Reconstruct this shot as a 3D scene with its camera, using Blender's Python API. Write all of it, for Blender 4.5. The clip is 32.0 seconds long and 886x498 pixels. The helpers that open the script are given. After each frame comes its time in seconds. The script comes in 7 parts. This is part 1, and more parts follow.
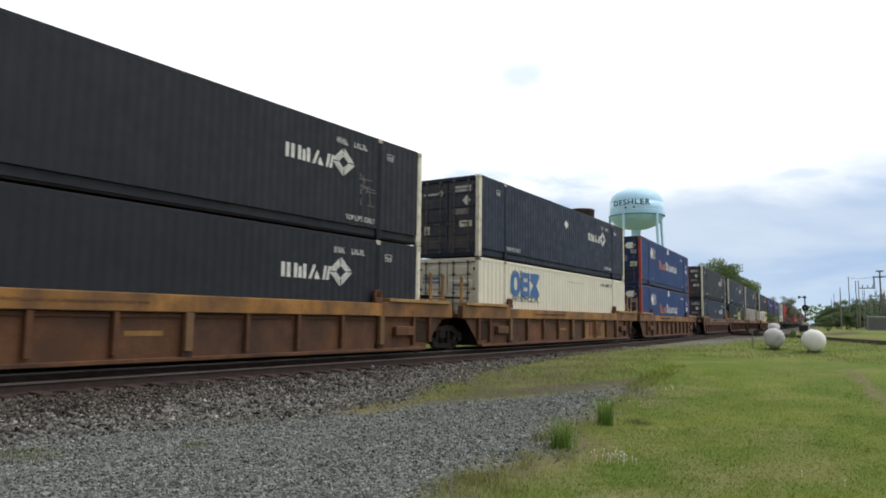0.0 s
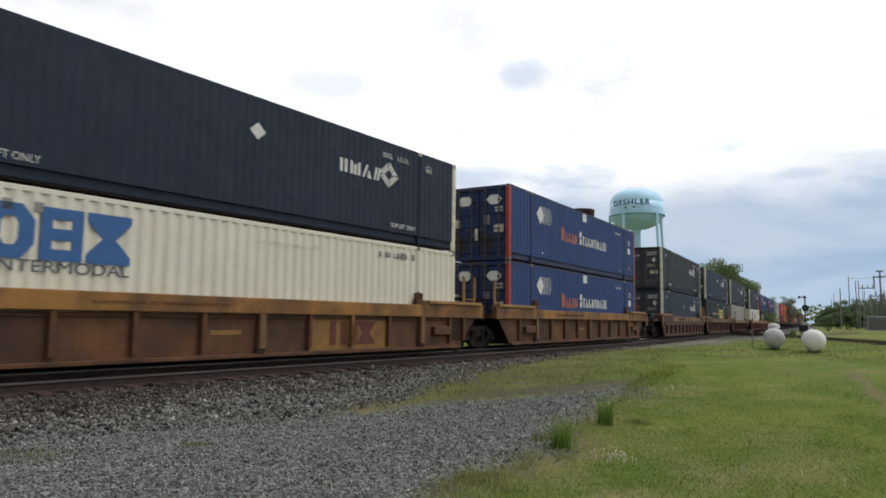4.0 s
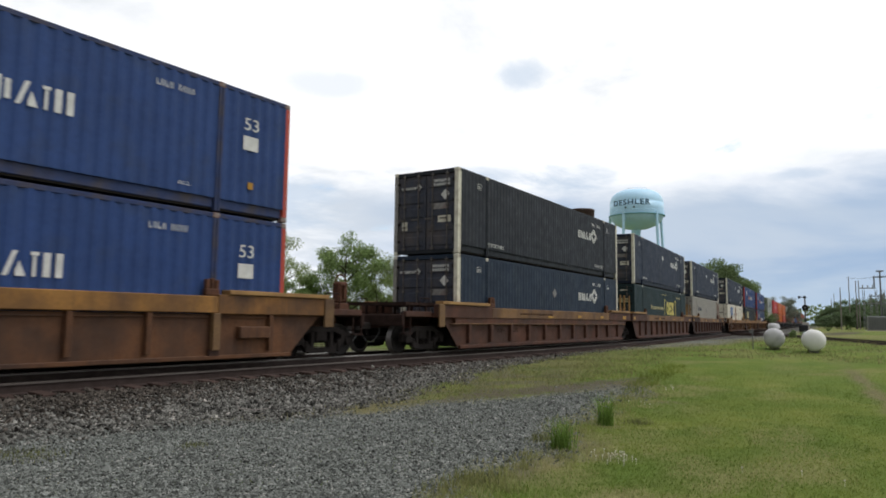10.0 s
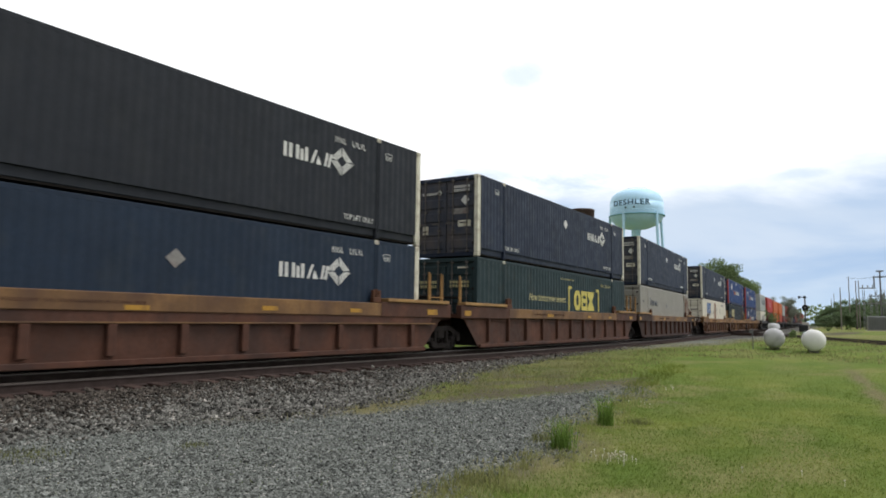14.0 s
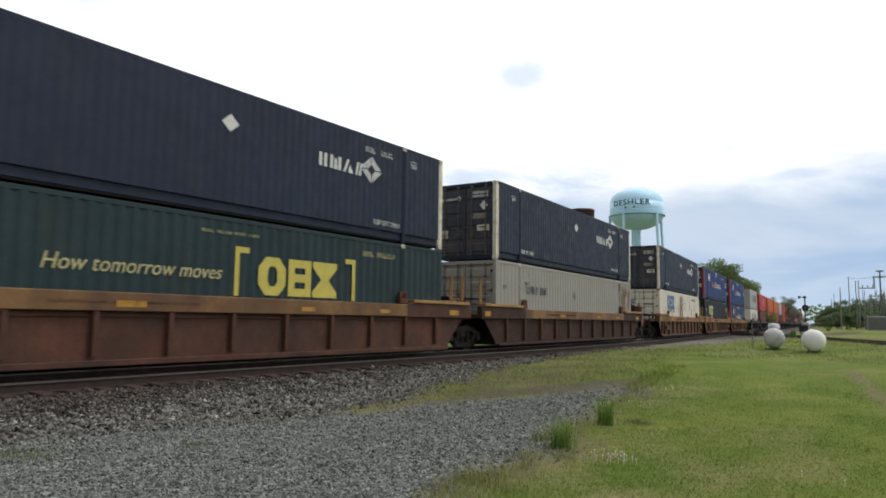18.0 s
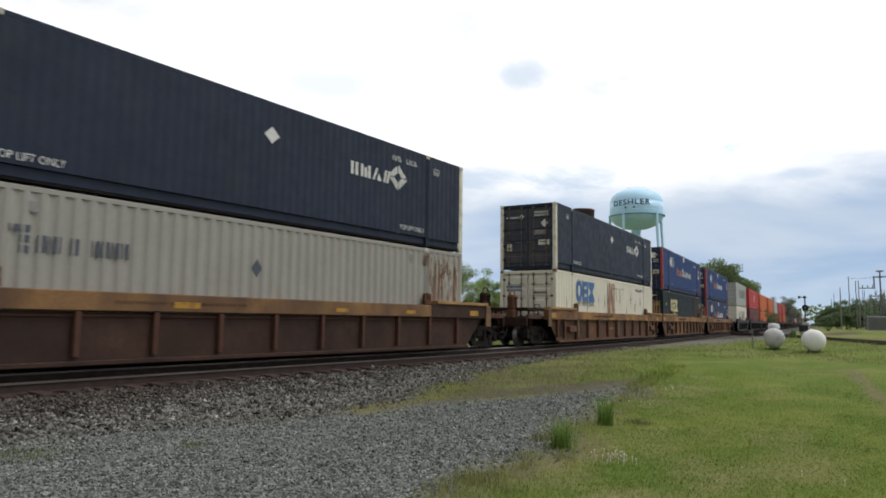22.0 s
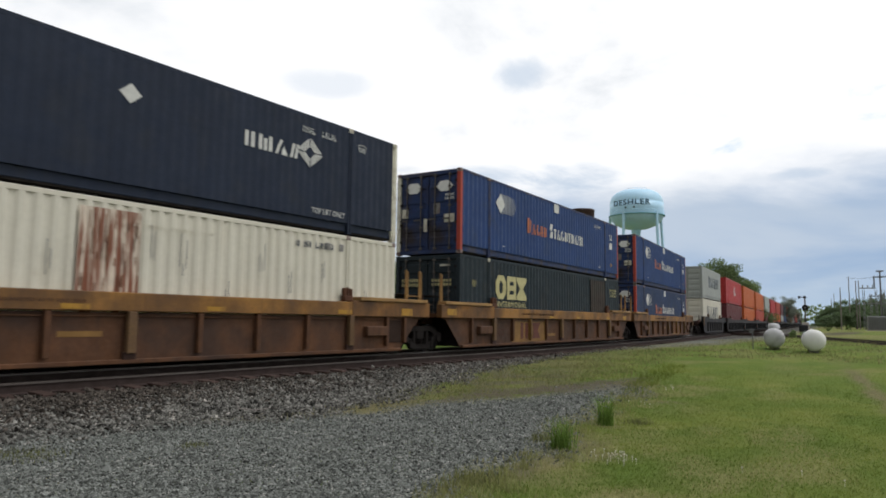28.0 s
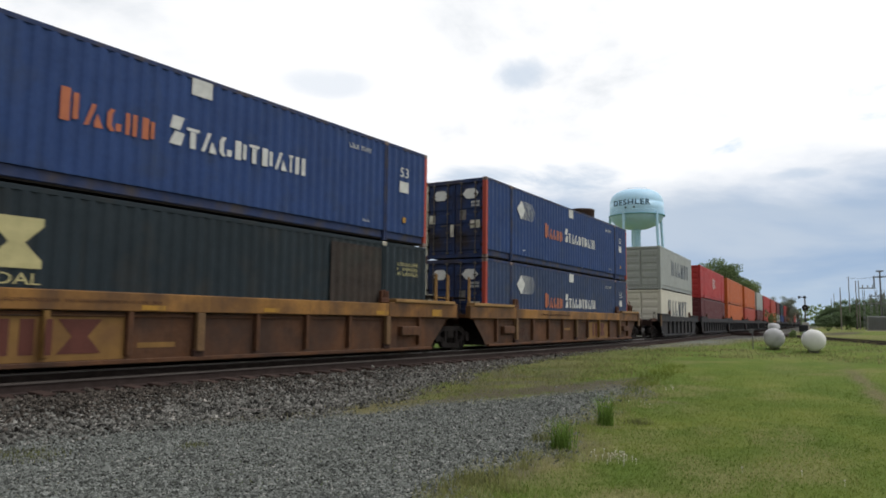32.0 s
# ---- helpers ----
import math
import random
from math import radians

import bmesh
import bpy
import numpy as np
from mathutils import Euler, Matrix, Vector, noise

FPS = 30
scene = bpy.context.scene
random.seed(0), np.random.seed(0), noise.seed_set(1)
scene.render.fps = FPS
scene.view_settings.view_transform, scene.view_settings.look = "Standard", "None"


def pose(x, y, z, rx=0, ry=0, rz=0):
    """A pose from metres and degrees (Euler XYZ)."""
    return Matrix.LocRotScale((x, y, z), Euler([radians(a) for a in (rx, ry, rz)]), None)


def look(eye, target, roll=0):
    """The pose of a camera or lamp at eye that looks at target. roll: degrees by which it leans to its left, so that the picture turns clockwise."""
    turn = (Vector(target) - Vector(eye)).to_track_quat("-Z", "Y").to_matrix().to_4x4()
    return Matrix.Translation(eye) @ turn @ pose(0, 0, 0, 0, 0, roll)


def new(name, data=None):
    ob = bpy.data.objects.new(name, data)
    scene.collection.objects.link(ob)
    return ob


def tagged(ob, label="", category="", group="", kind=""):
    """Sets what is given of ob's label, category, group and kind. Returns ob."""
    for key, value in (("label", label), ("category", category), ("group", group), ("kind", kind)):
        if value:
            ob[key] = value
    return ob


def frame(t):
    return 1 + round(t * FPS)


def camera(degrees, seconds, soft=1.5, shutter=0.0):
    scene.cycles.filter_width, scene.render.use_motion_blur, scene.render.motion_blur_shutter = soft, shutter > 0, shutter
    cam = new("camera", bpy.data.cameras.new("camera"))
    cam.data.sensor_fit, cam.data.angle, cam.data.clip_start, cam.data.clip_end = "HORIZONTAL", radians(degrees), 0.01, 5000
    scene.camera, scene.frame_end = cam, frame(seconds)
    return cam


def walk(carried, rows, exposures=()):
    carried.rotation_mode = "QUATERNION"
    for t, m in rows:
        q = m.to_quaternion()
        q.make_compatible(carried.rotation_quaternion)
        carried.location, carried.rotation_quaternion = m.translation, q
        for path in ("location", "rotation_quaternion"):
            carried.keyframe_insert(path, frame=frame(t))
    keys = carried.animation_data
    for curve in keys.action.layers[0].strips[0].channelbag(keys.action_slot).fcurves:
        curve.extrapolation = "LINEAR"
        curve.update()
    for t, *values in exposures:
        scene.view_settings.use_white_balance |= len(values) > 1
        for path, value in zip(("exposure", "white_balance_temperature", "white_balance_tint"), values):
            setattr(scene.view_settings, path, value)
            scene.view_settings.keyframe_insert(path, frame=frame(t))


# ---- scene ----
# ---- camera: it stands still beside the track ----
cam = camera(65.472, 32.0, soft=1.78, shutter=0.4)
EYE_Z = 0.983
YAW, PITCH, ROLL = radians(34.476), radians(5.852), 0.735
AIM = (math.cos(YAW) * math.cos(PITCH), math.sin(YAW) * math.cos(PITCH), EYE_Z + math.sin(PITCH))
STAND = look((0, 0, EYE_Z), AIM, ROLL)
walk(cam, [(0.0, STAND), (32.0, STAND)],
     [(0.0, 0.20), (1.0, 0.19), (2.0, 0.04), (3.0, -0.04), (6.0, -0.04), (9.0, -0.01), (11.0, -0.04), (12.0, -0.01), (13.0, 0.16), (14.0, 0.23), (15.5, 0.16), (17.0, 0.09), (19.0, 0.14), (20.0, 0.09), (22.0, 0.03),
      (23.0, -0.02), (24.0, -0.02), (25.0, -0.16), (26.5, -0.14), (28.0, -0.10), (30.0, -0.10), (32.0, -0.10)])

# ---- sky and sun ----
world = bpy.data.worlds.new("world")
scene.world = world
world.use_nodes = True


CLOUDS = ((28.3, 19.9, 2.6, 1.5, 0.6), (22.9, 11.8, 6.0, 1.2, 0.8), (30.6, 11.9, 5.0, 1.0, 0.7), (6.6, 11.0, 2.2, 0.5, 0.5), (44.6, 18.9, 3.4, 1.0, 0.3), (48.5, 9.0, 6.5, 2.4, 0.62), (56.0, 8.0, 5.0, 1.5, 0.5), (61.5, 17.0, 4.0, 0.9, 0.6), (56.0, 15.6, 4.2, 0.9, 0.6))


def build_sky():
    nt = world.node_tree
    nt.nodes.clear()
    N, L = nt.nodes.new, nt.links.new

    def math_node(op, a, b=None, clamp=False):
        n = N("ShaderNodeMath")
        n.operation, n.use_clamp = op, clamp
        for i, v in enumerate((a, b)):
            if v is None:
                continue
            if isinstance(v, (int, float)):
                n.inputs[i].default_value = v
            else:
                L(v, n.inputs[i])
        return n.outputs[0]

    sky = N("ShaderNodeTexSky")
    sky.sky_type, sky.sun_disc = "NISHITA", False
    sky.sun_elevation, sky.sun_rotation = radians(62), radians(150)
    sky.air_density, sky.dust_density = 1.0, 1.5
    co = N("ShaderNodeTexCoord")
    sep = N("ShaderNodeSeparateXYZ")
    L(co.outputs["Generated"], sep.inputs[0])
    up = math_node("MAXIMUM", sep.outputs["Z"], 0.0)
    den = math_node("ADD", up, 0.16)
    cx = math_node("DIVIDE", sep.outputs["X"], den)
    cy = math_node("DIVIDE", sep.outputs["Y"], den)
    flat = N("ShaderNodeCombineXYZ")
    L(cx, flat.inputs[0]), L(cy, flat.inputs[1])

    def cloud_noise(scale, detail, rough, shift):
        mp = N("ShaderNodeMapping")
        mp.inputs["Location"].default_value = shift
        L(flat.outputs[0], mp.inputs["Vector"])
        n = N("ShaderNodeTexNoise")
        n.inputs["Scale"].default_value, n.inputs["Detail"].default_value = scale, detail
        n.inputs["Roughness"].default_value, n.inputs["Distortion"].default_value = rough, 0.25
        L(mp.outputs[0], n.inputs["Vector"])
        return n.outputs["Fac"]

    big = cloud_noise(0.75, 7, 0.55, (3.1, 1.7, 0.4))
    fine = cloud_noise(1.9, 8, 0.6, (7.3, 2.2, 1.1))
    soft = cloud_noise(0.8, 5, 0.5, (5.2, 0.6, 2.3))
    wisp = cloud_noise(1.25, 7, 0.58, (1.9, 6.4, 3.0))

    def ranged(v, a, b, c=0.0, d=1.0):
        r = N("ShaderNodeMapRange")
        r.interpolation_type = "SMOOTHSTEP"
        for k, x in zip(("From Min", "From Max", "To Min", "To Max"), (a, b, c, d)):
            r.inputs[k].default_value = x
        L(v, r.inputs["Value"])
        return r.outputs[0]

    def blend(f, a, b):
        n = N("ShaderNodeMix")
        n.data_type = "RGBA"
        L(f, n.inputs["Factor"])
        for k, v in (("A", a), ("B", b)):
            if isinstance(v, tuple):
                n.inputs[k].default_value = (*v, 1)
            else:
                L(v, n.inputs[k])
        return n.outputs["Result"]

    # bright cloud with grey undersides
    grey = ranged(math_node("ADD", wisp, ranged(sep.outputs["Y"], 0.55, 0.85, 0.0, 0.07)), 0.53, 0.74, 0.0, 0.62)
    cloud = blend(grey, (1.10, 1.11, 1.13), (0.56, 0.63, 0.71))
    # a blue-grey bank low over the line's far end
    edge = math_node("ADD", sep.outputs["Z"], math_node("MULTIPLY", math_node("SUBTRACT", big, 0.5), 0.22))
    along = math_node("ADD", math_node("MULTIPLY", sep.outputs["X"], 0.98), math_node("MULTIPLY", sep.outputs["Y"], 0.06))
    bank = math_node("MULTIPLY", ranged(edge, 0.20, 0.125), ranged(along, 0.62, 0.93))
    tone = blend(ranged(soft, 0.36, 0.66), (0.36, 0.50, 0.71), (0.56, 0.655, 0.785))
    tone = blend(ranged(sep.outputs["Z"], 0.09, 0.005, 0.0, 0.6), tone, (0.55, 0.68, 0.81))
    cloud = blend(bank, cloud, tone)
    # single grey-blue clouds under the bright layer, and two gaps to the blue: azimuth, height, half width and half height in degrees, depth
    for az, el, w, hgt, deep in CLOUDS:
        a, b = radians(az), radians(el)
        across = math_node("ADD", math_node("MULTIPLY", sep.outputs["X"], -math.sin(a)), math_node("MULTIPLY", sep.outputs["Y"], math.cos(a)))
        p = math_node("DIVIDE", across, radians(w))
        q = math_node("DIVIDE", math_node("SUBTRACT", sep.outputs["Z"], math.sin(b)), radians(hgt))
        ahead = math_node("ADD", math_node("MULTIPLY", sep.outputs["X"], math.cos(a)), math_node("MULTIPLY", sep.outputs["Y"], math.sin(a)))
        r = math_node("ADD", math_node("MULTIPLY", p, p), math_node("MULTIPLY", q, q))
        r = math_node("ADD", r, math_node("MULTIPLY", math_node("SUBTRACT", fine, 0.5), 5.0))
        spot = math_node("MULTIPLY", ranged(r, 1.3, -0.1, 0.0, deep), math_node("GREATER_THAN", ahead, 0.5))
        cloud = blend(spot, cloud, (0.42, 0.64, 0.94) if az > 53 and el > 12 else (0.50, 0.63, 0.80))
    # the unseen side away from the sun is dimmed, so door ends get less light
    dull = N("ShaderNodeMix")
    dull.data_type, dull.blend_type = "RGBA", "MULTIPLY"
    dull.inputs["Factor"].default_value = 1.0
    L(cloud, dull.inputs["A"])
    tint = N("ShaderNodeCombineColor")
    k = ranged(sep.outputs["X"], -0.75, 0.25, 0.48, 1.0)
    for ch in range(3):
        L(k, tint.inputs[ch])
    L(tint.outputs[0], dull.inputs["B"])
    # blue holes
    cover = ranged(math_node("ADD", math_node("MULTIPLY", big, 0.55), math_node("MULTIPLY", fine, 0.45)), 0.302, 0.395)
    cover = math_node("MAXIMUM", math_node("MAXIMUM", cover, bank), 0.42)
    clouds, clear, mix, out = N("ShaderNodeBackground"), N("ShaderNodeBackground"), N("ShaderNodeMixShader"), N("ShaderNodeOutputWorld")
    L(dull.outputs["Result"], clouds.inputs["Color"])
    L(sky.outputs[0], clear.inputs["Color"])
    clear.inputs["Strength"].default_value = 0.21
    L(cover, mix.inputs["Fac"])
    L(clear.outputs[0], mix.inputs[1]), L(clouds.outputs[0], mix.inputs[2])
    L(mix.outputs[0], out.inputs["Surface"])


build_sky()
sun = new("sun", bpy.data.lights.new("sun", "SUN"))
sun.data.energy, sun.data.angle, sun.data.color = 1.5, radians(24), (1.0, 0.975, 0.945)
sun.rotation_euler = look((math.cos(radians(-60)), math.sin(radians(-60)), 1.9), (0, 0, 0)).to_euler()

# ---- materials ----
MATS = {}


def material(name, color, rough=0.6, metal=0.0, vary=0.12, scale=3.0, bump=0.0, bump_scale=60.0, stain=None, stain_amount=0.0,
             stain_scale=1.2, streak=0.0, per_object=0.0, spec=0.3, island=0.0, thin=0.0, runs=(0.56, 0.78), run_scale=2.5):
    """A worn surface: base colour with two scales of variation, stains that run down, and fine relief."""
    if name in MATS:
        return MATS[name]
    m = bpy.data.materials.new(name)
    m.use_nodes = True
    nt = m.node_tree
    N, L = nt.nodes.new, nt.links.new
    bsdf = nt.nodes["Principled BSDF"]
    co = N("ShaderNodeTexCoord")
    where = co.outputs["Object"]

    def noise_of(sc, detail, stretch=(1, 1, 1)):
        mp = N("ShaderNodeMapping")
        mp.inputs["Scale"].default_value = stretch
        L(where, mp.inputs["Vector"])
        n = N("ShaderNodeTexNoise")
        n.inputs["Scale"].default_value, n.inputs["Detail"].default_value = sc, detail
        L(mp.outputs[0], n.inputs["Vector"])
        return n.outputs["Fac"]

    def ranged(v, a, b, c, d):
        r = N("ShaderNodeMapRange")
        for k, x in zip(("From Min", "From Max", "To Min", "To Max"), (a, b, c, d)):
            r.inputs[k].default_value = x
        L(v, r.inputs["Value"])
        return r.outputs[0]

    def times(a, b):
        n = N("ShaderNodeMath")
        n.operation = "MULTIPLY"
        L(a, n.inputs[0])
        if isinstance(b, float):
            n.inputs[1].default_value = b
        else:
            L(b, n.inputs[1])
        return n.outputs[0]

    big = ranged(noise_of(scale, 4), 0.3, 0.7, 1 - vary, 1 + vary)
    small = ranged(noise_of(scale * 14, 3), 0.3, 0.7, 1 - vary * 0.6, 1 + vary * 0.6)
    gain = times(big, small)
    if per_object:
        info = N("ShaderNodeObjectInfo")
        gain = times(gain, ranged(info.outputs["Random"], 0, 1, 1 - per_object, 1 + per_object))
    if island:
        geo = N("ShaderNodeNewGeometry")
        gain = times(gain, ranged(geo.outputs["Random Per Island"], 0, 1, 1 - island, 1 + island))
    hsv = N("ShaderNodeHueSaturation")
    hsv.inputs["Color"].default_value = (*color, 1)
    L(gain, hsv.inputs["Value"])
    result = hsv.outputs["Color"]
    if stain:
        spots = ranged(noise_of(stain_scale, 7), 0.62 - stain_amount * 0.4, 0.8 - stain_amount * 0.3, 0, min(1.0, 0.35 + stain_amount))
        mix = N("ShaderNodeMix")
        mix.data_type = "RGBA"
        L(spots, mix.inputs["Factor"]), L(result, mix.inputs["A"])
        mix.inputs["B"].default_value = (*stain, 1)
        result = mix.outputs["Result"]
        if streak:
            down = ranged(noise_of(run_scale, 6, (2.4, 2.4, 0.14)), *runs, 0, streak)
            mix2 = N("ShaderNodeMix")
            mix2.data_type = "RGBA"
            L(down, mix2.inputs["Factor"]), L(result, mix2.inputs["A"])
            mix2.inputs["B"].default_value = (*stain, 1)
            result = mix2.outputs["Result"]
    L(result, bsdf.inputs["Base Color"])
    L(ranged(noise_of(scale * 5, 3), 0.3, 0.7, max(0.05, rough - 0.1), min(1, rough + 0.1)), bsdf.inputs["Roughness"])
    bsdf.inputs["Metallic"].default_value = metal
    bsdf.inputs["Specular IOR Level"].default_value = spec
    if bump:
        b = N("ShaderNodeBump")
        b.inputs["Strength"].default_value, b.inputs["Distance"].default_value = bump, 0.01
        L(noise_of(bump_scale, 4), b.inputs["Height"])
        L(b.outputs[0], bsdf.inputs["Normal"])
    if thin:
        tr, mx = N("ShaderNodeBsdfTranslucent"), N("ShaderNodeMixShader")
        L(result, tr.inputs["Color"])
        mx.inputs["Fac"].default_value = thin
        L(bsdf.outputs[0], mx.inputs[1]), L(tr.outputs[0], mx.inputs[2])
        L(mx.outputs[0], nt.nodes["Material Output"].inputs["Surface"])
    MATS[name] = m
    return m


DIRT = (0.10, 0.075, 0.055)
RUSTY = (0.16, 0.055, 0.028)
m_black = material("paint_charcoal", (0.0150, 0.0180, 0.0242), 0.6, spec=0.2, vary=0.12, scale=0.7, bump=0.06, stain=(0.021, 0.023, 0.026), stain_amount=0.18, streak=0.25)
m_navy = material("paint_navy", (0.0145, 0.0218, 0.042), 0.6, spec=0.2, vary=0.12, scale=0.7, bump=0.06, stain=(0.024, 0.027, 0.034), stain_amount=0.18, streak=0.25)
m_slate = material("paint_slate_blue", (0.0125, 0.0230, 0.0425), 0.6, spec=0.2, vary=0.14, scale=0.7, bump=0.06, stain=(0.026, 0.034, 0.042), stain_amount=0.2, streak=0.3)
m_blue = material("paint_blue", (0.025, 0.054, 0.160), 0.58, spec=0.18, vary=0.12, scale=0.8, bump=0.06, stain=(0.035, 0.05, 0.09), stain_amount=0.2, streak=0.25)
m_blue_dull = material("paint_faded_blue", (0.036, 0.056, 0.118), 0.62, spec=0.18, vary=0.14, scale=0.8, bump=0.06, stain=(0.06, 0.066, 0.08), stain_amount=0.3, streak=0.3)
m_green = material("paint_dark_green", (0.0182, 0.035, 0.04), 0.6, spec=0.2, vary=0.12, scale=0.7, bump=0.06, stain=(0.035, 0.035, 0.028), stain_amount=0.2, streak=0.3)
m_slate_green = material("paint_slate_green", (0.0168, 0.026, 0.033), 0.6, spec=0.2, vary=0.14, scale=0.7, bump=0.06, stain=(0.035, 0.034, 0.030), stain_amount=0.25, streak=0.35)
m_cream = material("paint_cream", (0.605, 0.575, 0.485), 0.55, vary=0.05, scale=0.8, bump=0.06, stain=(0.34, 0.27, 0.18), stain_amount=0.04, streak=0.22)
m_pale = material("paint_pale_grey", (0.270, 0.262, 0.236), 0.6, vary=0.06, scale=0.8, bump=0.06, stain=(0.24, 0.17, 0.11), stain_amount=0.06, streak=0.35)
m_white = material("paint_white", (0.72, 0.72, 0.70), 0.5, vary=0.06, scale=4, stain=(0.35, 0.32, 0.27), stain_amount=0.1)
m_post = material("paint_off_white", (0.64, 0.62, 0.52), 0.55, vary=0.08, scale=3, stain=(0.17, 0.115, 0.075), stain_amount=0.34, stain_scale=3.0, streak=0.6)
m_orange = material("paint_signal_orange", (0.37, 0.056, 0.036), 0.5, vary=0.1, scale=2, stain=DIRT, stain_amount=0.12, streak=0.25)
m_logo_orange = material("lettering_orange", (0.42, 0.13, 0.06), 0.5, vary=0.1, scale=5)
m_logo_white = material("lettering_white", (0.56, 0.56, 0.54), 0.5, vary=0.12, scale=6, stain=(0.3, 0.3, 0.3), stain_amount=0.15)
m_logo_blue = material("lettering_blue", (0.035, 0.105, 0.27), 0.5, vary=0.08, scale=4)
m_logo_yellow = material("lettering_yellow", (0.47, 0.4, 0.085), 0.5, vary=0.1, scale=4)
m_logo_sand = material("lettering_sand", (0.45, 0.405, 0.20), 0.5, vary=0.12, scale=4)
m_logo_dark = material("lettering_dark", (0.06, 0.07, 0.09), 0.5, vary=0.1, scale=5)
m_logo_maroon = material("lettering_maroon", (0.098, 0.030, 0.021), 0.6, vary=0.15, scale=4)
m_rust = material("rust_stain", (0.58, 0.50, 0.41), 0.8, vary=0.15, scale=4, bump=0.15, stain=(0.20, 0.075, 0.045), stain_amount=0.30, stain_scale=3.0, streak=1.0, runs=(0.43, 0.57), run_scale=4.6)
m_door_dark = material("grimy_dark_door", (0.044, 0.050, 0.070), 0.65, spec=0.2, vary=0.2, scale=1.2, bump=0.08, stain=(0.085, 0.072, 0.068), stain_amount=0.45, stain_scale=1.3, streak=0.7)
m_rail_blue = material("weathered_blue_rail", (0.026, 0.042, 0.11), 0.65, spec=0.2, vary=0.2, scale=2, stain=(0.075, 0.06, 0.055), stain_amount=0.45, stain_scale=1.6)
m_worn = material("worn_casting", (0.14, 0.085, 0.075), 0.75, vary=0.3, scale=6, bump=0.2, stain=(0.3, 0.28, 0.26), stain_amount=0.4, stain_scale=8)
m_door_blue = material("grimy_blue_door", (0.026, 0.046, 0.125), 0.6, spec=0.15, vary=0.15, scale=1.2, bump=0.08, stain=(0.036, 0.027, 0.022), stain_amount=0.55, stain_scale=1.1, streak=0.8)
m_cap = material("worn_sill_cap", (0.29, 0.17, 0.062), 0.7, vary=0.15, scale=2, bump=0.1, stain=(0.16, 0.085, 0.04), stain_amount=0.35, stain_scale=1.5, per_object=0.08)
m_rust_pale = material("rust_streaked_pale", (0.29, 0.28, 0.25), 0.75, vary=0.15, scale=4, bump=0.1, stain=(0.15, 0.075, 0.045), stain_amount=0.25, stain_scale=2.0, streak=0.9, runs=(0.50, 0.64))
m_fleck = material("rust_runs", (0.17, 0.085, 0.052), 0.85, vary=0.3, scale=5, island=0.4)
m_darkrust = material("rust_dark", (0.04, 0.031, 0.026), 0.85, vary=0.3, scale=3, bump=0.2, stain=(0.03, 0.035, 0.03), stain_amount=0.3)
m_car = material("well_car_yellow", (0.27, 0.132, 0.034), 0.65, vary=0.2, scale=1.2, bump=0.12, stain=(0.080, 0.042, 0.022), stain_amount=0.55, stain_scale=0.9, streak=0.75, per_object=0.06)
m_car_dull = material("well_car_dull_yellow", (0.19, 0.104, 0.042), 0.68, vary=0.2, scale=1.2, bump=0.12, stain=(0.085, 0.045, 0.026), stain_amount=0.6, stain_scale=0.9, streak=0.75, per_object=0.06)
m_car_sheet = material("well_car_sheet", (0.106, 0.046, 0.020), 0.72, vary=0.22, scale=1.2, bump=0.12, stain=(0.042, 0.023, 0.016), stain_amount=0.52, stain_scale=0.8, streak=0.75, per_object=0.08)
m_car_brown = material("well_car_brown", (0.080, 0.033, 0.020), 0.75, vary=0.22, scale=1.2, bump=0.12, stain=(0.040, 0.021, 0.016), stain_amount=0.5, stain_scale=0.8, streak=0.7, per_object=0.08)
m_car_deep = material("well_car_deep_brown", (0.050, 0.027, 0.020), 0.78, spec=0.2, vary=0.22, scale=1.2, bump=0.12, stain=(0.028, 0.017, 0.014), stain_amount=0.5, stain_scale=0.8, streak=0.7, per_object=0.08)
m_car_end = material("well_car_end", (0.235, 0.109, 0.030), 0.68, vary=0.2, scale=1.2, bump=0.12, stain=(0.060, 0.033, 0.020), stain_amount=0.58, stain_scale=0.9, streak=0.75, per_object=0.06)
m_endplate = material("end_plate_tan", (0.15, 0.088, 0.040), 0.7, vary=0.2, scale=2, bump=0.1, stain=(0.07, 0.04, 0.025), stain_amount=0.5, stain_scale=2.0, per_object=0.2)
m_hatch = material("hatch_brown", (0.036, 0.023, 0.018), 0.85, spec=0.1, vary=0.2, scale=2, bump=0.1)
m_car_dark = material("well_car_dark", (0.022, 0.022, 0.024), 0.75, vary=0.2, scale=1.2, bump=0.1, stain=(0.06, 0.045, 0.035), stain_amount=0.3, streak=0.4)
m_patch = material("paint_bright_yellow", (0.37, 0.20, 0.028), 0.6, vary=0.15, scale=6, stain=(0.2, 0.105, 0.035), stain_amount=0.3, stain_scale=4.0)
m_ochre = material("paint_ochre_panel", (0.205, 0.112, 0.032), 0.65, vary=0.15, scale=3, stain=(0.14, 0.07, 0.03), stain_amount=0.3, streak=0.5)
m_gear = material("rust_brown_gear", (0.030, 0.018, 0.015), 0.85, spec=0.08, vary=0.3, scale=5, bump=0.2)
m_iron = material("brake_dusted_iron", (0.021, 0.0180, 0.0170), 0.8, 0.0, spec=0.06, vary=0.25, scale=5, bump=0.2)
m_wheel = material("wheel_steel", (0.020, 0.018, 0.017), 0.6, 0.2, spec=0.1, vary=0.25, scale=6, bump=0.1)
m_rim = material("worn_wheel_rim", (0.16, 0.15, 0.145), 0.4, 0.6, vary=0.15, scale=8)
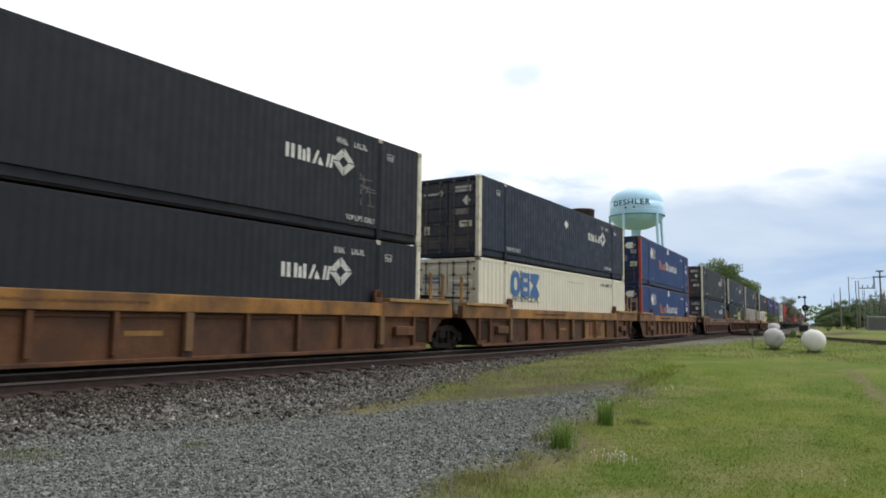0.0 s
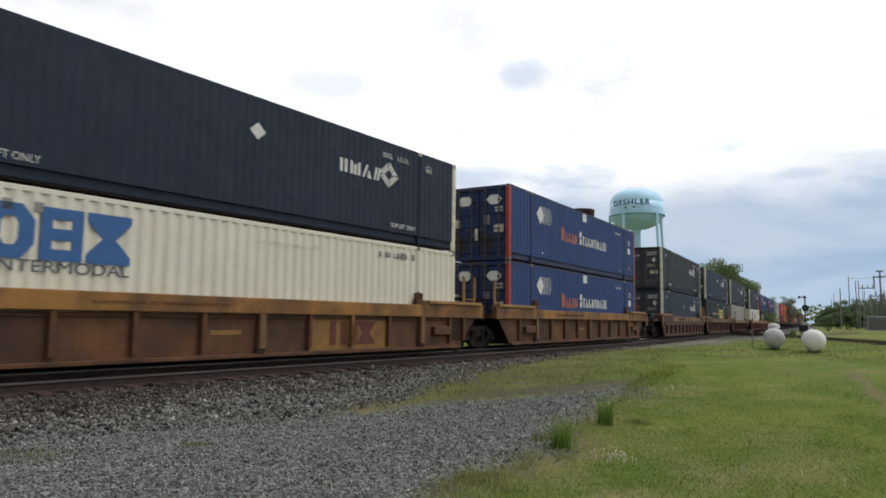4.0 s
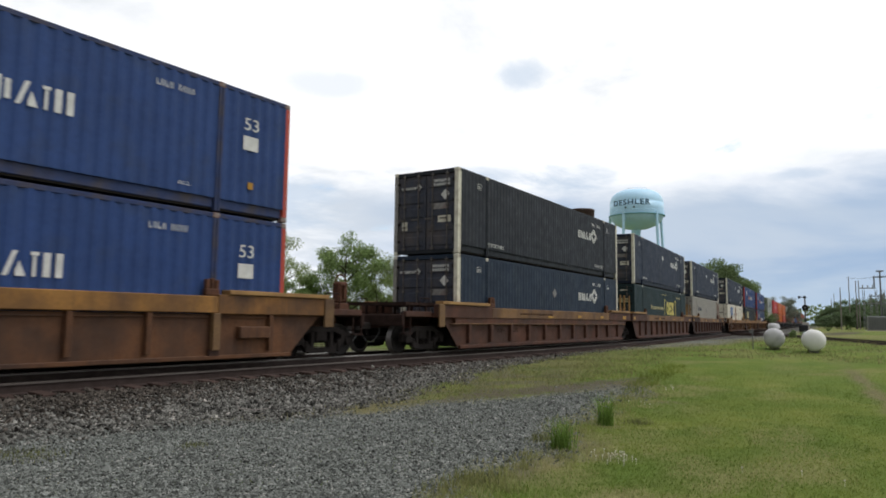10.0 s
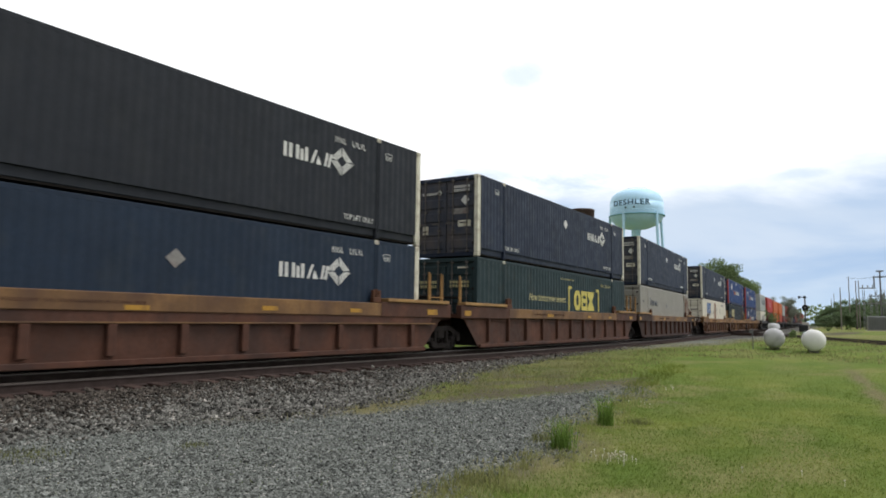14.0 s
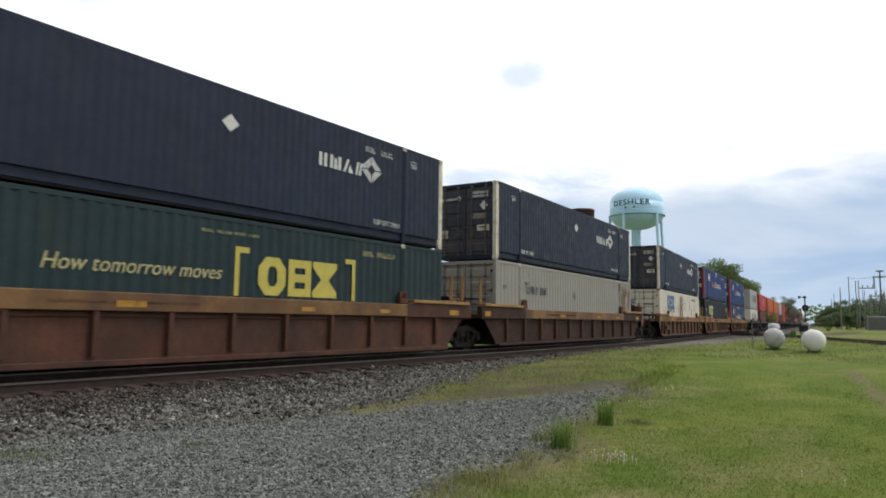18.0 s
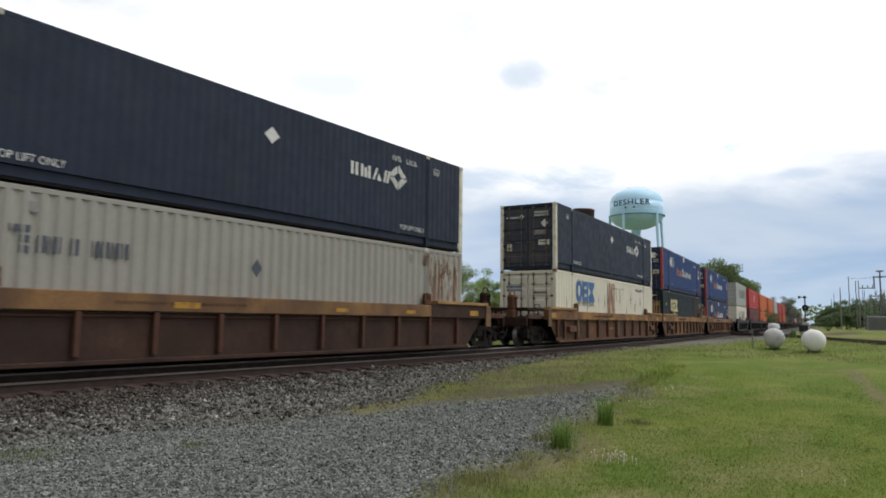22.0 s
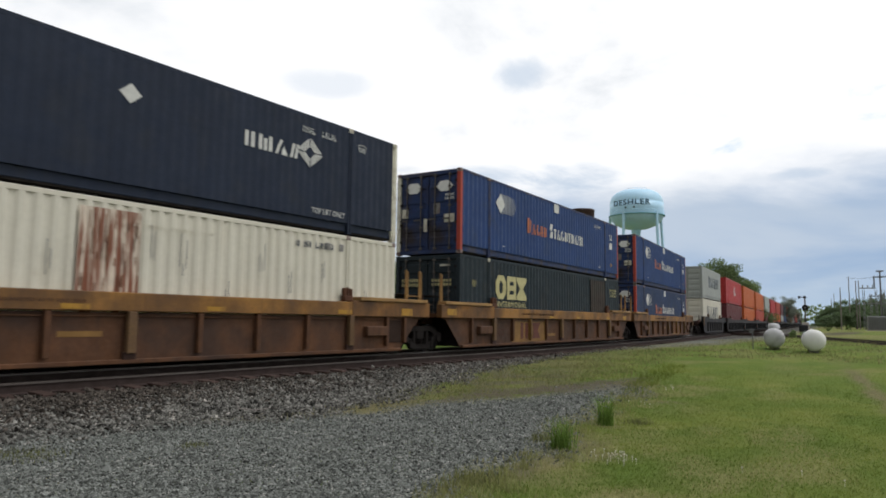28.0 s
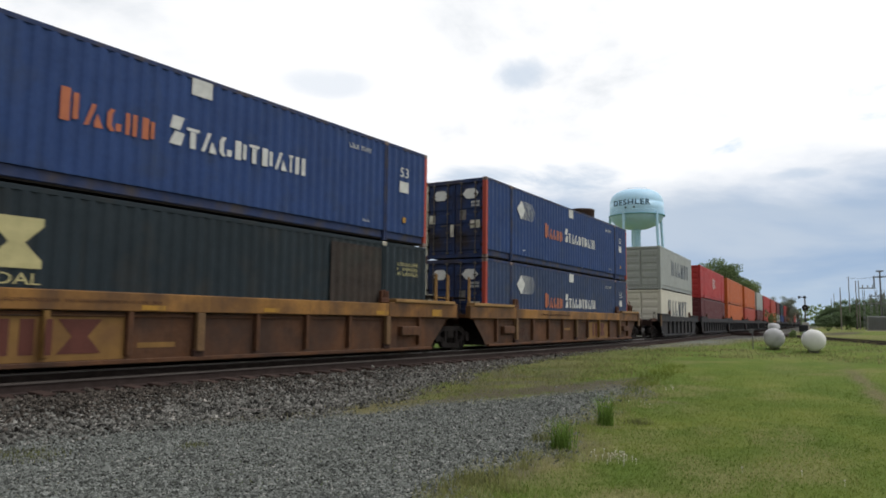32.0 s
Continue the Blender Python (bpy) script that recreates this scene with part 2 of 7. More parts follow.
m_tread = material("polished_steel", (0.50, 0.49, 0.48), 0.55, 0.6, vary=0.1, scale=8)
# paler head sides: wear, plus sky light put into the colour
m_running = material("running_rail_side", (0.22, 0.20, 0.19), 0.5, 0.2, vary=0.15, scale=3)
m_railside = material("rail_head_side", (0.105, 0.09, 0.082), 0.65, spec=0.15, vary=0.15, scale=3, bump=0.05)
m_spare = material("spare_rail_rust", (0.046, 0.034, 0.031), 0.85, spec=0.08, vary=0.2, scale=4, bump=0.15)
m_rail = material("rail_rust", (0.05, 0.039, 0.036), 0.8, 0.0, spec=0.08, vary=0.2, scale=4, bump=0.15)
m_tie = material("creosoted_timber", (0.056, 0.038, 0.033), 0.9, spec=0.1, vary=0.3, scale=3, bump=0.3, per_object=0.35)
m_gasket = material("black_rubber", (0.012, 0.012, 0.012), 0.7, vary=0.1)
m_rod = material("grimy_locking_bar", (0.10, 0.09, 0.085), 0.6, 0.2, vary=0.2, scale=8, stain=RUSTY, stain_amount=0.3)
m_galv = material("galvanised_bars", (0.22, 0.21, 0.20), 0.5, 0.6, vary=0.2, scale=8, stain=RUSTY, stain_amount=0.2)


def leaf_material(name, color, vary):
    m = material(name, color, 0.6, vary=0.15, scale=0.6, island=vary, per_object=0.1, spec=0.2, thin=0.5)
    return m


m_leaf = leaf_material("leaves_mid_green", (0.235, 0.325, 0.125), 0.45)
m_leaf2 = leaf_material("leaves_olive", (0.245, 0.305, 0.13), 0.45)
m_leaf_deep = leaf_material("leaves_deep_green", (0.155, 0.205, 0.088), 0.45)
m_leaf_far = leaf_material("leaves_dark_green", (0.145, 0.20, 0.085), 0.4)
# distance haze is put into the pale grey of these leaves
m_leaf_haze = leaf_material("leaves_hazed_green", (0.185, 0.21, 0.165), 0.4)
m_leaf_light = leaf_material("leaves_light_green", (0.145, 0.205, 0.105), 0.35)
m_bark = material("bark", (0.075, 0.060, 0.048), 0.95, vary=0.3, scale=4, bump=0.5, bump_scale=14)
m_grass = material("grass_blades", (0.165, 0.202, 0.043), 0.7, vary=0.28, scale=0.55, island=0.08, spec=0.06, thin=0.58)
m_grass_long = material("tall_grass_blades", (0.145, 0.235, 0.048), 0.65, vary=0.15, scale=1.5, island=0.4, spec=0.06, thin=0.4)
m_grass_deep = material("deep_grass_blades", (0.128, 0.178, 0.036), 0.7, vary=0.2, scale=0.9, island=0.08, spec=0.06, thin=0.58)
m_verge = material("verge_grass_blades", (0.160, 0.168, 0.074), 0.75, vary=0.25, scale=0.9, island=0.2, spec=0.06, thin=0.5)
m_rim_grass = material("rim_grass_blades", (0.235, 0.245, 0.095), 0.75, vary=0.25, scale=0.9, island=0.25, spec=0.06, thin=0.58)
m_straw = material("dry_grass_blades", (0.28, 0.26, 0.125), 0.8, vary=0.2, scale=0.7, island=0.2, spec=0.06, thin=0.58)
m_stone = material("crushed_stone", (0.155, 0.164, 0.152), 0.9, spec=0.12, vary=0.15, scale=2, island=0.7)
m_stone_dust = material("dusted_ballast", (0.066, 0.057, 0.049), 0.95, spec=0.12, vary=0.2, scale=1.5, island=0.85)
m_stone_pale = material("pale_limestone", (0.40, 0.37, 0.33), 0.9, vary=0.2, scale=3, island=0.4)
m_stone2 = material("ballast_stone", (0.130, 0.127, 0.116), 0.9, spec=0.12, vary=0.2, scale=1.5, island=0.88)
m_tower = material("tower_pale_blue", (0.45, 0.70, 0.90), 0.4, vary=0.05, scale=0.15, stain=(0.34, 0.55, 0.66), stain_amount=0.06, stain_scale=0.3, streak=0.18)
# the walkway's shading is put into this darker blue
m_tower_shade = material("tower_walkway_shaded", (0.20, 0.42, 0.56), 0.6, vary=0.1, scale=1)
m_lettering = material("tower_lettering", (0.04, 0.11, 0.19), 0.5, vary=0.05)
m_silo = material("silo_brown", (0.060, 0.037, 0.030), 0.8, vary=0.2, scale=0.5, bump=0.2, stain=(0.04, 0.03, 0.028), stain_amount=0.3)
m_tank = material("tank_white", (0.74, 0.74, 0.73), 0.35, vary=0.04, scale=2, stain=(0.42, 0.42, 0.40), stain_amount=0.12, stain_scale=2.0, streak=0.25)
m_tank_old = material("tank_dull_white", (0.50, 0.50, 0.51), 0.4, vary=0.08, scale=2, stain=(0.24, 0.235, 0.23), stain_amount=0.32, stain_scale=2.0, streak=0.35)
m_concrete = material("concrete", (0.36, 0.34, 0.31), 0.9, vary=0.12, scale=2, bump=0.2)
m_mast = material("signal_metal", (0.16, 0.16, 0.17), 0.5, 0.4, vary=0.15, scale=3)
m_dark = material("signal_black", (0.012, 0.013, 0.016), 0.6, vary=0.1)
m_pole = material("weathered_pole", (0.21, 0.19, 0.175), 0.9, vary=0.2, scale=2, bump=0.3)
m_steelgrey = material("substation_steel", (0.22, 0.23, 0.24), 0.6, 0.3, vary=0.12, scale=1)
m_shed = material("transformer_grey", (0.19, 0.20, 0.205), 0.6, vary=0.1, scale=0.7, stain=(0.18, 0.18, 0.18), stain_amount=0.2)
m_red = material("paint_red", (0.40, 0.030, 0.030), 0.5, vary=0.1, scale=0.8, stain=(0.2, 0.03, 0.025), stain_amount=0.2, streak=0.3)
m_maroon = material("paint_maroon", (0.11, 0.022, 0.025), 0.5, vary=0.1, scale=0.8, stain=(0.06, 0.025, 0.025), stain_amount=0.2, streak=0.3)
m_box_orange = material("paint_box_orange", (0.48, 0.11, 0.025), 0.5, vary=0.1, scale=0.8, stain=(0.25, 0.07, 0.025), stain_amount=0.2, streak=0.3)
m_grey = material("paint_light_grey", (0.34, 0.36, 0.35), 0.5, vary=0.08, scale=0.8, stain=(0.2, 0.19, 0.17), stain_amount=0.15, streak=0.35)
m_greygreen = material("paint_grey_green", (0.33, 0.347, 0.332), 0.5, vary=0.08, scale=0.8, stain=(0.2, 0.2, 0.18), stain_amount=0.12, streak=0.3)


# ---- mesh tools ----
class Shape:
    """Collects boxes, rods and extruded outlines into one mesh."""

    def __init__(self):
        self.v, self.f, self.smooth = [], [], set()

    def add(self, verts, faces, smooth=False):
        n = len(self.v)
        self.v.extend(verts)
        for f in faces:
            if smooth:
                self.smooth.add(len(self.f))
            self.f.append([i + n for i in f])
        return self

    def convex(self, verts, faces):
        c = sum((Vector(v) for v in verts), Vector()) / len(verts)
        out = []
        for f in faces:
            a, b, d = (Vector(verts[i]) for i in f[:3])
            n = (b - a).cross(d - a)
            out.append(f if n.dot(a - c) > 0 else f[::-1])
        return self.add(verts, out)

    def box(self, x0, x1, y0, y1, z0, z1, ch=0.0):
        if x1 < x0: x0, x1 = x1, x0
        if y1 < y0: y0, y1 = y1, y0
        if z1 < z0: z0, z1 = z1, z0
        c, h = ((x0 + x1) / 2, (y0 + y1) / 2, (z0 + z1) / 2), ((x1 - x0) / 2, (y1 - y0) / 2, (z1 - z0) / 2)
        ch = min(ch, 0.45 * min(h) * 2)
        if ch <= 0:
            v = [(x, y, z) for x in (x0, x1) for y in (y0, y1) for z in (z0, z1)]
            return self.add(v, [[0, 1, 3, 2], [4, 6, 7, 5], [0, 4, 5, 1], [2, 3, 7, 6], [0, 2, 6, 4], [1, 5, 7, 3]])
        v, idx = [], {}
        for sx in (-1, 1):
            for sy in (-1, 1):
                for sz in (-1, 1):
                    for k in range(3):
                        p = [h[0] * sx, h[1] * sy, h[2] * sz]
                        for j, s in enumerate((sx, sy, sz)):
                            if j != k:
                                p[j] -= ch * s
                        idx[(sx, sy, sz, k)] = len(v)
                        v.append(tuple(c[j] + p[j] for j in range(3)))
        f = []
        ring = ((-1, -1), (-1, 1), (1, 1), (1, -1))
        for k in range(3):
            for s in (-1, 1):
                face = []
                for a, b in ring:
                    t = [a, b]
                    t.insert(k, s)
                    face.append(idx[(*t, k)])
                f.append(face)
        for k in range(3):
            o = [j for j in range(3) if j != k]
            for a in (-1, 1):
                for b in (-1, 1):
                    t = [0, 0, 0]
                    t[o[0]], t[o[1]] = a, b
                    lo, hi = list(t), list(t)
                    lo[k], hi[k] = -1, 1
                    f.append([idx[(*lo, o[0])], idx[(*hi, o[0])], idx[(*hi, o[1])], idx[(*lo, o[1])]])
        for sx in (-1, 1):
            for sy in (-1, 1):
                for sz in (-1, 1):
                    f.append([idx[(sx, sy, sz, k)] for k in range(3)])
        return self.convex(v, f)

    def rod(self, p0, p1, r, n=10, r1=None):
        p0, p1 = Vector(p0), Vector(p1)
        r1 = r if r1 is None else r1
        d = (p1 - p0).normalized()
        a = d.orthogonal().normalized()
        b = d.cross(a)
        ring = [(math.cos(2 * math.pi * i / n), math.sin(2 * math.pi * i / n)) for i in range(n)]
        v = [tuple(p0 + (a * c + b * s) * r) for c, s in ring] + [tuple(p1 + (a * c + b * s) * r1) for c, s in ring]
        self.add(v, [[i, (i + 1) % n, n + (i + 1) % n, n + i] for i in range(n)], smooth=True)
        self.add(v[:n], [list(range(n))[::-1]])
        return self.add(v[n:], [list(range(n))])

    def tube(self, pts, r, n=8):
        for a, b in zip(pts, pts[1:]):
            self.rod(a, b, r, n)
        return self

    def sheet(self, outline, axis, at, thick):
        """An outline (list of pairs) in the plane across the axis ('x', 'y' or 'z'), given thickness along it."""
        def put(p, w):
            return {"x": (w, p[0], p[1]), "y": (p[0], w, p[1]), "z": (p[0], p[1], w)}[axis]
        n = len(outline)
        v = [put(p, at) for p in outline] + [put(p, at + thick) for p in outline]
        f = [list(range(n)), list(range(n, 2 * n))] + [[i, (i + 1) % n, n + (i + 1) % n, n + i] for i in range(n)]
        bm = bmesh.new()
        bv = [bm.verts.new(p) for p in v]
        for face in f:
            bm.faces.new([bv[i] for i in face])
        bmesh.ops.recalc_face_normals(bm, faces=bm.faces)
        bm.verts.index_update()
        self.add([tuple(q.co) for q in bm.verts], [[q.index for q in face.verts] for face in bm.faces])
        bm.free()
        return self

    def lathe(self, profile, n=24, center=(0, 0, 0), axis="z"):
        """profile: (radius, height) pairs from bottom to top, turned about the axis."""
        v, f = [], []
        for r, h in profile:
            for i in range(n):
                a = 2 * math.pi * i / n
                p = (r * math.cos(a), r * math.sin(a), h)
                if axis == "x":
                    p = (h, p[0], p[1])
                elif axis == "y":
                    p = (p[1], h, p[0])
                v.append(tuple(center[k] + p[k] for k in range(3)))
        for j in range(len(profile) - 1):
            for i in range(n):
                f.append([j * n + i, j * n + (i + 1) % n, (j + 1) * n + (i + 1) % n, (j + 1) * n + i])
        self.add(v, f, smooth=True)
        return self

    def mesh(self, name, mat):
        me = bpy.data.meshes.new(name)
        me.from_pydata(self.v, [], self.f)
        me.materials.append(mat)
        if self.smooth:
            flags = [i in self.smooth for i in range(len(self.f))]
            me.polygons.foreach_set("use_smooth", flags)
        me.update()
        return me


def part(name, shape, mat, parent, label="", m=None, kind=""):
    """One mesh object under a thing or part; shape: a Shape or a ready mesh."""
    me = shape.mesh(name, mat) if isinstance(shape, Shape) else shape
    ob = new(name, me)
    ob.parent = parent
    if m is not None:
        ob.matrix_basis = m
    if not kind and name in ("fine_lettering", "door_lettering", "stripe_field", "scuffing", "clover_bloom", "blade_clump", "emblem", "ring_mark", "rust_runs"):
        kind = "stuff"
    return tagged(ob, label, kind=kind)


def thing(name, label, category, m=None, group="", kind=""):
    ob = new(name)
    ob.empty_display_size = 0.3
    if m is not None:
        ob.matrix_basis = m
    return tagged(ob, label, category, group, kind)


KEPT = {}


def kept(key, make):
    """A mesh built once and shared between alike parts."""
    if key not in KEPT:
        KEPT[key] = make()
    return KEPT[key]


def text_mesh(words, size, mat, depth=0.004, shear=0.0, spacing=1.0, bold=0.0):
    cu = bpy.data.curves.new("lettering", "FONT")
    cu.body, cu.size, cu.extrude, cu.shear, cu.space_character = words, size, depth, shear, spacing
    cu.offset = bold
    cu.align_x, cu.align_y = "LEFT", "BOTTOM_BASELINE"
    cu.resolution_u = 3
    ob = bpy.data.objects.new("lettering", cu)
    scene.collection.objects.link(ob)
    bpy.context.view_layer.update()
    me = bpy.data.meshes.new_from_object(ob.evaluated_get(bpy.context.evaluated_depsgraph_get()))
    bpy.data.objects.remove(ob)
    bpy.data.curves.remove(cu)
    me.materials.clear()
    me.materials.append(mat)
    return me


# ---- the track's line ----
RAIL_Z = -0.025
CENTRE, BEND_0, BEND_1, TURN = 13.541, 17.25, 42.89, radians(5.65)
BEND_R = (BEND_1 - BEND_0) / TURN


def track(s):
    """Place and heading on the track's centre line, s metres along it."""
    if s <= BEND_0:
        return s, CENTRE, 0.0
    if s < BEND_1:
        a = (s - BEND_0) / BEND_R
        return BEND_0 + BEND_R * math.sin(a), CENTRE + BEND_R * (1 - math.cos(a)), a
    r = s - BEND_1
    return (BEND_0 + BEND_R * math.sin(TURN) + r * math.cos(TURN), CENTRE + BEND_R * (1 - math.cos(TURN)) + r * math.sin(TURN), TURN)


def beside(s, off, z=0.0):
    x, y, a = track(s)
    return (x - off * math.sin(a), y + off * math.cos(a), z + RAIL_Z)


def centre_y(x):
    """The centre line's y over x (arrays)."""
    x = np.asarray(x, float)
    a = np.arcsin(np.clip((x - BEND_0) / BEND_R, 0, math.sin(TURN)))
    xe = BEND_0 + BEND_R * math.sin(TURN)
    return CENTRE + BEND_R * (1 - np.cos(a)) + np.maximum(x - xe, 0) * math.tan(TURN)


# ---- ground ----
GRAVEL = ((-40, -12), (-10, -2.2), (0, 1.1), (3, 2.5), (5.05, 3.45), (6.2, 3.7), (7.3, 3.6), (8.4, 4.0), (9.5, 4.35), (11.4, 4.5), (13.2, 4.7), (15.2, 5.2),
          (14.6, 5.75), (12.9, 5.8), (11.4, 6.3), (10.3, 7.1), (9.0, 7.25), (7.9, 7.45), (7.0, 8.2), (5.9, 9.6), (3, 10.6), (-40, 10.6))


def rolling(x, y, s, seed=0.0):
    """Smooth cheap noise on arrays, about -1 to 1."""
    return (np.sin(x * s + 1.7 * np.sin(y * s * 0.7 + seed) + seed) + np.sin(y * s * 1.3 + 2.1 * np.sin(x * s * 0.6 + seed * 2) + 1.3 * seed)
            + 0.6 * np.sin((x + y) * s * 2.3 + seed * 3) * np.sin((x - y) * s * 1.9 - seed)) / 2.6


def poly_distance(x, y, poly):
    """Signed distance to a polygon's edge: positive inside."""
    best, inside = np.full(x.shape, 1e9), np.zeros(x.shape, bool)
    for (x0, y0), (x1, y1) in zip(poly, poly[1:] + poly[:1]):
        dx, dy = x1 - x0, y1 - y0
        t = np.clip(((x - x0) * dx + (y - y0) * dy) / (dx * dx + dy * dy), 0, 1)
        best = np.minimum(best, np.hypot(x - x0 - t * dx, y - y0 - t * dy))
        cross = (y0 > y) != (y1 > y)
        if dy:
            inside ^= cross & (x < (y - y0) * dx / dy + x0)
    return np.where(inside, best, -best)


def step_up(v, a, b):
    t = np.clip((v - a) / (b - a), 0, 1)
    return t * t * (3 - 2 * t)


def toe(x):
    """How far the ballast's foot lies from the track's centre, on the near side."""
    return np.interp(x, [5, 8, 9.5, 11.5, 16.5, 24, 36, 50, 70, 120], [4.6, 5.95, 5.75, 5.25, 3.7, 2.9, 3.2, 5.4, 7.5, 7.5])


def base_z(x, y):
    return -0.55 + np.clip(0.0135 * (x - 4), 0, 0.5) + 0.18 * step_up(y - centre_y(x), 2, 9) * (x < 60)


def ground_z(x, y):
    g = base_z(x, y)
    d = centre_y(x) - y
    near, far = np.clip((toe(x) - d) / (toe(x) - 1.85), 0, 1), np.clip((3.4 + d) / (3.4 - 1.85), 0, 1)
    rise = np.where(d > 0, near, far)
    z = g + (-0.355 - g) * rise
    rough = 0.012 * rolling(x, y, 2.1, 0.4) + 0.02 * rolling(x, y, 0.5, 1.4)
    return z + rough * np.where(rise > 0.98, 0.15, 1.0)


WORN = ((10.35, 1.43, 0.9, 0.22, 0.8), (14.9, 2.33, 1.3, 0.3, 0.55), (9.7, 2.35, 0.8, 0.25, 0.6), (7.42, 1.83, 0.45, 0.22, 0.65), (8.3, 3.35, 0.55, 0.35, 0.9), (6.25, 2.9, 0.5, 0.4, 0.8),
        (9.1, 3.0, 0.6, 0.3, 0.6), (18.0, 4.4, 0.9, 0.3, 0.7), (12.0, 3.2, 0.9, 0.4, 0.5), (5.9, 1.9, 0.5, 0.3, 0.6), (22.5, 3.3, 2.5, 0.5, 0.45), (26.9, 2.3, 3.0, 0.6, 0.4), (30.0, 6.0, 4.0, 0.8, 0.5), (7.6, 2.0, 0.7, 0.2, 0.7), (9.5, 1.72, 1.0, 0.16, 0.75), (6.9, 1.15, 0.6, 0.14, 0.6))


def cover(x, y):
    """Shares of gravel, ballast, bare soil and dry grass at each place."""
    d = centre_y(x) - y
    wob = 0.28 * rolling(x, y, 2.3, 2.0) + 0.16 * rolling(x, y, 6.1, 0.7)
    fray = wob + 0.13 * rolling(x, y, 13.7, 4.2) + 0.08 * rolling(x, y, 23.0, 1.2)
    gravel = step_up(poly_distance(x, y, GRAVEL) + fray, -0.42, 0.34)
    ballast = np.where(d > 0, step_up(toe(x) - 0.15 - d + 0.9 * fray, -0.62, 0.42), step_up(3.3 + d + wob, -0.2, 0.3))
    gravel = np.maximum(gravel, 0.9 * step_up(-x + 2 * wob, -24, -14) * step_up(-d - 2.6 + wob, -0.3, 0.3) * step_up(8.5 + d + 2 * wob, -0.5, 0.5))
    apron = step_up(np.interp(x, [26, 38, 50, 90], [2.6, 6.0, 7.4, 7.4]) - d + 1.5 * fray, -0.6, 0.6) * step_up(x, 26, 33) * (d > 0)
    gravel = np.maximum(gravel, apron * np.clip(0.62 + 0.35 * rolling(x, y, 1.1, 3.3), 0.2, 0.9))
    bare = step_up(poly_distance(x, y, ((9.6, 7.3), (10.8, 6.7), (12.4, 5.9), (13.6, 5.3), (15.2, 4.9), (16.8, 5.7), (14.7, 6.4), (13.0, 7.0), (11.4, 7.4))) + fray, -0.4, 0.3) * 0.92
    gravel = gravel * (1 - 0.8 * bare)
    path = step_up(0.16 - np.abs(y - (0.70 + (x - 16.3) * 0.145)) + 0.3 * wob, -0.15, 0.2) * step_up(x, 10, 14) * step_up(-x, -25, -21)
    dry = np.clip(0.12 + 0.6 * rolling(x, y, 0.75, 3.0) + 0.8 * rolling(x, y, 2.6, 5.0), 0, 0.9) * step_up(9.0 - x + 3 * wob, -2, 3)
    dry = np.maximum(dry, 0.5 * step_up(rolling(x, y, 0.9, 6.0) + 0.3 * rolling(x, y, 3.3, 2.0), 0.2, 1.0))
    for wx, wy, rx, ry, k in WORN:
        e = np.hypot((x - wx) / rx, (y - wy - (x - wx) * 0.15) / ry) + 0.35 * fray / ry
        dry = np.maximum(dry, 0.6 * k * step_up(-e, -1.5, -0.2))
    dry = np.maximum(dry, 0.95 * path)
    bare = np.maximum(bare, 0.45 * path)
    dry = np.maximum(dry, step_up(x, 45, 80) * np.clip(0.4 + 0.6 * rolling(x, y, 0.16, 2.0) + 0.4 * rolling(x, y, 0.5, 4.0), 0, 0.85))
    bare = np.maximum(bare, 0.9 * step_up(-np.hypot((x - 97) / 22, (y - 7.6) / 1.8) + 0.3 * rolling(x, y, 0.7, 1.0), -1.2, -0.5))
    strip = step_up(poly_distance(x, y, ((7.0, 7.8), (9, 7.2), (10.5, 7.2), (13.3, 6.2), (24, 8.6), (40, 11.2), (40, 13), (16.5, 10.2), (10.5, 8.6))) + 1.6 * fray, -0.6, 0.8)
    dry = np.maximum(dry, 0.6 * strip * np.clip((36 - x) / 14, 0, 1) * np.clip(0.68 + 0.5 * rolling(x, y, 1.3, 2.2), 0, 1))
    point = step_up(-x, -12.5, -9) * step_up(y, 5.8, 6.8)
    dry, bare = np.maximum(dry, 0.9 * point), np.maximum(bare, 0.45 * point)
    edge = gravel * (1 - gravel) * 4
    rim = step_up(poly_distance(x, y, GRAVEL) + 1.6 * fray, -1.25, -0.15) * (1 - gravel) * (y < 5.2)
    dry = np.maximum(dry, 0.85 * rim * np.clip(0.6 + 0.8 * rolling(x, y, 3.1, 0.6), 0, 1))
    bare = np.maximum(bare, 0.7 * rim * np.clip(0.1 + 1.2 * rolling(x, y, 4.3, 5.6), 0, 1))
    dry = np.maximum(dry, 0.7 * edge)
    bare = np.maximum(bare, 0.8 * strip * np.clip((22 - x) / 7, 0.35, 1) * np.clip(0.75 + rolling(x, y, 3.1, 2.6), 0.2, 1))
    bare = np.maximum(bare, 0.35 * edge)
    return gravel, ballast, bare, dry


def lush_at(x, y):
    """Where the mown grass grows thick and dark, 0 to 1."""
    v = 0.5 + 0.55 * rolling(x * 0.55, y, 1.15, 4.4) + 0.45 * rolling(x * 0.7, y, 2.9, 1.1) + 0.2 * rolling(x, y, 7.3, 3.1)
    return np.clip(v, 0, 1)


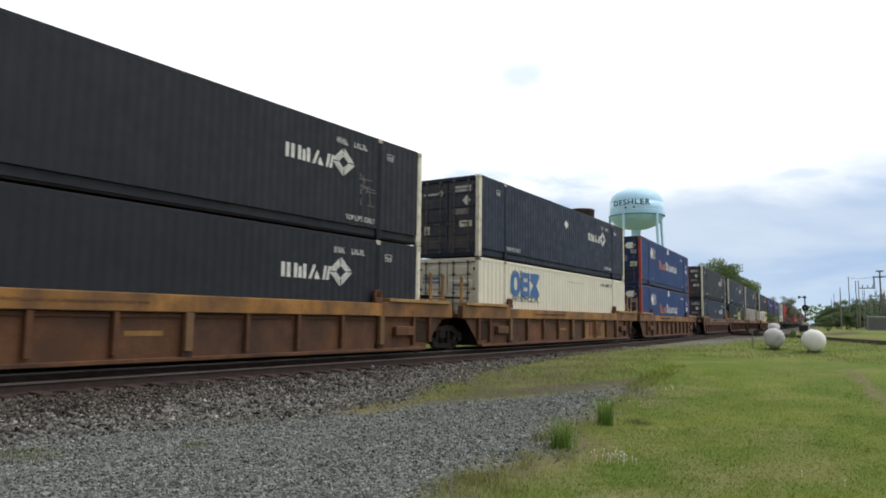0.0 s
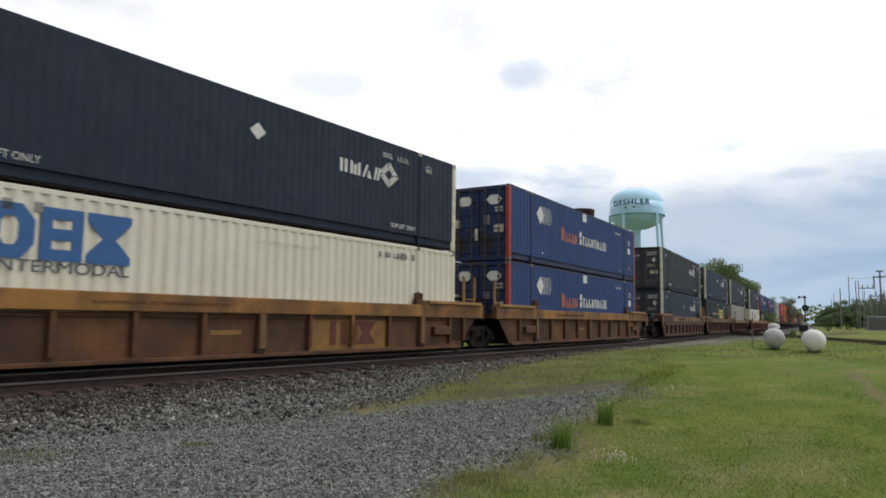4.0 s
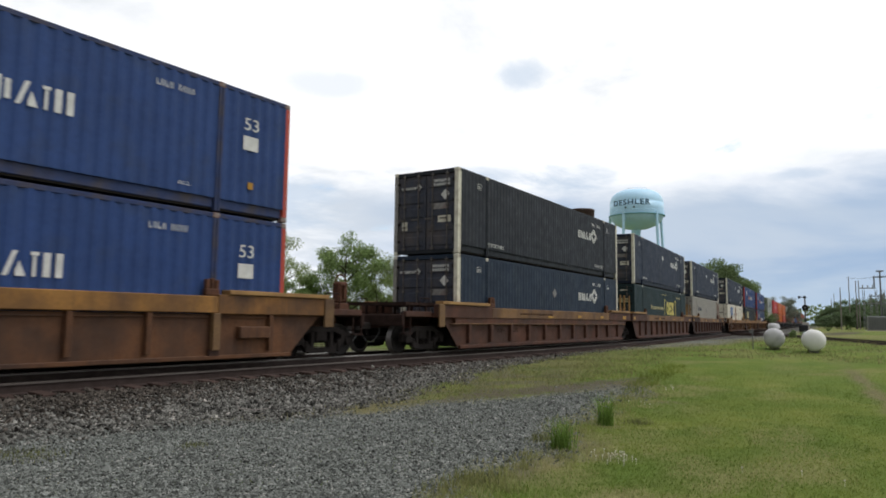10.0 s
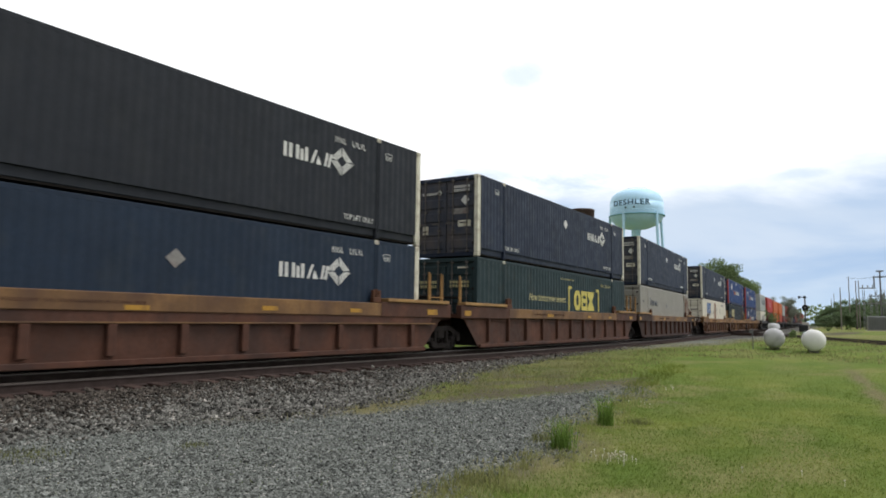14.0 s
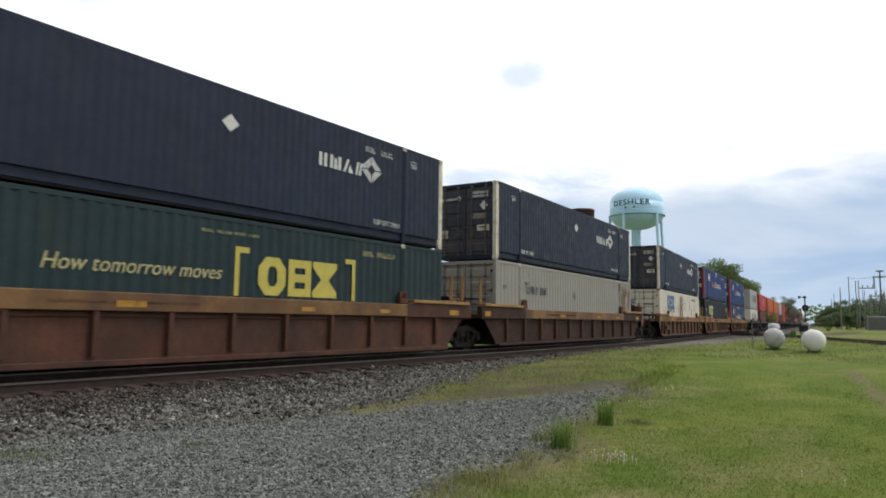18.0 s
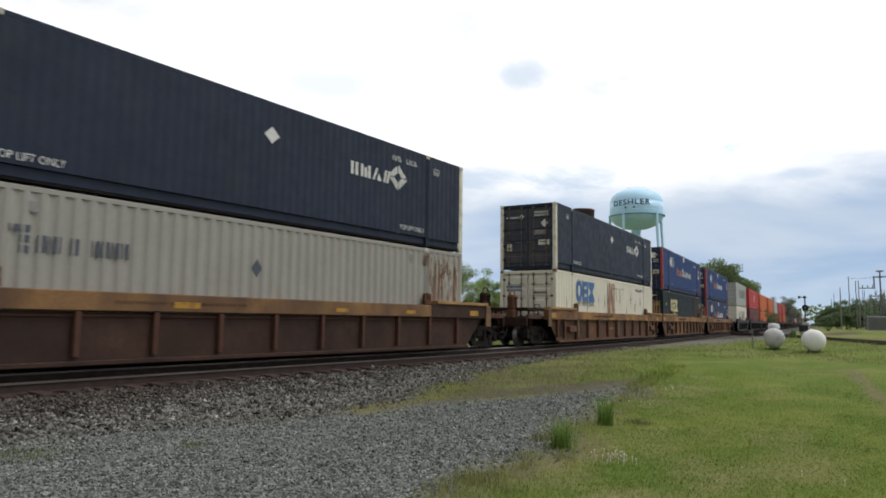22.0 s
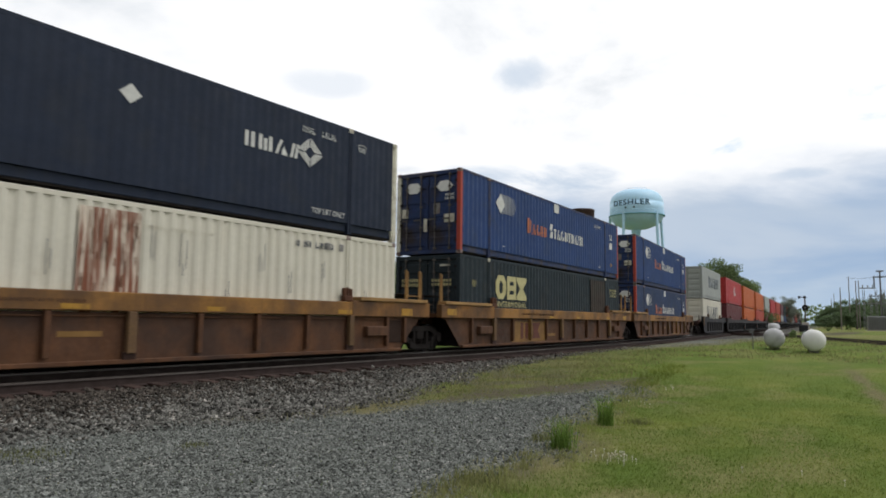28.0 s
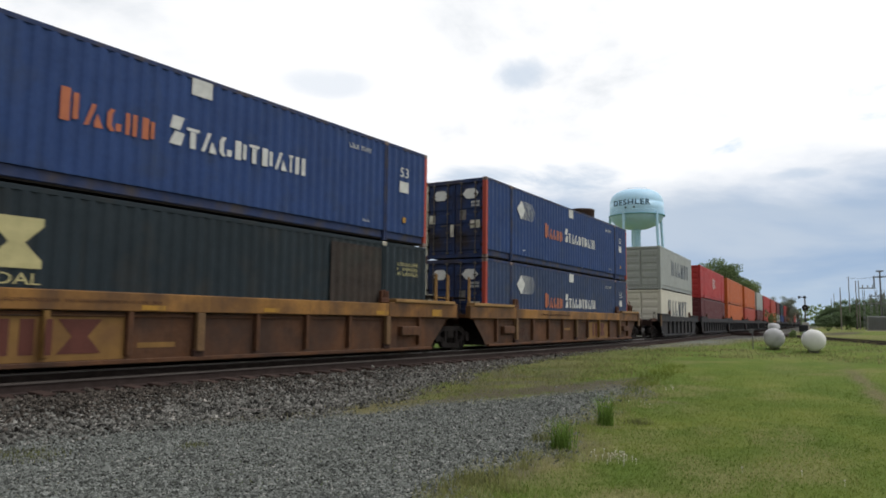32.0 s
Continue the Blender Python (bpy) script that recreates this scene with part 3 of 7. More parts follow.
def ground_material():
    m = bpy.data.materials.new("ground_cover")
    m.use_nodes = True
    nt = m.node_tree
    N, L = nt.nodes.new, nt.links.new
    bsdf = nt.nodes["Principled BSDF"]
    co = N("ShaderNodeTexCoord")

    def noise_of(sc, detail=5, rough=0.6):
        n = N("ShaderNodeTexNoise")
        n.inputs["Scale"].default_value, n.inputs["Detail"].default_value, n.inputs["Roughness"].default_value = sc, detail, rough
        L(co.outputs["Object"], n.inputs["Vector"])
        return n.outputs["Fac"]

    def ramp(v, *stops):
        r = N("ShaderNodeValToRGB")
        els = r.color_ramp.elements
        while len(els) < len(stops):
            els.new(0.5)
        for e, (p, c) in zip(els, stops):
            e.position, e.color = p, (*c, 1)
        L(v, r.inputs[0])
        return r.outputs[0]

    def blend(f, a, b, mode="MIX"):
        n = N("ShaderNodeMix")
        n.data_type, n.blend_type = "RGBA", mode
        if isinstance(f, float):
            n.inputs["Factor"].default_value = f
        else:
            L(f, n.inputs["Factor"])
        L(a, n.inputs["A"]), L(b, n.inputs["B"])
        return n.outputs["Result"]

    def stones(sc, cols):
        v = N("ShaderNodeTexVoronoi")
        v.inputs["Scale"].default_value = sc
        L(co.outputs["Object"], v.inputs["Vector"])
        sep = N("ShaderNodeSeparateColor")
        L(v.outputs["Color"], sep.inputs[0])
        return ramp(sep.outputs[0], *cols), v.outputs["Distance"]

    grass = blend(0.3, ramp(noise_of(0.55, 6, 0.6), (0.30, (0.090, 0.138, 0.025)), (0.46, (0.128, 0.170, 0.035)), (0.58, (0.166, 0.190, 0.052)), (0.72, (0.212, 0.208, 0.078))),
                  ramp(noise_of(5, 6), (0.3, (0.098, 0.138, 0.028)), (0.55, (0.142, 0.174, 0.040)), (0.8, (0.19, 0.195, 0.065))))
    straw = ramp(noise_of(9, 6), (0.3, (0.145, 0.138, 0.058)), (0.55, (0.215, 0.195, 0.090)), (0.8, (0.28, 0.245, 0.13)))
    soil = ramp(noise_of(7, 7), (0.3, (0.062, 0.053, 0.041)), (0.7, (0.120, 0.101, 0.078)))
    grey, gd = stones(26, ((0.0, (0.045, 0.047, 0.045)), (0.45, (0.132, 0.141, 0.130)), (0.85, (0.21, 0.22, 0.205)), (1.0, (0.40, 0.39, 0.36))))
    dark, _ = stones(17, ((0.0, (0.018, 0.017, 0.016)), (0.5, (0.062, 0.060, 0.054)), (0.86, (0.13, 0.128, 0.118)), (1.0, (0.38, 0.36, 0.32))))
    at = {}
    for k in ("gravel", "ballast", "bare", "dry", "lush"):
        n = N("ShaderNodeAttribute")
        n.attribute_name = k
        at[k] = n.outputs["Fac"]
    deep = ramp(noise_of(6, 6), (0.3, (0.082, 0.128, 0.024)), (0.6, (0.108, 0.156, 0.033)), (0.8, (0.140, 0.178, 0.048)))
    c = blend(at["lush"], grass, deep)
    c = blend(at["dry"], c, straw)
    c = blend(at["bare"], c, soil)
    c = blend(at["gravel"], c, grey)
    c = blend(at["ballast"], c, dark)
    L(c, bsdf.inputs["Base Color"])
    bsdf.inputs["Roughness"].default_value = 0.95
    bsdf.inputs["Specular IOR Level"].default_value = 0.05
    b = N("ShaderNodeBump")
    b.inputs["Strength"].default_value, b.inputs["Distance"].default_value = 0.7, 0.03
    inv = N("ShaderNodeMath")
    inv.operation = "MULTIPLY_ADD"
    L(gd, inv.inputs[0])
    inv.inputs[1].default_value = -1.0
    L(noise_of(30, 4), inv.inputs[2])
    L(inv.outputs[0], b.inputs["Height"])
    L(b.outputs[0], bsdf.inputs["Normal"])
    return m


def build_ground():
    def axis(lo, hi, fine, far_lo, far_hi):
        a = list(np.arange(lo, hi, fine))
        step = fine
        v = a[-1]
        while v < far_hi:
            step *= 1.22
            v += step
            a.append(v)
        step, v, b = fine, lo, []
        while v > far_lo:
            step *= 1.22
            v -= step
            b.append(v)
        return np.array(b[::-1] + a)
    xs, ys = axis(2.0, 46.0, 0.16, -2500, 3000), axis(-4.0, 18.0, 0.16, -2500, 2500)
    X, Y = np.meshgrid(xs, ys, indexing="ij")
    Z = ground_z(X, Y)
    nx, ny = X.shape
    idx = np.arange(nx * ny).reshape(nx, ny)
    faces = np.stack([idx[:-1, :-1], idx[1:, :-1], idx[1:, 1:], idx[:-1, 1:]], -1).reshape(-1, 4)
    me = bpy.data.meshes.new("ground")
    me.from_pydata(np.stack([X, Y, Z], -1).reshape(-1, 3).tolist(), [], faces.tolist())
    for name, val in zip(("gravel", "ballast", "bare", "dry", "lush"), (*cover(X, Y), lush_at(X, Y))):
        me.attributes.new(name, "FLOAT", "POINT").data.foreach_set("value", np.ascontiguousarray(val, dtype=np.float32).ravel())
    me.polygons.foreach_set("use_smooth", [True] * len(me.polygons))
    me.materials.append(ground_material())
    tagged(new("ground", me), "mown grass, grey gravel and ballast beside the railway", "ground", kind="structure")


build_ground()


def sweep(profile, s_list):
    """A closed (off, z) profile carried along the track."""
    sh, n = Shape(), len(profile)
    v = [beside(s, o, z) for s in s_list for o, z in profile]
    f = [[j * n + i, (j + 1) * n + i, (j + 1) * n + (i + 1) % n, j * n + (i + 1) % n] for j in range(len(s_list) - 1) for i in range(n)]
    f += [list(range(n)), list(range((len(s_list) - 1) * n, len(s_list) * n))[::-1]]
    return sh.add(v, f)


def build_track():
    stations = [-80, -40, -10, 0, 6, 12] + list(np.arange(17.25, 44, 1.5)) + [46, 60, 90, 140, 220, 320, 480, 700]
    for side in (-1, 1):
        o = side * 0.7535
        rail = thing("rail", "worn steel running rail with a rusty web and bright head", "rail", kind="structure")
        prof = [(-0.075, -0.190), (0.075, -0.190), (0.075, -0.178), (0.012, -0.158), (0.010, -0.042), (0.034, -0.034), (0.036, -0.004), (-0.036, -0.004), (-0.034, -0.034), (-0.010, -0.042), (-0.012, -0.158), (-0.075, -0.178)]
        part("rail_body", sweep([(o + a, b) for a, b in prof], stations), m_rail, rail, "rusty rail web and foot")
        part("rail_side", sweep([(o - 0.038, -0.033), (o + 0.038, -0.033), (o + 0.038, -0.008), (o + 0.031, -0.003), (o - 0.031, -0.003), (o - 0.038, -0.008)], stations), m_running, rail, "worn side of the rail head, sky light in its paler colour")
        part("rail_head", sweep([(o - 0.03, -0.003), (o + 0.03, -0.003), (o + 0.024, 0.0), (o - 0.024, 0.0)], stations), m_tread, rail, "polished rail head")
    # a spare rail that lies on the sleeper ends
    spare = thing("spare_rail", "long rust-brown spare rail lying on the sleeper ends", "rail", kind="structure")
    o, dz = -1.36, -0.105
    part("rail_body", sweep([(o + a, b + dz) for a, b in prof], stations[:-5]), m_spare, spare, "rust-brown rail web and foot")
    part("rail_side", sweep([(o - 0.038, dz - 0.033), (o + 0.038, dz - 0.033), (o + 0.038, dz - 0.008), (o + 0.028, dz), (o - 0.028, dz), (o - 0.038, dz - 0.008)], stations[:-5]), m_railside, spare, "worn rail head, sky light in its paler colour")
    ties = thing("sleepers", "dark creosoted timber sleepers half buried in ballast", "sleeper", kind="structure")
    rnd = random.Random(4)
    me = Shape().box(-0.115, 0.115, -1.82, 1.3, -0.18, 0, 0.012).mesh("sleeper", m_tie)
    plate = Shape().box(-0.10, 0.10, -0.19, 0.19, 0, 0.016, 0.004).mesh("tie_plate", m_rail)
    rest = Shape()
    s = -14.0
    while s < 330:
        x, y, a = track(s)
        if s < 110:
            t = part("sleeper", me, None, ties, m=pose(x + rnd.uniform(-.02, .02), y + rnd.uniform(-0.06, 0.06), -0.206 + RAIL_Z + rnd.uniform(-0.015, 0.01), 2.2, 0, math.degrees(a) + rnd.uniform(-2.0, 2.0)))
            if s < 45:
                part("tie_plate", plate, None, t, "rusty tie plate", pose(0, -0.7535, -0.003))
        else:
            c = math.cos(a), math.sin(a)
            v = [(x + u * c[0] - w * c[1], y + u * c[1] + w * c[0], z) for u in (-.11, .11) for w in (-1.3, 1.3) for z in (-.48, -.206 + RAIL_Z)]
            rest.add(v, [[0, 1, 3, 2], [4, 6, 7, 5], [0, 4, 5, 1], [2, 3, 7, 6], [1, 5, 7, 3]])
        s += 0.55 + rnd.uniform(-0.02, 0.02)
    tagged(part("far_sleepers", rest, m_tie, ties), kind="stuff")
    # the branch track that leaves towards the right
    a0, a1 = Vector((92, 19.6, 0)), Vector((34, -3.15, 0))
    d = (a1 - a0).normalized()
    q = Vector((-d.y, d.x, 0))
    branch = thing("branch_track", "low rusty branch track lying in the grass", "track", kind="structure")
    for o in (-0.75, 0.75):
        sh = Shape()
        p0, p1 = a0 + q * o, a1 + q * o
        v = [tuple(p + q * w + Vector((0, 0, z))) for p in (p0, p1) for w, z in ((-.06, -.22), (.06, -.22), (.035, 0.06), (-.035, 0.06))]
        sh.convex(v, [[0, 1, 2, 3], [4, 5, 6, 7], [0, 1, 5, 4], [1, 2, 6, 5], [2, 3, 7, 6], [3, 0, 4, 7]])
        part("branch_rail", sh, m_rail, branch)
    sh = Shape()
    for i in range(110):
        p = a0 + d * (i * 0.56)
        if p.x > 30:
            v = [tuple(p + d * u + q * w + Vector((0, 0, z))) for u in (-.11, .11) for w in (-1.25, 1.25) for z in (-.3, -0.03)]
            sh.convex(v, [[0, 1, 3, 2], [4, 6, 7, 5], [0, 4, 5, 1], [2, 3, 7, 6], [0, 2, 6, 4], [1, 5, 7, 3]])
    tagged(part("branch_sleepers", sh, m_tie, branch), kind="stuff")


build_track()


# ---- containers ----
BOX_W, BOX_H = 1.3, 2.86


def corrugated(x0, x1, z0, z1, y, side, pitch=0.275, depth=0.034, flat=0.07):
    """A pressed steel wall along x; side -1 or 1 says which way it faces."""
    xs, n = [], max(1, round((x1 - x0) / pitch))
    p = (x1 - x0) / n
    ramp = (p - 2 * flat) / 2
    for i in range(n):
        a = x0 + i * p
        xs += [(a, 0), (a + flat, 0), (a + flat + ramp, 1), (a + 2 * flat + ramp, 1)]
    xs.append((x1, 0))
    sh = Shape()
    v = [(x, y - side * depth * d, z) for x, d in xs for z in (z0, z1)]
    f = [[2 * i, 2 * i + 2, 2 * i + 3, 2 * i + 1] for i in range(len(xs) - 1)]
    if side > 0:
        f = [q[::-1] for q in f]
    return sh.add(v, f)


def marks_group(parent, L, items):
    """Painted marks on the near long side: each is (name, mesh key, mesh maker, x from the door end, z)."""
    for name, key, make, x, z, label in items:
        part(name, kept(key, make), None, parent, label, pose(x - L / 2, -BOX_W - 0.004, z))


def plate(w, h, mat):
    return Shape().box(0, w, -0.004, 0.002, 0, h).mesh("marking", mat)


def glyph(kind, w, h, mat):
    """One plain shape of a brand mark: bars, slabs, a wedge, a ring or an hourglass; never a letter."""
    sh = Shape()

    def flat(pts):
        sh.sheet([(x * w, z * h) for x, z in pts], "y", -0.004, 0.006)
    if kind == "pair":
        flat([(0, 0), (0.3, 0), (0.3, 1), (0, 1)]), flat([(0.52, 0), (0.82, 0), (0.82, 1), (0.52, 1)])
    elif kind == "wedge":
        flat([(0.0, 0), (0.2, 0), (0.56, 1), (0.36, 1)]), flat([(0.5, 0), (0.92, 0), (0.64, 0.62), (0.5, 0.24)])
    elif kind == "ring":
        flat([(0.02, 0.2), (0.2, 0), (0.46, 0), (0.3, 0.25), (0.3, 0.75), (0.46, 1), (0.2, 1), (0.02, 0.8)]), flat([(0.54, 0.06), (0.86, 0.06), (0.86, 0.4), (0.54, 0.4)])
    elif kind == "bar":
        flat([(0.24, 0), (0.6, 0), (0.6, 0.82), (0.24, 0.82)]), flat([(0.0, 0.85), (0.84, 0.85), (0.84, 1), (0.0, 1)])
    elif kind == "triple":
        for k, top in ((0, 1.0), (0.34, 0.8), (0.68, 1.0)):
            flat([(k, 0), (k + 0.23, 0), (k + 0.23, top), (k, top)])
    elif kind == "hourglass":
        flat([(0.0, 0), (0.26, 0), (0.5, 1), (0.24, 1)]), flat([(0.42, 0), (0.68, 0), (0.92, 1), (0.66, 1)])
    elif kind == "stem":
        flat([(0.04, 0), (0.46, 0), (0.46, 1), (0.04, 1)]), flat([(0.6, 0.1), (0.84, 0.1), (0.84, 0.9), (0.6, 0.9)])
    elif kind == "slabs":
        flat([(0.04, 0.56), (0.62, 0.52), (0.9, 0.98), (0.2, 1)]), flat([(0.04, 0.02), (0.74, 0), (0.94, 0.44), (0.36, 0.48)])
    return sh.mesh("brand_shape", mat)


def brand_row(th, L, kinds, x, z, sizes, mat, label):
    """A row of plain shapes along the near side; sizes: (width, height, gap) of each."""
    for kind, (w, h, gap) in zip(kinds, sizes):
        part("brand_shape", kept(("glyph", kind, w, h, mat.name), lambda: glyph(kind, w, h, mat)), None, th, label, pose(x - L / 2, -BOX_W - 0.004, z))
        x += w + gap


def bars(w, h, n, mat, seed=1, rows=1, fill=0.62):
    """Small lettering too fine to read: plain bars."""
    rnd, sh = random.Random(seed), Shape()
    rh = h / rows
    for r in range(rows):
        x, p = 0.0, w / n
        for i in range(n):
            top = r * rh + rh * (0.72 if rows > 1 else 1)
            if rnd.random() < 0.92 and not (n in (9, 10, 11, 12) and i == 4):
                sh.box(x, x + p * 0.15, -0.004, 0.002, r * rh, top)
                if rnd.random() < 0.7:
                    sh.box(x + p * 0.45, x + p * (fill - 0.02), -0.004, 0.002, r * rh, top)
                elif rnd.random() < 0.6:
                    sh.box(x + p * 0.24, x + p * fill, -0.004, 0.002, r * rh, r * rh + rh * 0.25)
            x += p
    return sh.mesh("fine_lettering", mat)


def diamond(w, h, mat):
    return Shape().sheet([(-w / 2, 0), (0, -h / 2), (w / 2, 0), (0, h / 2)], "y", -0.004, 0.006).mesh("diamond", mat)


def diamond_ring(w, h, mat):
    sh = Shape()
    a, b = 1.0, 0.38
    for q in range(4):
        c = [(1, 0), (0, 1), (-1, 0), (0, -1)]
        p, r = c[q], c[(q + 1) % 4]
        k = 0.10
        def at(t, e):
            return ((p[0] * (1 - t) + r[0] * t) * e * w / 2, (p[1] * (1 - t) + r[1] * t) * e * h / 2)
        for e in range(4):
            outer = a - e * (a - b) / 4
            inner = outer - (a - b) / 4 * 0.72
            sh.sheet([at(k, outer), at(1 - k * 0.2, outer), at(1 - k * 0.2, inner), at(k, inner)], "y", -0.004, 0.006)
    return sh.mesh("diamond_mark", mat)


def striped_diamond(mat):
    sh = Shape()
    for i in range(14):
        z = i * 0.05 - 0.05
        off = abs(z + 0.01 - 0.28)
        x0, x1 = 0.45 + 0.35 * max(0.0, 1 - off / 0.365), 1.66 - off * 0.62
        for k in range(6):
            a, b = x0 + (x1 - x0) * k / 6, x0 + (x1 - x0) * (k + 1) / 6
            thick = 0.018 - 0.0016 * k
            sh.box(a, b + 0.002, -0.004, 0.002, z + 0.006 * (k % 2), z + 0.006 * (k % 2) + thick)
    return sh.mesh("stripes", mat)


def block_mark(th, L, x, z, w, h, mat, label):
    """A closed ring, a slotted block and an hourglass: plain shapes that stand for a large brand mark."""
    u = w / 3.2
    out = [(0, 0.28), (0.26, 0), (0.74, 0), (1, 0.28), (1, 0.72), (0.74, 1), (0.26, 1), (0, 0.72)]
    hole = [(0.34, 0.36), (0.42, 0.24), (0.60, 0.24), (0.68, 0.36), (0.68, 0.64), (0.60, 0.76), (0.42, 0.76), (0.34, 0.64)]
    def ring():
        v = [(a * u, y, b * h) for y in (-0.004, 0.002) for loop in (out, hole) for a, b in loop]
        f = []
        for k in range(8):
            n = (k + 1) % 8
            f += [[k, n, 8 + n, 8 + k], [16 + n, 16 + k, 24 + k, 24 + n], [n, k, 16 + k, 16 + n], [8 + k, 8 + n, 24 + n, 24 + k]]
        return Shape().add(v, f).mesh("brand_block", mat)

    def slotted():
        xs, zs = (0.06, 0.3, 0.72, 0.96), (0, 0.22, 0.39, 0.61, 0.78, 1)
        v = [(a * u, y, b * h) for y in (-0.004, 0.002) for b in zs for a in xs]
        f = [[r * 4 + c, r * 4 + c + 1, r * 4 + c + 5, r * 4 + c + 4] for r in range(5) for c in range(3) if not (c == 1 and r in (1, 3))]
        rim = [0, 1, 2, 3, 7, 11, 15, 19, 23, 22, 21, 20, 16, 12, 8, 4]
        f += [[b, a, a + 24, b + 24] for a, b in zip(rim, rim[1:] + rim[:1])]
        return Shape().add(v, f).mesh("brand_block", mat)

    def waisted():
        pts = [(0.02, 0), (1.06, 0), (1.06, 0.16), (0.70, 0.5), (1.06, 0.84), (1.06, 1), (0.02, 1), (0.02, 0.84), (0.38, 0.5), (0.02, 0.16)]
        return Shape().sheet([(a * u, b * h) for a, b in pts], "y", -0.004, 0.006).mesh("brand_block", mat)
    for k, (make, at) in enumerate(((ring, 0), (slotted, 1.05), (waisted, 2.06))):
        part("brand_block", kept(("block", k, w, h, mat.name), make), None, th, label, pose(x + at * u - L / 2, -BOX_W - 0.004, z))


def words(text, w, size, mat, shear=0.0):
    """Readable lettering, scaled to the width w, standing on the near side."""
    me = text_mesh(text, size, mat, 0.002, shear)
    co = np.empty(len(me.vertices) * 3)
    me.vertices.foreach_get("co", co)
    co = co.reshape(-1, 3)
    k = w / max(1e-6, co[:, 0].max())
    out = np.stack([co[:, 0] * k, -co[:, 2], co[:, 1]], -1)
    me.vertices.foreach_set("co", out.ravel())
    me.update()
    return me


def emblem_mesh():
    """A small arched mark: a curved bar over four upright ones."""
    sh = Shape()
    for i in range(4):
        sh.box(0.03 + i * 0.075, 0.055 + i * 0.075, -0.004, 0.002, 0, 0.13)
    pts = [(0.16 + 0.19 * math.cos(radians(a)), 0.11 + 0.085 * math.sin(radians(a))) for a in range(20, 161, 28)]
    for (a, b), (c, d) in zip(pts, pts[1:]):
        sh.sheet([(a, b), (a, b + 0.014), (c, d + 0.014), (c, d)], "y", -0.004, 0.006)
    return sh.mesh("emblem", m_logo_white)


def diamond_marks(th, L, up):
    brand_row(th, L, ("pair", "triple", "wedge", "hourglass"), 10.64, 1.66, ((.34, .35, .06), (.44, .35, .05), (.42, .35, .05), (.32, .35, 0)), m_logo_white, "white brand shape")
    it = [
        ("ring_mark", ("ud", 1), lambda: diamond_ring(0.90, 0.76, m_logo_white), 12.66, 1.9, "white ring-shaped diamond"),
        ("fine_lettering", ("uid", 1), lambda: bars(1.22, 0.15, 11, m_logo_white, 3), 12.4, 2.38, "small white lettering"),
        ("lettering", ("tlo", 1), lambda: words("TOP LIFT ONLY", 1.2, 0.2, m_logo_white), 12.78, 0.42, ""),
        ("emblem", ("uw", 1), emblem_mesh, 14.44, 2.30, "small white emblem"),
        ("emblem", ("uw", 1), None, 1.24, 2.30, "small white emblem"),
    ]
    if up:
        it.append(("lettering", ("tlo", 1), None, 2.05, 0.38, ""))
    marks_group(th, L, it)


def striped_marks(th, L):
    brand_row(th, L, ("stem", "wedge", "ring", "pair", "stem"), 5.1, 1.24, ((.40, .60, .05), (.38, .42, .04), (.33, .42, .04), (.28, .42, .05), (.32, .42, 0)), m_logo_orange, "orange brand shape")
    brand_row(th, L, ("slabs", "bar", "wedge", "ring", "stem", "bar", "stem", "wedge", "bar", "pair"), 7.26, 1.28,
              ((.38, .6, .03), (.36, .42, .0), (.42, .42, .03), (.38, .42, .03), (.38, .42, .02), (.34, .42, .02), (.38, .42, .02), (.4, .42, .03), (.16, .42, .05), (.4, .42, 0)), m_logo_white, "white brand shape")
    marks_group(th, L, [
        ("stripe_field", ("sd",), lambda: striped_diamond(m_logo_white), 2.42, 1.78, "white stripes"),
        ("diamond_mark", ("sdm",), lambda: Shape().sheet([(0.04, 0.28), (0.42, -0.09), (0.77, 0.28), (0.42, 0.64)], "y", -0.004, 0.006).mesh("diamond_mark", m_logo_white), 2.42, 1.78, "white diamond"),
        ("white_square", ("sq",), lambda: plate(0.5, 0.36, m_logo_white), 7.74, 2.42, ""),
        ("lettering", ("53",), lambda: words("53", 0.42, 0.4, m_logo_white), 14.78, 1.96, ""),
        ("white_square", ("sq2",), lambda: plate(0.42, 0.32, m_logo_white), 14.78, 1.5, ""),
        ("fine_lettering", ("pid",), lambda: bars(0.9, 0.13, 9, m_logo_white, 8), 12.6, 2.36, "small white lettering"),
        ("scuff", ("psc1",), lambda: plate(0.16, 0.035, m_logo_white), 3.0, 0.5, "small pale scuff"),
        ("warning_label", ("pwl",), lambda: plate(0.14, 0.16, m_patch), 14.95, 0.62, "small faded yellow label"),
        ("fine_lettering", ("pid2",), lambda: bars(0.3, 0.07, 3, m_logo_white, 9), 13.2, 0.45, "small white lettering"),
    ])


def rust_patch(th, L, x, w, m, z=0.16, h=2.5, key="r"):
    """A repaired wall section, corrugated like its wall and a little proud of it."""
    part("repair_patch", kept(("patch", key, w, h), lambda: corrugated(0, w, 0.14, h, 0, -1, 0.29, 0.02).mesh("patch", m)), None, th, "rust-streaked repaired wall section", pose(x - L / 2, -BOX_W - 0.023, z))


def fleck_mesh(w, h, n, seed):
    """Many short upright rust runs, thickest towards the top."""
    rnd, sh = random.Random(seed), Shape()
    for i in range(n):
        x, z = rnd.uniform(0, w), h * (1 - rnd.random() ** 1.3)
        run = min(z, rnd.uniform(0.06, 0.5))
        sh.box(x, x + rnd.uniform(0.008, 0.03), -0.004, 0.002, z - run, z)
    return sh.mesh("rust_run", m_fleck)


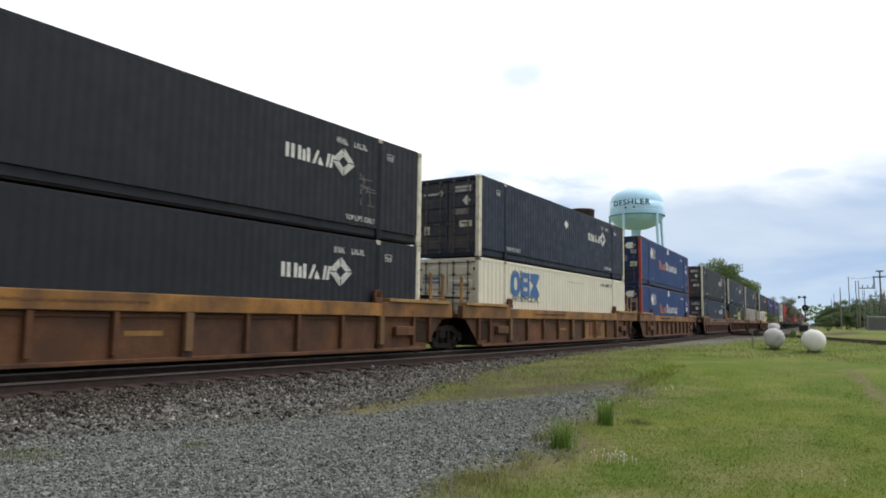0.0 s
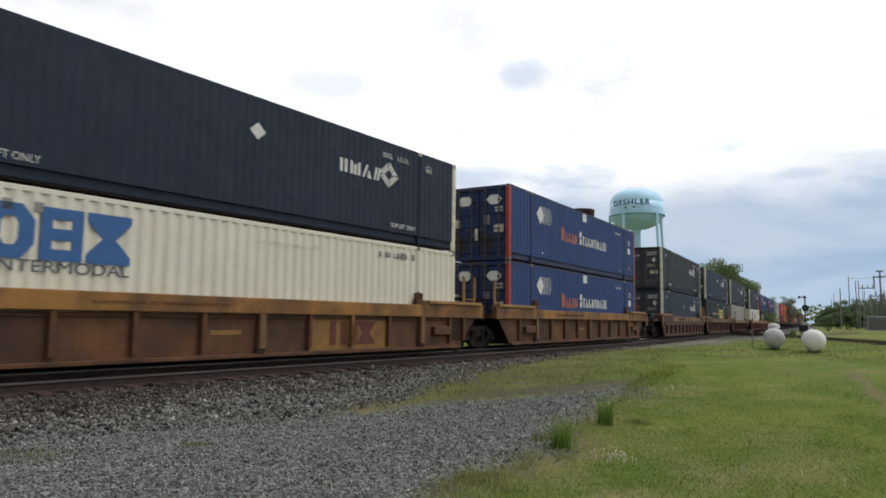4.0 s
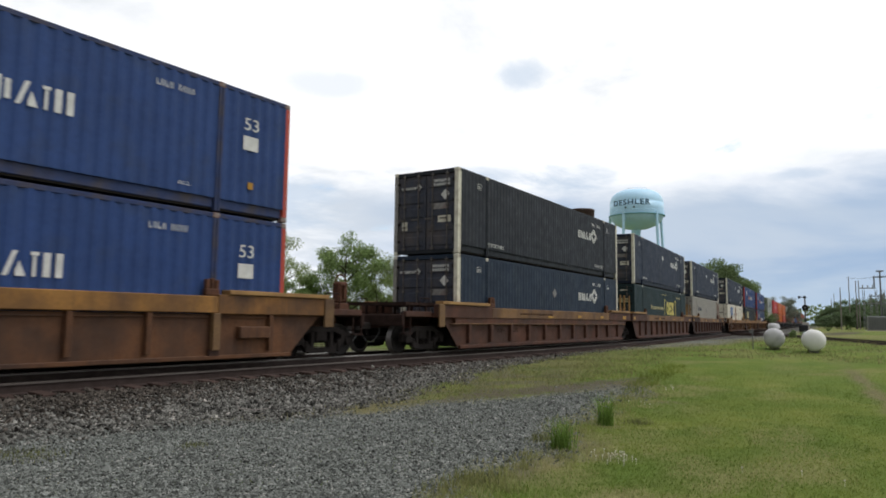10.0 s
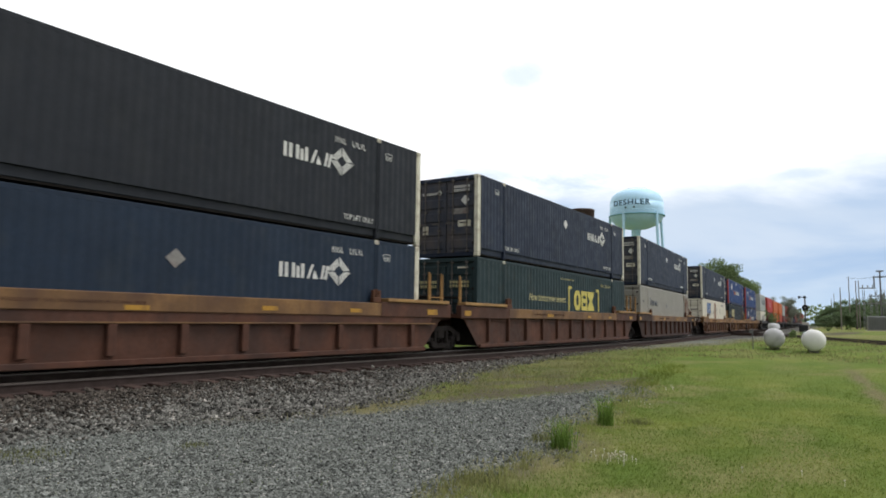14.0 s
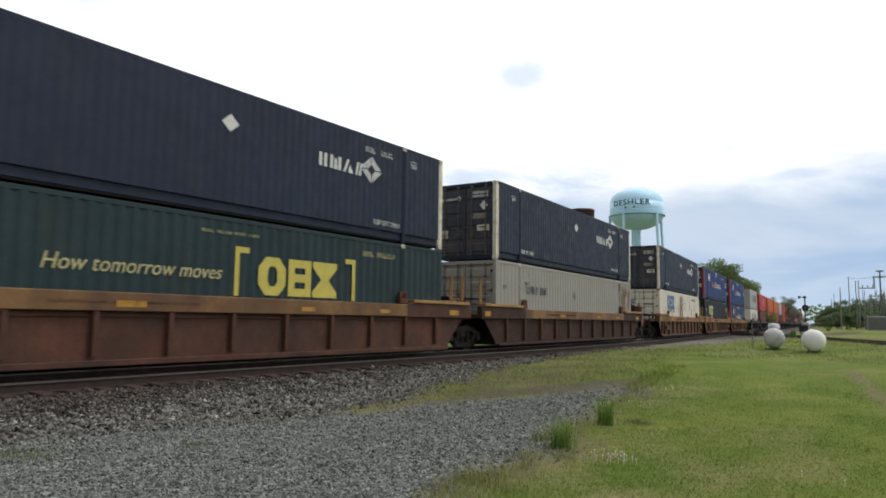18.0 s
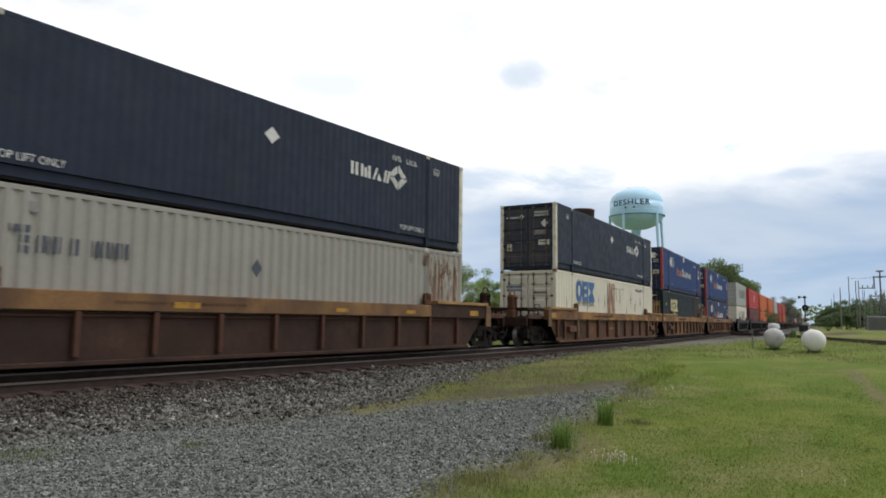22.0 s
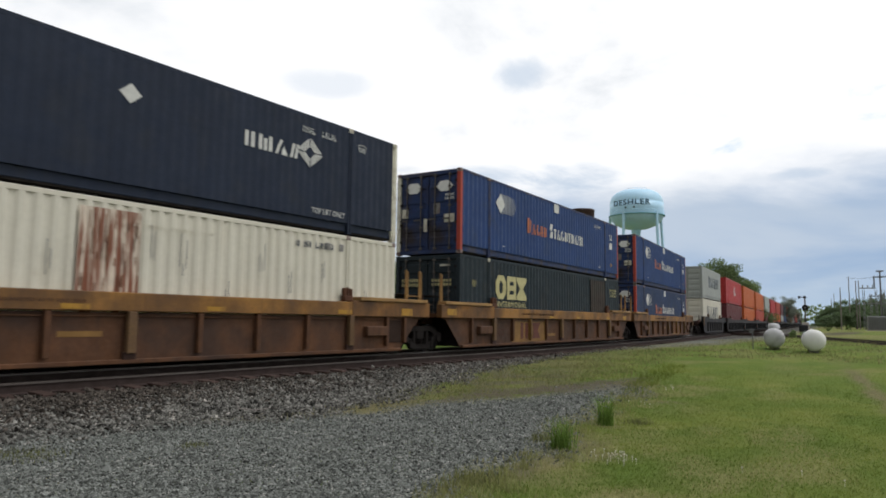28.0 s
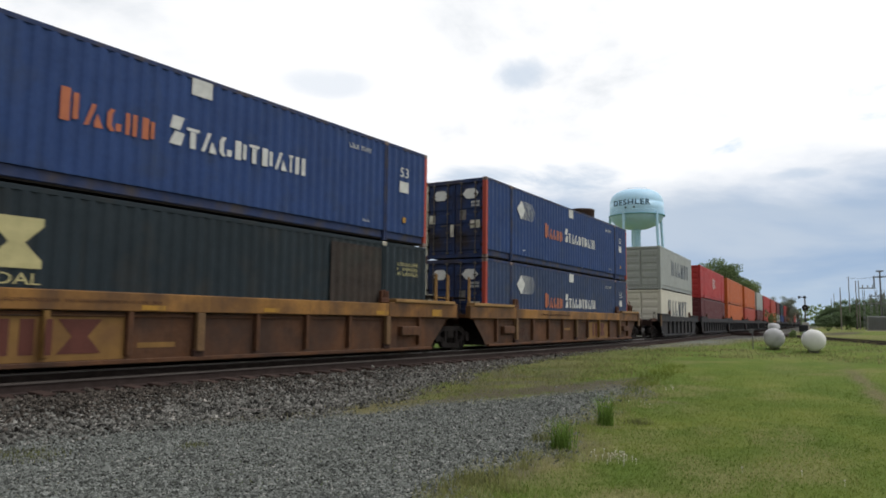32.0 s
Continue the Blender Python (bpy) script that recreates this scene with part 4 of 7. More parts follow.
def scratch_mesh(n, seed):
    rnd, sh = random.Random(seed), Shape()
    for i in range(n):
        z = rnd.uniform(0, 0.2)
        sh.box(i * 0.075, i * 0.075 + 0.009, -0.004, 0.002, z, z + rnd.uniform(0.2, 0.7))
    return sh.mesh("scratch", m_logo_dark)


def cream_marks(th, L, patch):
    block_mark(th, L, 2.42, 1.62, 2.62, 0.92, m_logo_blue, "large blue brand block")
    marks_group(th, L, [
        ("lettering", ("im", 2), lambda: words("INTERMODAL", 2.42, 0.3, m_logo_dark), 2.56, 1.41, ""),
        ("fine_lettering", ("cid", 2), lambda: bars(1.3, 0.15, 10, m_logo_dark, 11, fill=0.8), 12.3, 2.42, "small dark lettering"),
        ("vent", ("cv",), lambda: plate(0.16, 0.18, m_galv), 2.7, 2.42, "small grey vent"),
        ("vent", ("cv",), None, 3.2, 2.42, "small grey vent"),
        ("vent", ("cv",), None, 13.3, 2.42, "small grey vent"),
        ("vent", ("cv",), None, 13.8, 2.42, "small grey vent"),
        ("fine_lettering", ("cfine",), lambda: bars(2.0, 0.06, 26, m_post, 12), 8.0, 2.4, "faint grey lettering"),
        ("rust_runs", ("runs", "e"), lambda: fleck_mesh(0.55, 0.4, 16, 64), 14.24, 0.12, "brown rust runs"),
    ])
    if patch:
        rust_patch(th, L, 7.06, 1.2, m_rust)
        part("rust_runs", kept(("runs", "c"), lambda: fleck_mesh(1.1, 2.2, 46, 63)), None, th, "brown rust runs", pose(7.1 - L / 2, -BOX_W - 0.027, 0.4), kind="stuff")
        for x, z, n, key in ((6.55, 1.35, 2, 1), (9.15, 1.5, 3, 2), (12.1, 1.2, 2, 3), (14.1, 0.9, 3, 4), (14.75, 0.6, 3, 5), (3.9, 0.9, 2, 6), (5.6, 1.5, 2, 7), (8.5, 1.75, 2, 8), (10.3, 0.8, 2, 9), (11.2, 1.6, 3, 10), (13.2, 1.5, 2, 11), (1.2, 1.1, 2, 12)):
            part("scratch", kept(("scr", key), lambda: scratch_mesh(n, key)), None, th, "dark vertical scratches", pose(x - L / 2, -BOX_W - 0.004, z))


def pale_marks(th, L):
    marks_group(th, L, [
        ("fine_lettering", ("fb", 1), lambda: bars(1.7, 0.3, 9, m_logo_dark, 21, fill=0.82), 2.86, 1.74, "dark lettering"),
        ("fine_lettering", ("fb", 2), lambda: bars(0.36, 0.52, 2, m_logo_dark, 22, rows=3, fill=0.9), 2.4, 1.72, "dark lettering"),
        ("fine_lettering", ("fb", 3), lambda: bars(0.34, 0.42, 2, m_logo_dark, 23, rows=2), 0.56, 1.62, "dark lettering"),
        ("emblem", ("fb", 4), lambda: diamond(0.3, 0.42, m_logo_dark), 7.6, 1.8, "worn dark emblem"),
        ("vent", ("cv",), None, 2.7, 2.42, "small grey vent"),
        ("vent", ("cv",), None, 13.3, 2.42, "small grey vent"),
    ])
    rust_patch(th, L, 14.25, 1.7, m_rust_pale, key="f")
    part("rust_runs", kept(("runs", "f"), lambda: fleck_mesh(1.6, 2.1, 90, 61)), None, th, "brown rust runs", pose(14.2 - L / 2, -BOX_W - 0.027, 0.5))
    part("rust_runs", kept(("runs", "g"), lambda: fleck_mesh(0.3, 0.5, 14, 62)), None, th, "brown rust runs", pose(13.95 - L / 2, -BOX_W - 0.018, 2.3), kind="stuff")


def green_marks(th, L, kind):
    if kind == "slogan":
        block_mark(th, L, 8.84, 1.20, 2.62, 0.88, m_logo_yellow, "large yellow brand block")
        br = lambda s: Shape().sheet([(0, 0), (0.12, 0), (0.12, 0.95), (0.38, 0.95), (0.38, 1.08), (0, 1.08)] if s else [(0.38, 0), (0.26, 0), (0.26, 0.95), (0, 0.95), (0, 1.08), (0.38, 1.08)], "y", -0.004, 0.006).mesh("bracket", m_logo_yellow)
        marks_group(th, L, [
            ("lettering", ("how",), lambda: words("How tomorrow moves", 3.75, 0.42, m_logo_sand, 0.25), 4.1, 1.50, ""),
            ("bracket", ("brl",), lambda: br(True), 8.18, 1.16, "yellow bracket"),
            ("bracket", ("brr",), lambda: br(False), 11.72, 1.16, "yellow bracket"),
            ("fine_lettering", ("gid",), lambda: bars(1.4, 0.14, 12, m_logo_sand, 31), 12.4, 2.38, "small lettering"),
            ("fine_lettering", ("gfine",), lambda: bars(1.55, 0.07, 20, m_logo_sand, 32), 7.3, 2.48, "small lettering"),
        ])
    else:
        block_mark(th, L, 2.48, 1.46, 2.58, 0.86, m_logo_sand, "large sand-yellow brand block")
        marks_group(th, L, [
            ("lettering", ("im", 4), lambda: words("INTERMODAL", 2.4, 0.28, m_logo_sand), 2.6, 1.19, ""),
            ("fine_lettering", ("g53",), lambda: bars(0.36, 0.22, 3, m_logo_sand, 33), 0.8, 1.82, "small lettering"),
            ("fine_lettering", ("gid4",), lambda: bars(1.0, 0.42, 8, m_logo_sand, 34, rows=3), 14.75, 1.95, "small lettering"),
        ])
        rust_patch(th, L, 12.0, 2.0, m_darkrust, key="h")


def door_leaf(width, mat):
    """One door: frame, five pressed fields; it faces -x; y from 0 to width."""
    def make():
        sh = Shape()
        sh.box(-0.045, 0.0, 0.012, width - 0.012, 0.0, 2.52, 0.006)
        for i in range(5):
            z = 0.10 + i * 0.49
            v0, v1 = 0.09, width - 0.09
            sh.convex([(-0.045, v0, z), (-0.045, v1, z), (-0.045, v1, z + 0.36), (-0.045, v0, z + 0.36), (-0.073, v0 + .03, z + .05), (-0.073, v1 - .03, z + .05), (-0.073, v1 - .03, z + .31), (-0.073, v0 + .03, z + .31)],
                      [[0, 1, 2, 3], [4, 5, 6, 7], [0, 1, 5, 4], [1, 2, 6, 5], [2, 3, 7, 6], [3, 0, 4, 7]])
        return sh.mesh("door", mat)
    return kept(("door", mat.name, width), make)


def lock_rod():
    def make():
        sh = Shape().rod((-0.105, 0, -0.04), (-0.105, 0, 2.58), 0.019, 8)
        for z in (0.02, 0.75, 1.45, 2.1, 2.5):
            sh.box(-0.13, -0.05, -0.05, 0.05, z - 0.03, z + 0.03, 0.005)
        sh.box(-0.135, -0.115, -0.02, 0.28, 0.98, 1.03, 0.006)
        return sh.mesh("lock_rod", m_rod)
    return kept("lock_rod", make)


def casting(mat):
    return kept(("casting", mat.name), lambda: Shape().box(-0.09, 0.09, -0.085, 0.085, -0.06, 0.06, 0.012).mesh("corner_casting", mat))


def post_mesh(mat, wide, e):
    """A corner post; the wide kind has a second rib beyond a groove."""
    sh = Shape().box(-0.07, 0.07, -0.075, 0.075, 0, BOX_H - 0.24, 0.012)
    if wide:
        sh.box(-e * 0.069, -e * 0.09, -0.05, 0.05, 0, BOX_H - 0.24)
        sh.box(-e * 0.088, -e * 0.147, -0.066, 0.066, 0, BOX_H - 0.24, 0.01)
    return sh.mesh("corner_post", mat)


def container(label, L, wall, post, marks=(), plates=(), detail=2, depth=0.034, rib=0.275, casting_mat=None, frame_mat=None, door_mat=None, far_post=None):
    """A dry-freight container with its door towards -x. Origin at the middle of its floor."""
    th = thing("container", label, "container", group="containers on the train")
    h, fr = L / 2, frame_mat or wall
    key = (wall.name, L, depth)
    lift = (1.99, L - 1.99) if L > 14 else ()
    # walls
    wide = post is m_post
    inset = 0.222 if wide else 0.14
    x0, x1 = -h + inset, h - inset
    for side in (-1, 1):
        def wall_mesh(side=side):
            sh = Shape()
            cuts = [x0] + [c for l in lift for c in (l - h - 0.055, l - h + 0.055)] + [x1]
            for a, b in zip(cuts[::2], cuts[1::2]):
                s = corrugated(a, b, 0.30, BOX_H - 0.09, side * BOX_W, side, rib if detail > 1 else 0.4, depth)
                sh.add(s.v, s.f)
            return sh.mesh("side_wall", wall)
        part("side_wall", kept((key, "w", side, detail), wall_mesh), None, th)
        part("top_rail", kept((key, "tr", side), lambda: Shape().box(x0, x1, -0.045, 0.045, -0.05, 0.05, 0.01).mesh("top_rail", fr)), None, th, "", pose(0, side * (BOX_W - 0.047), BOX_H - 0.055))
        part("bottom_rail", kept((key, "br", side), lambda: Shape().box(x0, x1, -0.03, 0.03, -0.065, 0.155, 0.012).mesh("bottom_rail", fr)), None, th, "", pose(0, side * (BOX_W - 0.095), 0.155))
        for e in (-1, 1):
            pm = (far_post if side > 0 and far_post else post) if post else wall
            part("corner_post", kept(("cp", pm.name, wide, e), lambda: post_mesh(pm, wide, e)), None, th,
                 "pale corner post" if pm in (m_post,) else "orange corner post" if pm is m_orange else "", pose(e * (h - 0.072), side * (BOX_W - 0.077), 0.12))
            for z in (0.062, BOX_H - 0.062):
                part("corner_casting", casting(casting_mat or (post or wall)), None, th, "", pose(e * (h - 0.092), side * (BOX_W - 0.087), z))
        for l in lift:
            part("lift_post", kept((key, "lp"), lambda: Shape().box(-0.075, -0.012, -0.06, 0.06, 0.02, BOX_H - 0.12, 0.008).box(0.012, 0.075, -0.06, 0.06, 0.02, BOX_H - 0.12, 0.008).box(-0.014, 0.014, -0.04, 0.04, 0.02, BOX_H - 0.12).mesh("lift_post", fr)), None, th, "", pose(l - h, side * (BOX_W - 0.046), 0))
            part("lift_casting", casting(casting_mat or m_post), None, th, "lifting casting", pose(l - h, side * (BOX_W - 0.078), BOX_H - 0.058))
    part("roof", kept((key, "roof"), lambda: Shape().box(-h + 0.1, h - 0.1, -BOX_W + 0.09, BOX_W - 0.09, BOX_H - 0.07, BOX_H - 0.03).mesh("roof", wall)), None, th)
    part("floor", kept((key, "floor"), lambda: Shape().box(-h + 0.1, h - 0.1, -BOX_W + 0.09, BOX_W - 0.09, 0.05, 0.16).mesh("floor", m_iron)), None, th)
    part("front_wall", kept((key, "front"), lambda: Shape().box(h - 0.12, h - 0.05, -BOX_W + 0.15, BOX_W - 0.15, 0.12, BOX_H - 0.1).mesh("front_wall", wall)), None, th)
    # door end
    part("door_header", kept((key, "dh"), lambda: Shape().box(-h + 0.01, -h + 0.12, -BOX_W + 0.152, BOX_W - 0.152, BOX_H - 0.16, BOX_H - 0.02, 0.01).mesh("door_header", fr)), None, th)
    part("door_sill", kept((key, "ds"), lambda: Shape().box(-h + 0.01, -h + 0.12, -BOX_W + 0.152, BOX_W - 0.152, 0.02, 0.15, 0.01).mesh("door_sill", fr)), None, th)
    for y0 in (-1.146, 0.004):
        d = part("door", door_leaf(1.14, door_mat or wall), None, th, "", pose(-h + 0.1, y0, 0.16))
        if detail > 1:
            for y in (0.28, 0.86):
                part("lock_rod", lock_rod(), None, d, "galvanised locking bar", pose(0, y, 0.02))
            for z in (0.3, 0.9, 1.6, 2.3):
                part("hinge", kept("hinge", lambda: Shape().box(-0.09, -0.03, -0.05, 0.05, -0.04, 0.04, 0.008).mesh("hinge", m_iron)), None, d, "", pose(0, 0.03 if y0 < 0 else 1.11, z))
    for name, y, z, w, hh, mat in plates:
        part(name, kept(("dp", w, hh, mat.name, name), lambda: (diamond_plate(w, hh, mat) if name == "diamond_sign" else hex_plate(w, hh, mat) if name == "hexagon_sign" else door_bars(w, hh, mat) if name == "door_lettering" else Shape().box(-0.006, 0, -w / 2, w / 2, -hh / 2, hh / 2).mesh(name, mat))), None, th, "", pose(-h + 0.023, y, z))
    for fn in marks:
        fn(th, L)
    return th


def diamond_plate(w, h, mat):
    return Shape().sheet([(-w / 2, 0), (0, -h / 2), (w / 2, 0), (0, h / 2)], "x", -0.006, 0.006).mesh("diamond_sign", mat)


def hex_plate(w, h, mat):
    return Shape().sheet([(-w / 2, 0), (-w / 4, -h / 2), (w / 4, -h / 2), (w / 2, 0), (w / 4, h / 2), (-w / 4, h / 2)], "x", -0.006, 0.006).mesh("hexagon_sign", mat)


def door_bars(w, h, mat):
    sh, rnd = Shape(), random.Random(7)
    for r in range(2 if h > 0.2 else 1):
        rh = h / (2 if h > 0.2 else 1)
        for i in range(7):
            y = -w / 2 + i * w / 7
            sh.box(-0.006, 0, y, y + w / 7 * 0.62, -h / 2 + r * rh, -h / 2 + r * rh + rh * 0.7)
    return sh.mesh("door_lettering", mat)


DIAMOND_PLATES = (("door_lettering", 0.72, 2.3, 0.62, 0.12, m_logo_white), ("diamond_sign", 0.28, 2.3, 0.22, 0.26, m_logo_white), ("door_lettering", -0.62, 2.42, 0.66, 0.26, m_logo_white),
               ("diamond_sign", -0.78, 1.98, 0.34, 0.36, m_logo_white), ("label_plate", -0.75, 1.16, 0.5, 0.22, m_post), ("label_plate", 0.85, 0.98, 0.22, 0.3, m_post), ("lettering_plate", -0.6, 1.6, 0.6, 0.2, m_galv))
STRIPED_PLATES = (("hexagon_sign", -0.66, 2.3, 0.66, 0.36, m_white), ("hexagon_sign", 0.6, 2.3, 0.66, 0.36, m_white), ("label_plate", -0.85, 1.2, 0.4, 0.28, m_post), ("label_plate", 0.95, 1.45, 0.26, 0.32, m_post),
                ("door_lettering", -0.84, 1.95, 0.36, 0.24, m_logo_white), ("lettering_plate", -0.35, 1.55, 0.26, 0.36, m_galv), ("lettering_plate", 0.1, 1.0, 0.14, 0.44, m_post))
CREAM_PLATES = (("door_lettering", 0.68, 2.1, 0.7, 0.28, m_logo_blue), ("lettering_plate", -0.6, 1.9, 0.6, 0.1, m_galv), ("lettering_plate", 0.4, 1.2, 0.14, 0.6, m_post))
GREEN_PLATES = (("door_lettering", 0.72, 1.95, 0.7, 0.3, m_logo_sand), ("door_lettering", -0.55, 1.95, 0.8, 0.26, m_logo_sand), ("label_plate", -0.7, 2.5, 0.4, 0.06, m_post))


def diamond_box(mat, up, patch=None):
    tone = {m_black: "charcoal", m_navy: "dark navy", m_slate: "slate blue"}[mat]
    marks = [lambda th, L: diamond_marks(th, L, up)]
    if patch:
        marks.append(lambda th, L: part("diamond_sign", kept(("dsg", up), lambda: diamond(0.46, 0.40, m_logo_white if up else m_galv)), None, th, "pale diamond sign" if up else "dull grey diamond sign", pose(7.9 - L / 2, -BOX_W - 0.004, 2.06 if up else 1.86)))
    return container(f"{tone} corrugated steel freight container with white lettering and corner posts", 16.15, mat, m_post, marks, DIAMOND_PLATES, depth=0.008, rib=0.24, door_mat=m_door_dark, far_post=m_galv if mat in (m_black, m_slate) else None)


def scratched(th, L):
    part("scuffing", kept(("scuff",), lambda: scuff_mesh()), None, th, "pale scuff marks", pose(13.3 - L / 2, -BOX_W - 0.004, 0.85))


def scuff_mesh():
    rnd, sh = random.Random(12), Shape()
    for i in range(16):
        x, z = rnd.uniform(0, 0.5), rnd.uniform(0, 0.75)
        if i % 3:
            sh.box(x, x + 0.012, -0.004, 0.002, z, z + rnd.uniform(0.1, 0.3))
        else:
            sh.box(x, x + rnd.uniform(0.2, 0.5), -0.004, 0.002, z, z + 0.012)
    return sh.mesh("scuff_marks", m_galv)


def striped_box(coat=m_blue):
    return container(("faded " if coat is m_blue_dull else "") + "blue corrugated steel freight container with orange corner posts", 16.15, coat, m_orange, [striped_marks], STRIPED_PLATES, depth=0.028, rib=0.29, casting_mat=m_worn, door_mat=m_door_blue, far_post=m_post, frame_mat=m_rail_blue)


def cream(patch):
    return container("cream steel freight container with a large blue mark" + (" and rusty patch" if patch else ""), 16.15, m_cream, m_cream, [lambda th, L: cream_marks(th, L, patch)], CREAM_PLATES, depth=0.036, rib=0.29, casting_mat=m_worn)


def pale():
    return container("pale grey corrugated steel freight container with a rusty end", 16.15, m_pale, m_pale, [pale_marks], CREAM_PLATES[1:], depth=0.036, rib=0.29)


def green(kind):
    coat = m_green if kind == "slogan" else m_slate_green
    return container("dark green corrugated steel freight container with a yellow mark", 16.15, coat, coat, [lambda th, L: green_marks(th, L, kind)], GREEN_PLATES, depth=0.027, rib=0.29)


def plain(tone, mat, L=16.15, marks=()):
    return container(f"{tone} corrugated steel freight container", L, mat, None, marks, (), detail=1)


# ---- well cars ----
SILL_LO, SILL_HI, SILL_END, SHEET_LO, OUT = 1.06, 1.41, 1.55, 0.13, 1.52


def wheelset_mesh():
    sh = Shape()
    r = 0.42
    for s in (-1, 1):
        y = s * 0.7535
        prof = [(0.10, -0.07), (0.17, -0.07), (0.30, -0.02), (0.33, -0.06), (r - 0.01, -0.06), (r, -0.03), (r, 0.055), (r + 0.028, 0.065), (r + 0.028, 0.09), (0.33, 0.09), (0.30, 0.03), (0.17, 0.07), (0.10, 0.07)]
        sh.lathe([(a, -s * b) for a, b in (prof if s < 0 else prof)], 28, (0, y, 0), "y")
        for k in range(5):
            a = k * 2 * math.pi / 5
            sh.rod((0.22 * math.cos(a), y - s * -0.05, 0.22 * math.sin(a)), (0.22 * math.cos(a), y + s * 0.075, 0.22 * math.sin(a)), 0.03, 6)
    sh.rod((0, -0.98, 0), (0, 0.98, 0), 0.085, 14)
    me = sh.mesh("wheelset", m_wheel)
    me.materials.append(m_rim)
    for p in me.polygons:
        if 0.385 < math.hypot(p.center.x, p.center.z) and abs(p.center.y) < 0.85:
            p.material_index = 1
    return me


def side_frame_mesh():
    """A cast side frame: arched top bar, dropped bottom bar, two columns, and a jaw at each axle."""
    sh = Shape()
    sh.sheet([(-1.1, 0.50), (-1.1, 0.60), (-0.86, 0.66), (-0.5, 0.80), (0.5, 0.80), (0.86, 0.66), (1.1, 0.60), (1.1, 0.50), (0.8, 0.53), (0.46, 0.66), (-0.46, 0.66), (-0.8, 0.53)], "y", -0.07, 0.14)
    sh.sheet([(-0.74, 0.36), (-0.68, 0.50), (-0.36, 0.27), (0.36, 0.27), (0.68, 0.50), (0.74, 0.36), (0.44, 0.13), (-0.44, 0.13)], "y", -0.075, 0.15)
    for e in (-1, 1):
        sh.box(e * 0.28, e * 0.40, -0.07, 0.07, 0.24, 0.70, 0.015)
        sh.sheet([(e * 0.70, 0.34), (e * 0.78, 0.34), (e * 0.80, 0.56), (e * 0.68, 0.56)], "y", -0.08, 0.16)
        sh.box(e * 1.05, e * 1.13, -0.08, 0.08, 0.34, 0.58, 0.015)
        sh.box(e * 0.52, e * 0.62, -0.11, 0.02, 0.16, 0.44, 0.02)
    return sh.mesh("side_frame", m_iron)


def truck(parent, x, turning):
    """A two-axle truck under the car at x; the wheelsets to be turned are gathered."""
    t = part("truck", kept("bolster", lambda: Shape().box(-0.2, 0.2, -1.05, 1.05, 0.42, 0.72, 0.03).box(-0.45, 0.45, -0.3, 0.3, 0.6, 1.0, 0.03).mesh("truck", m_iron)), None, parent, "dark two-axle freight truck", pose(x, 0, RAIL_Z))
    for y in (-1.0, 1.0):
        part("side_frame", kept("side_frame", side_frame_mesh), None, t, "cast iron side frame", pose(0, y, 0))
        for k in (-0.21, -0.02, 0.17):
            part("spring", kept("spring", spring_mesh), None, t, "coil spring", pose(k + 0.02, y * 1.04, 0.24))
    for dx in (-0.93, 0.93):
        w = part("wheelset", kept("wheelset", wheelset_mesh), None, t, "steel wheelset", pose(dx, 0, 0.42))
        for y in (-1.0, 1.0):
            part("bearing_cap", kept("cap", lambda: Shape().rod((0, -0.1, 0), (0, 0.1, 0), 0.11, 12).box(-0.13, 0.13, -0.07, 0.07, 0.02, 0.16, 0.02).mesh("bearing_cap", m_iron)), None, t, "", pose(dx, y * 1.03, 0.42))
        if turning is not None:
            turning.append((w, dx))
    return t


def spring_mesh():
    sh = Shape()
    for i in range(5):
        sh.lathe([(0.05, i * 0.045), (0.07, i * 0.045 + 0.011), (0.05, i * 0.045 + 0.022)], 10)
    return sh.mesh("spring", m_iron)


def brake_stand_mesh(mat):
    sh = Shape().box(-0.24, 0.20, -0.16, 0.16, 1.10, 1.40, 0.03).box(-0.2, 0.17, -0.14, 0.14, 1.40, 1.98, 0.05)
    sh.box(-0.06, 0.06, -0.20, -0.12, 1.5, 1.84, 0.02)
    sh.rod((-0.05, -0.14, 1.86), (-0.05, -0.26, 1.86), 0.04, 8)
    ring = [(0.22 * math.cos(radians(a)) - 0.02, -0.02, 1.93 + 0.24 * math.sin(radians(a))) for a in range(-20, 201, 20)]
    sh.tube(ring, 0.022, 6)
    return sh.mesh("brake_stand", mat)


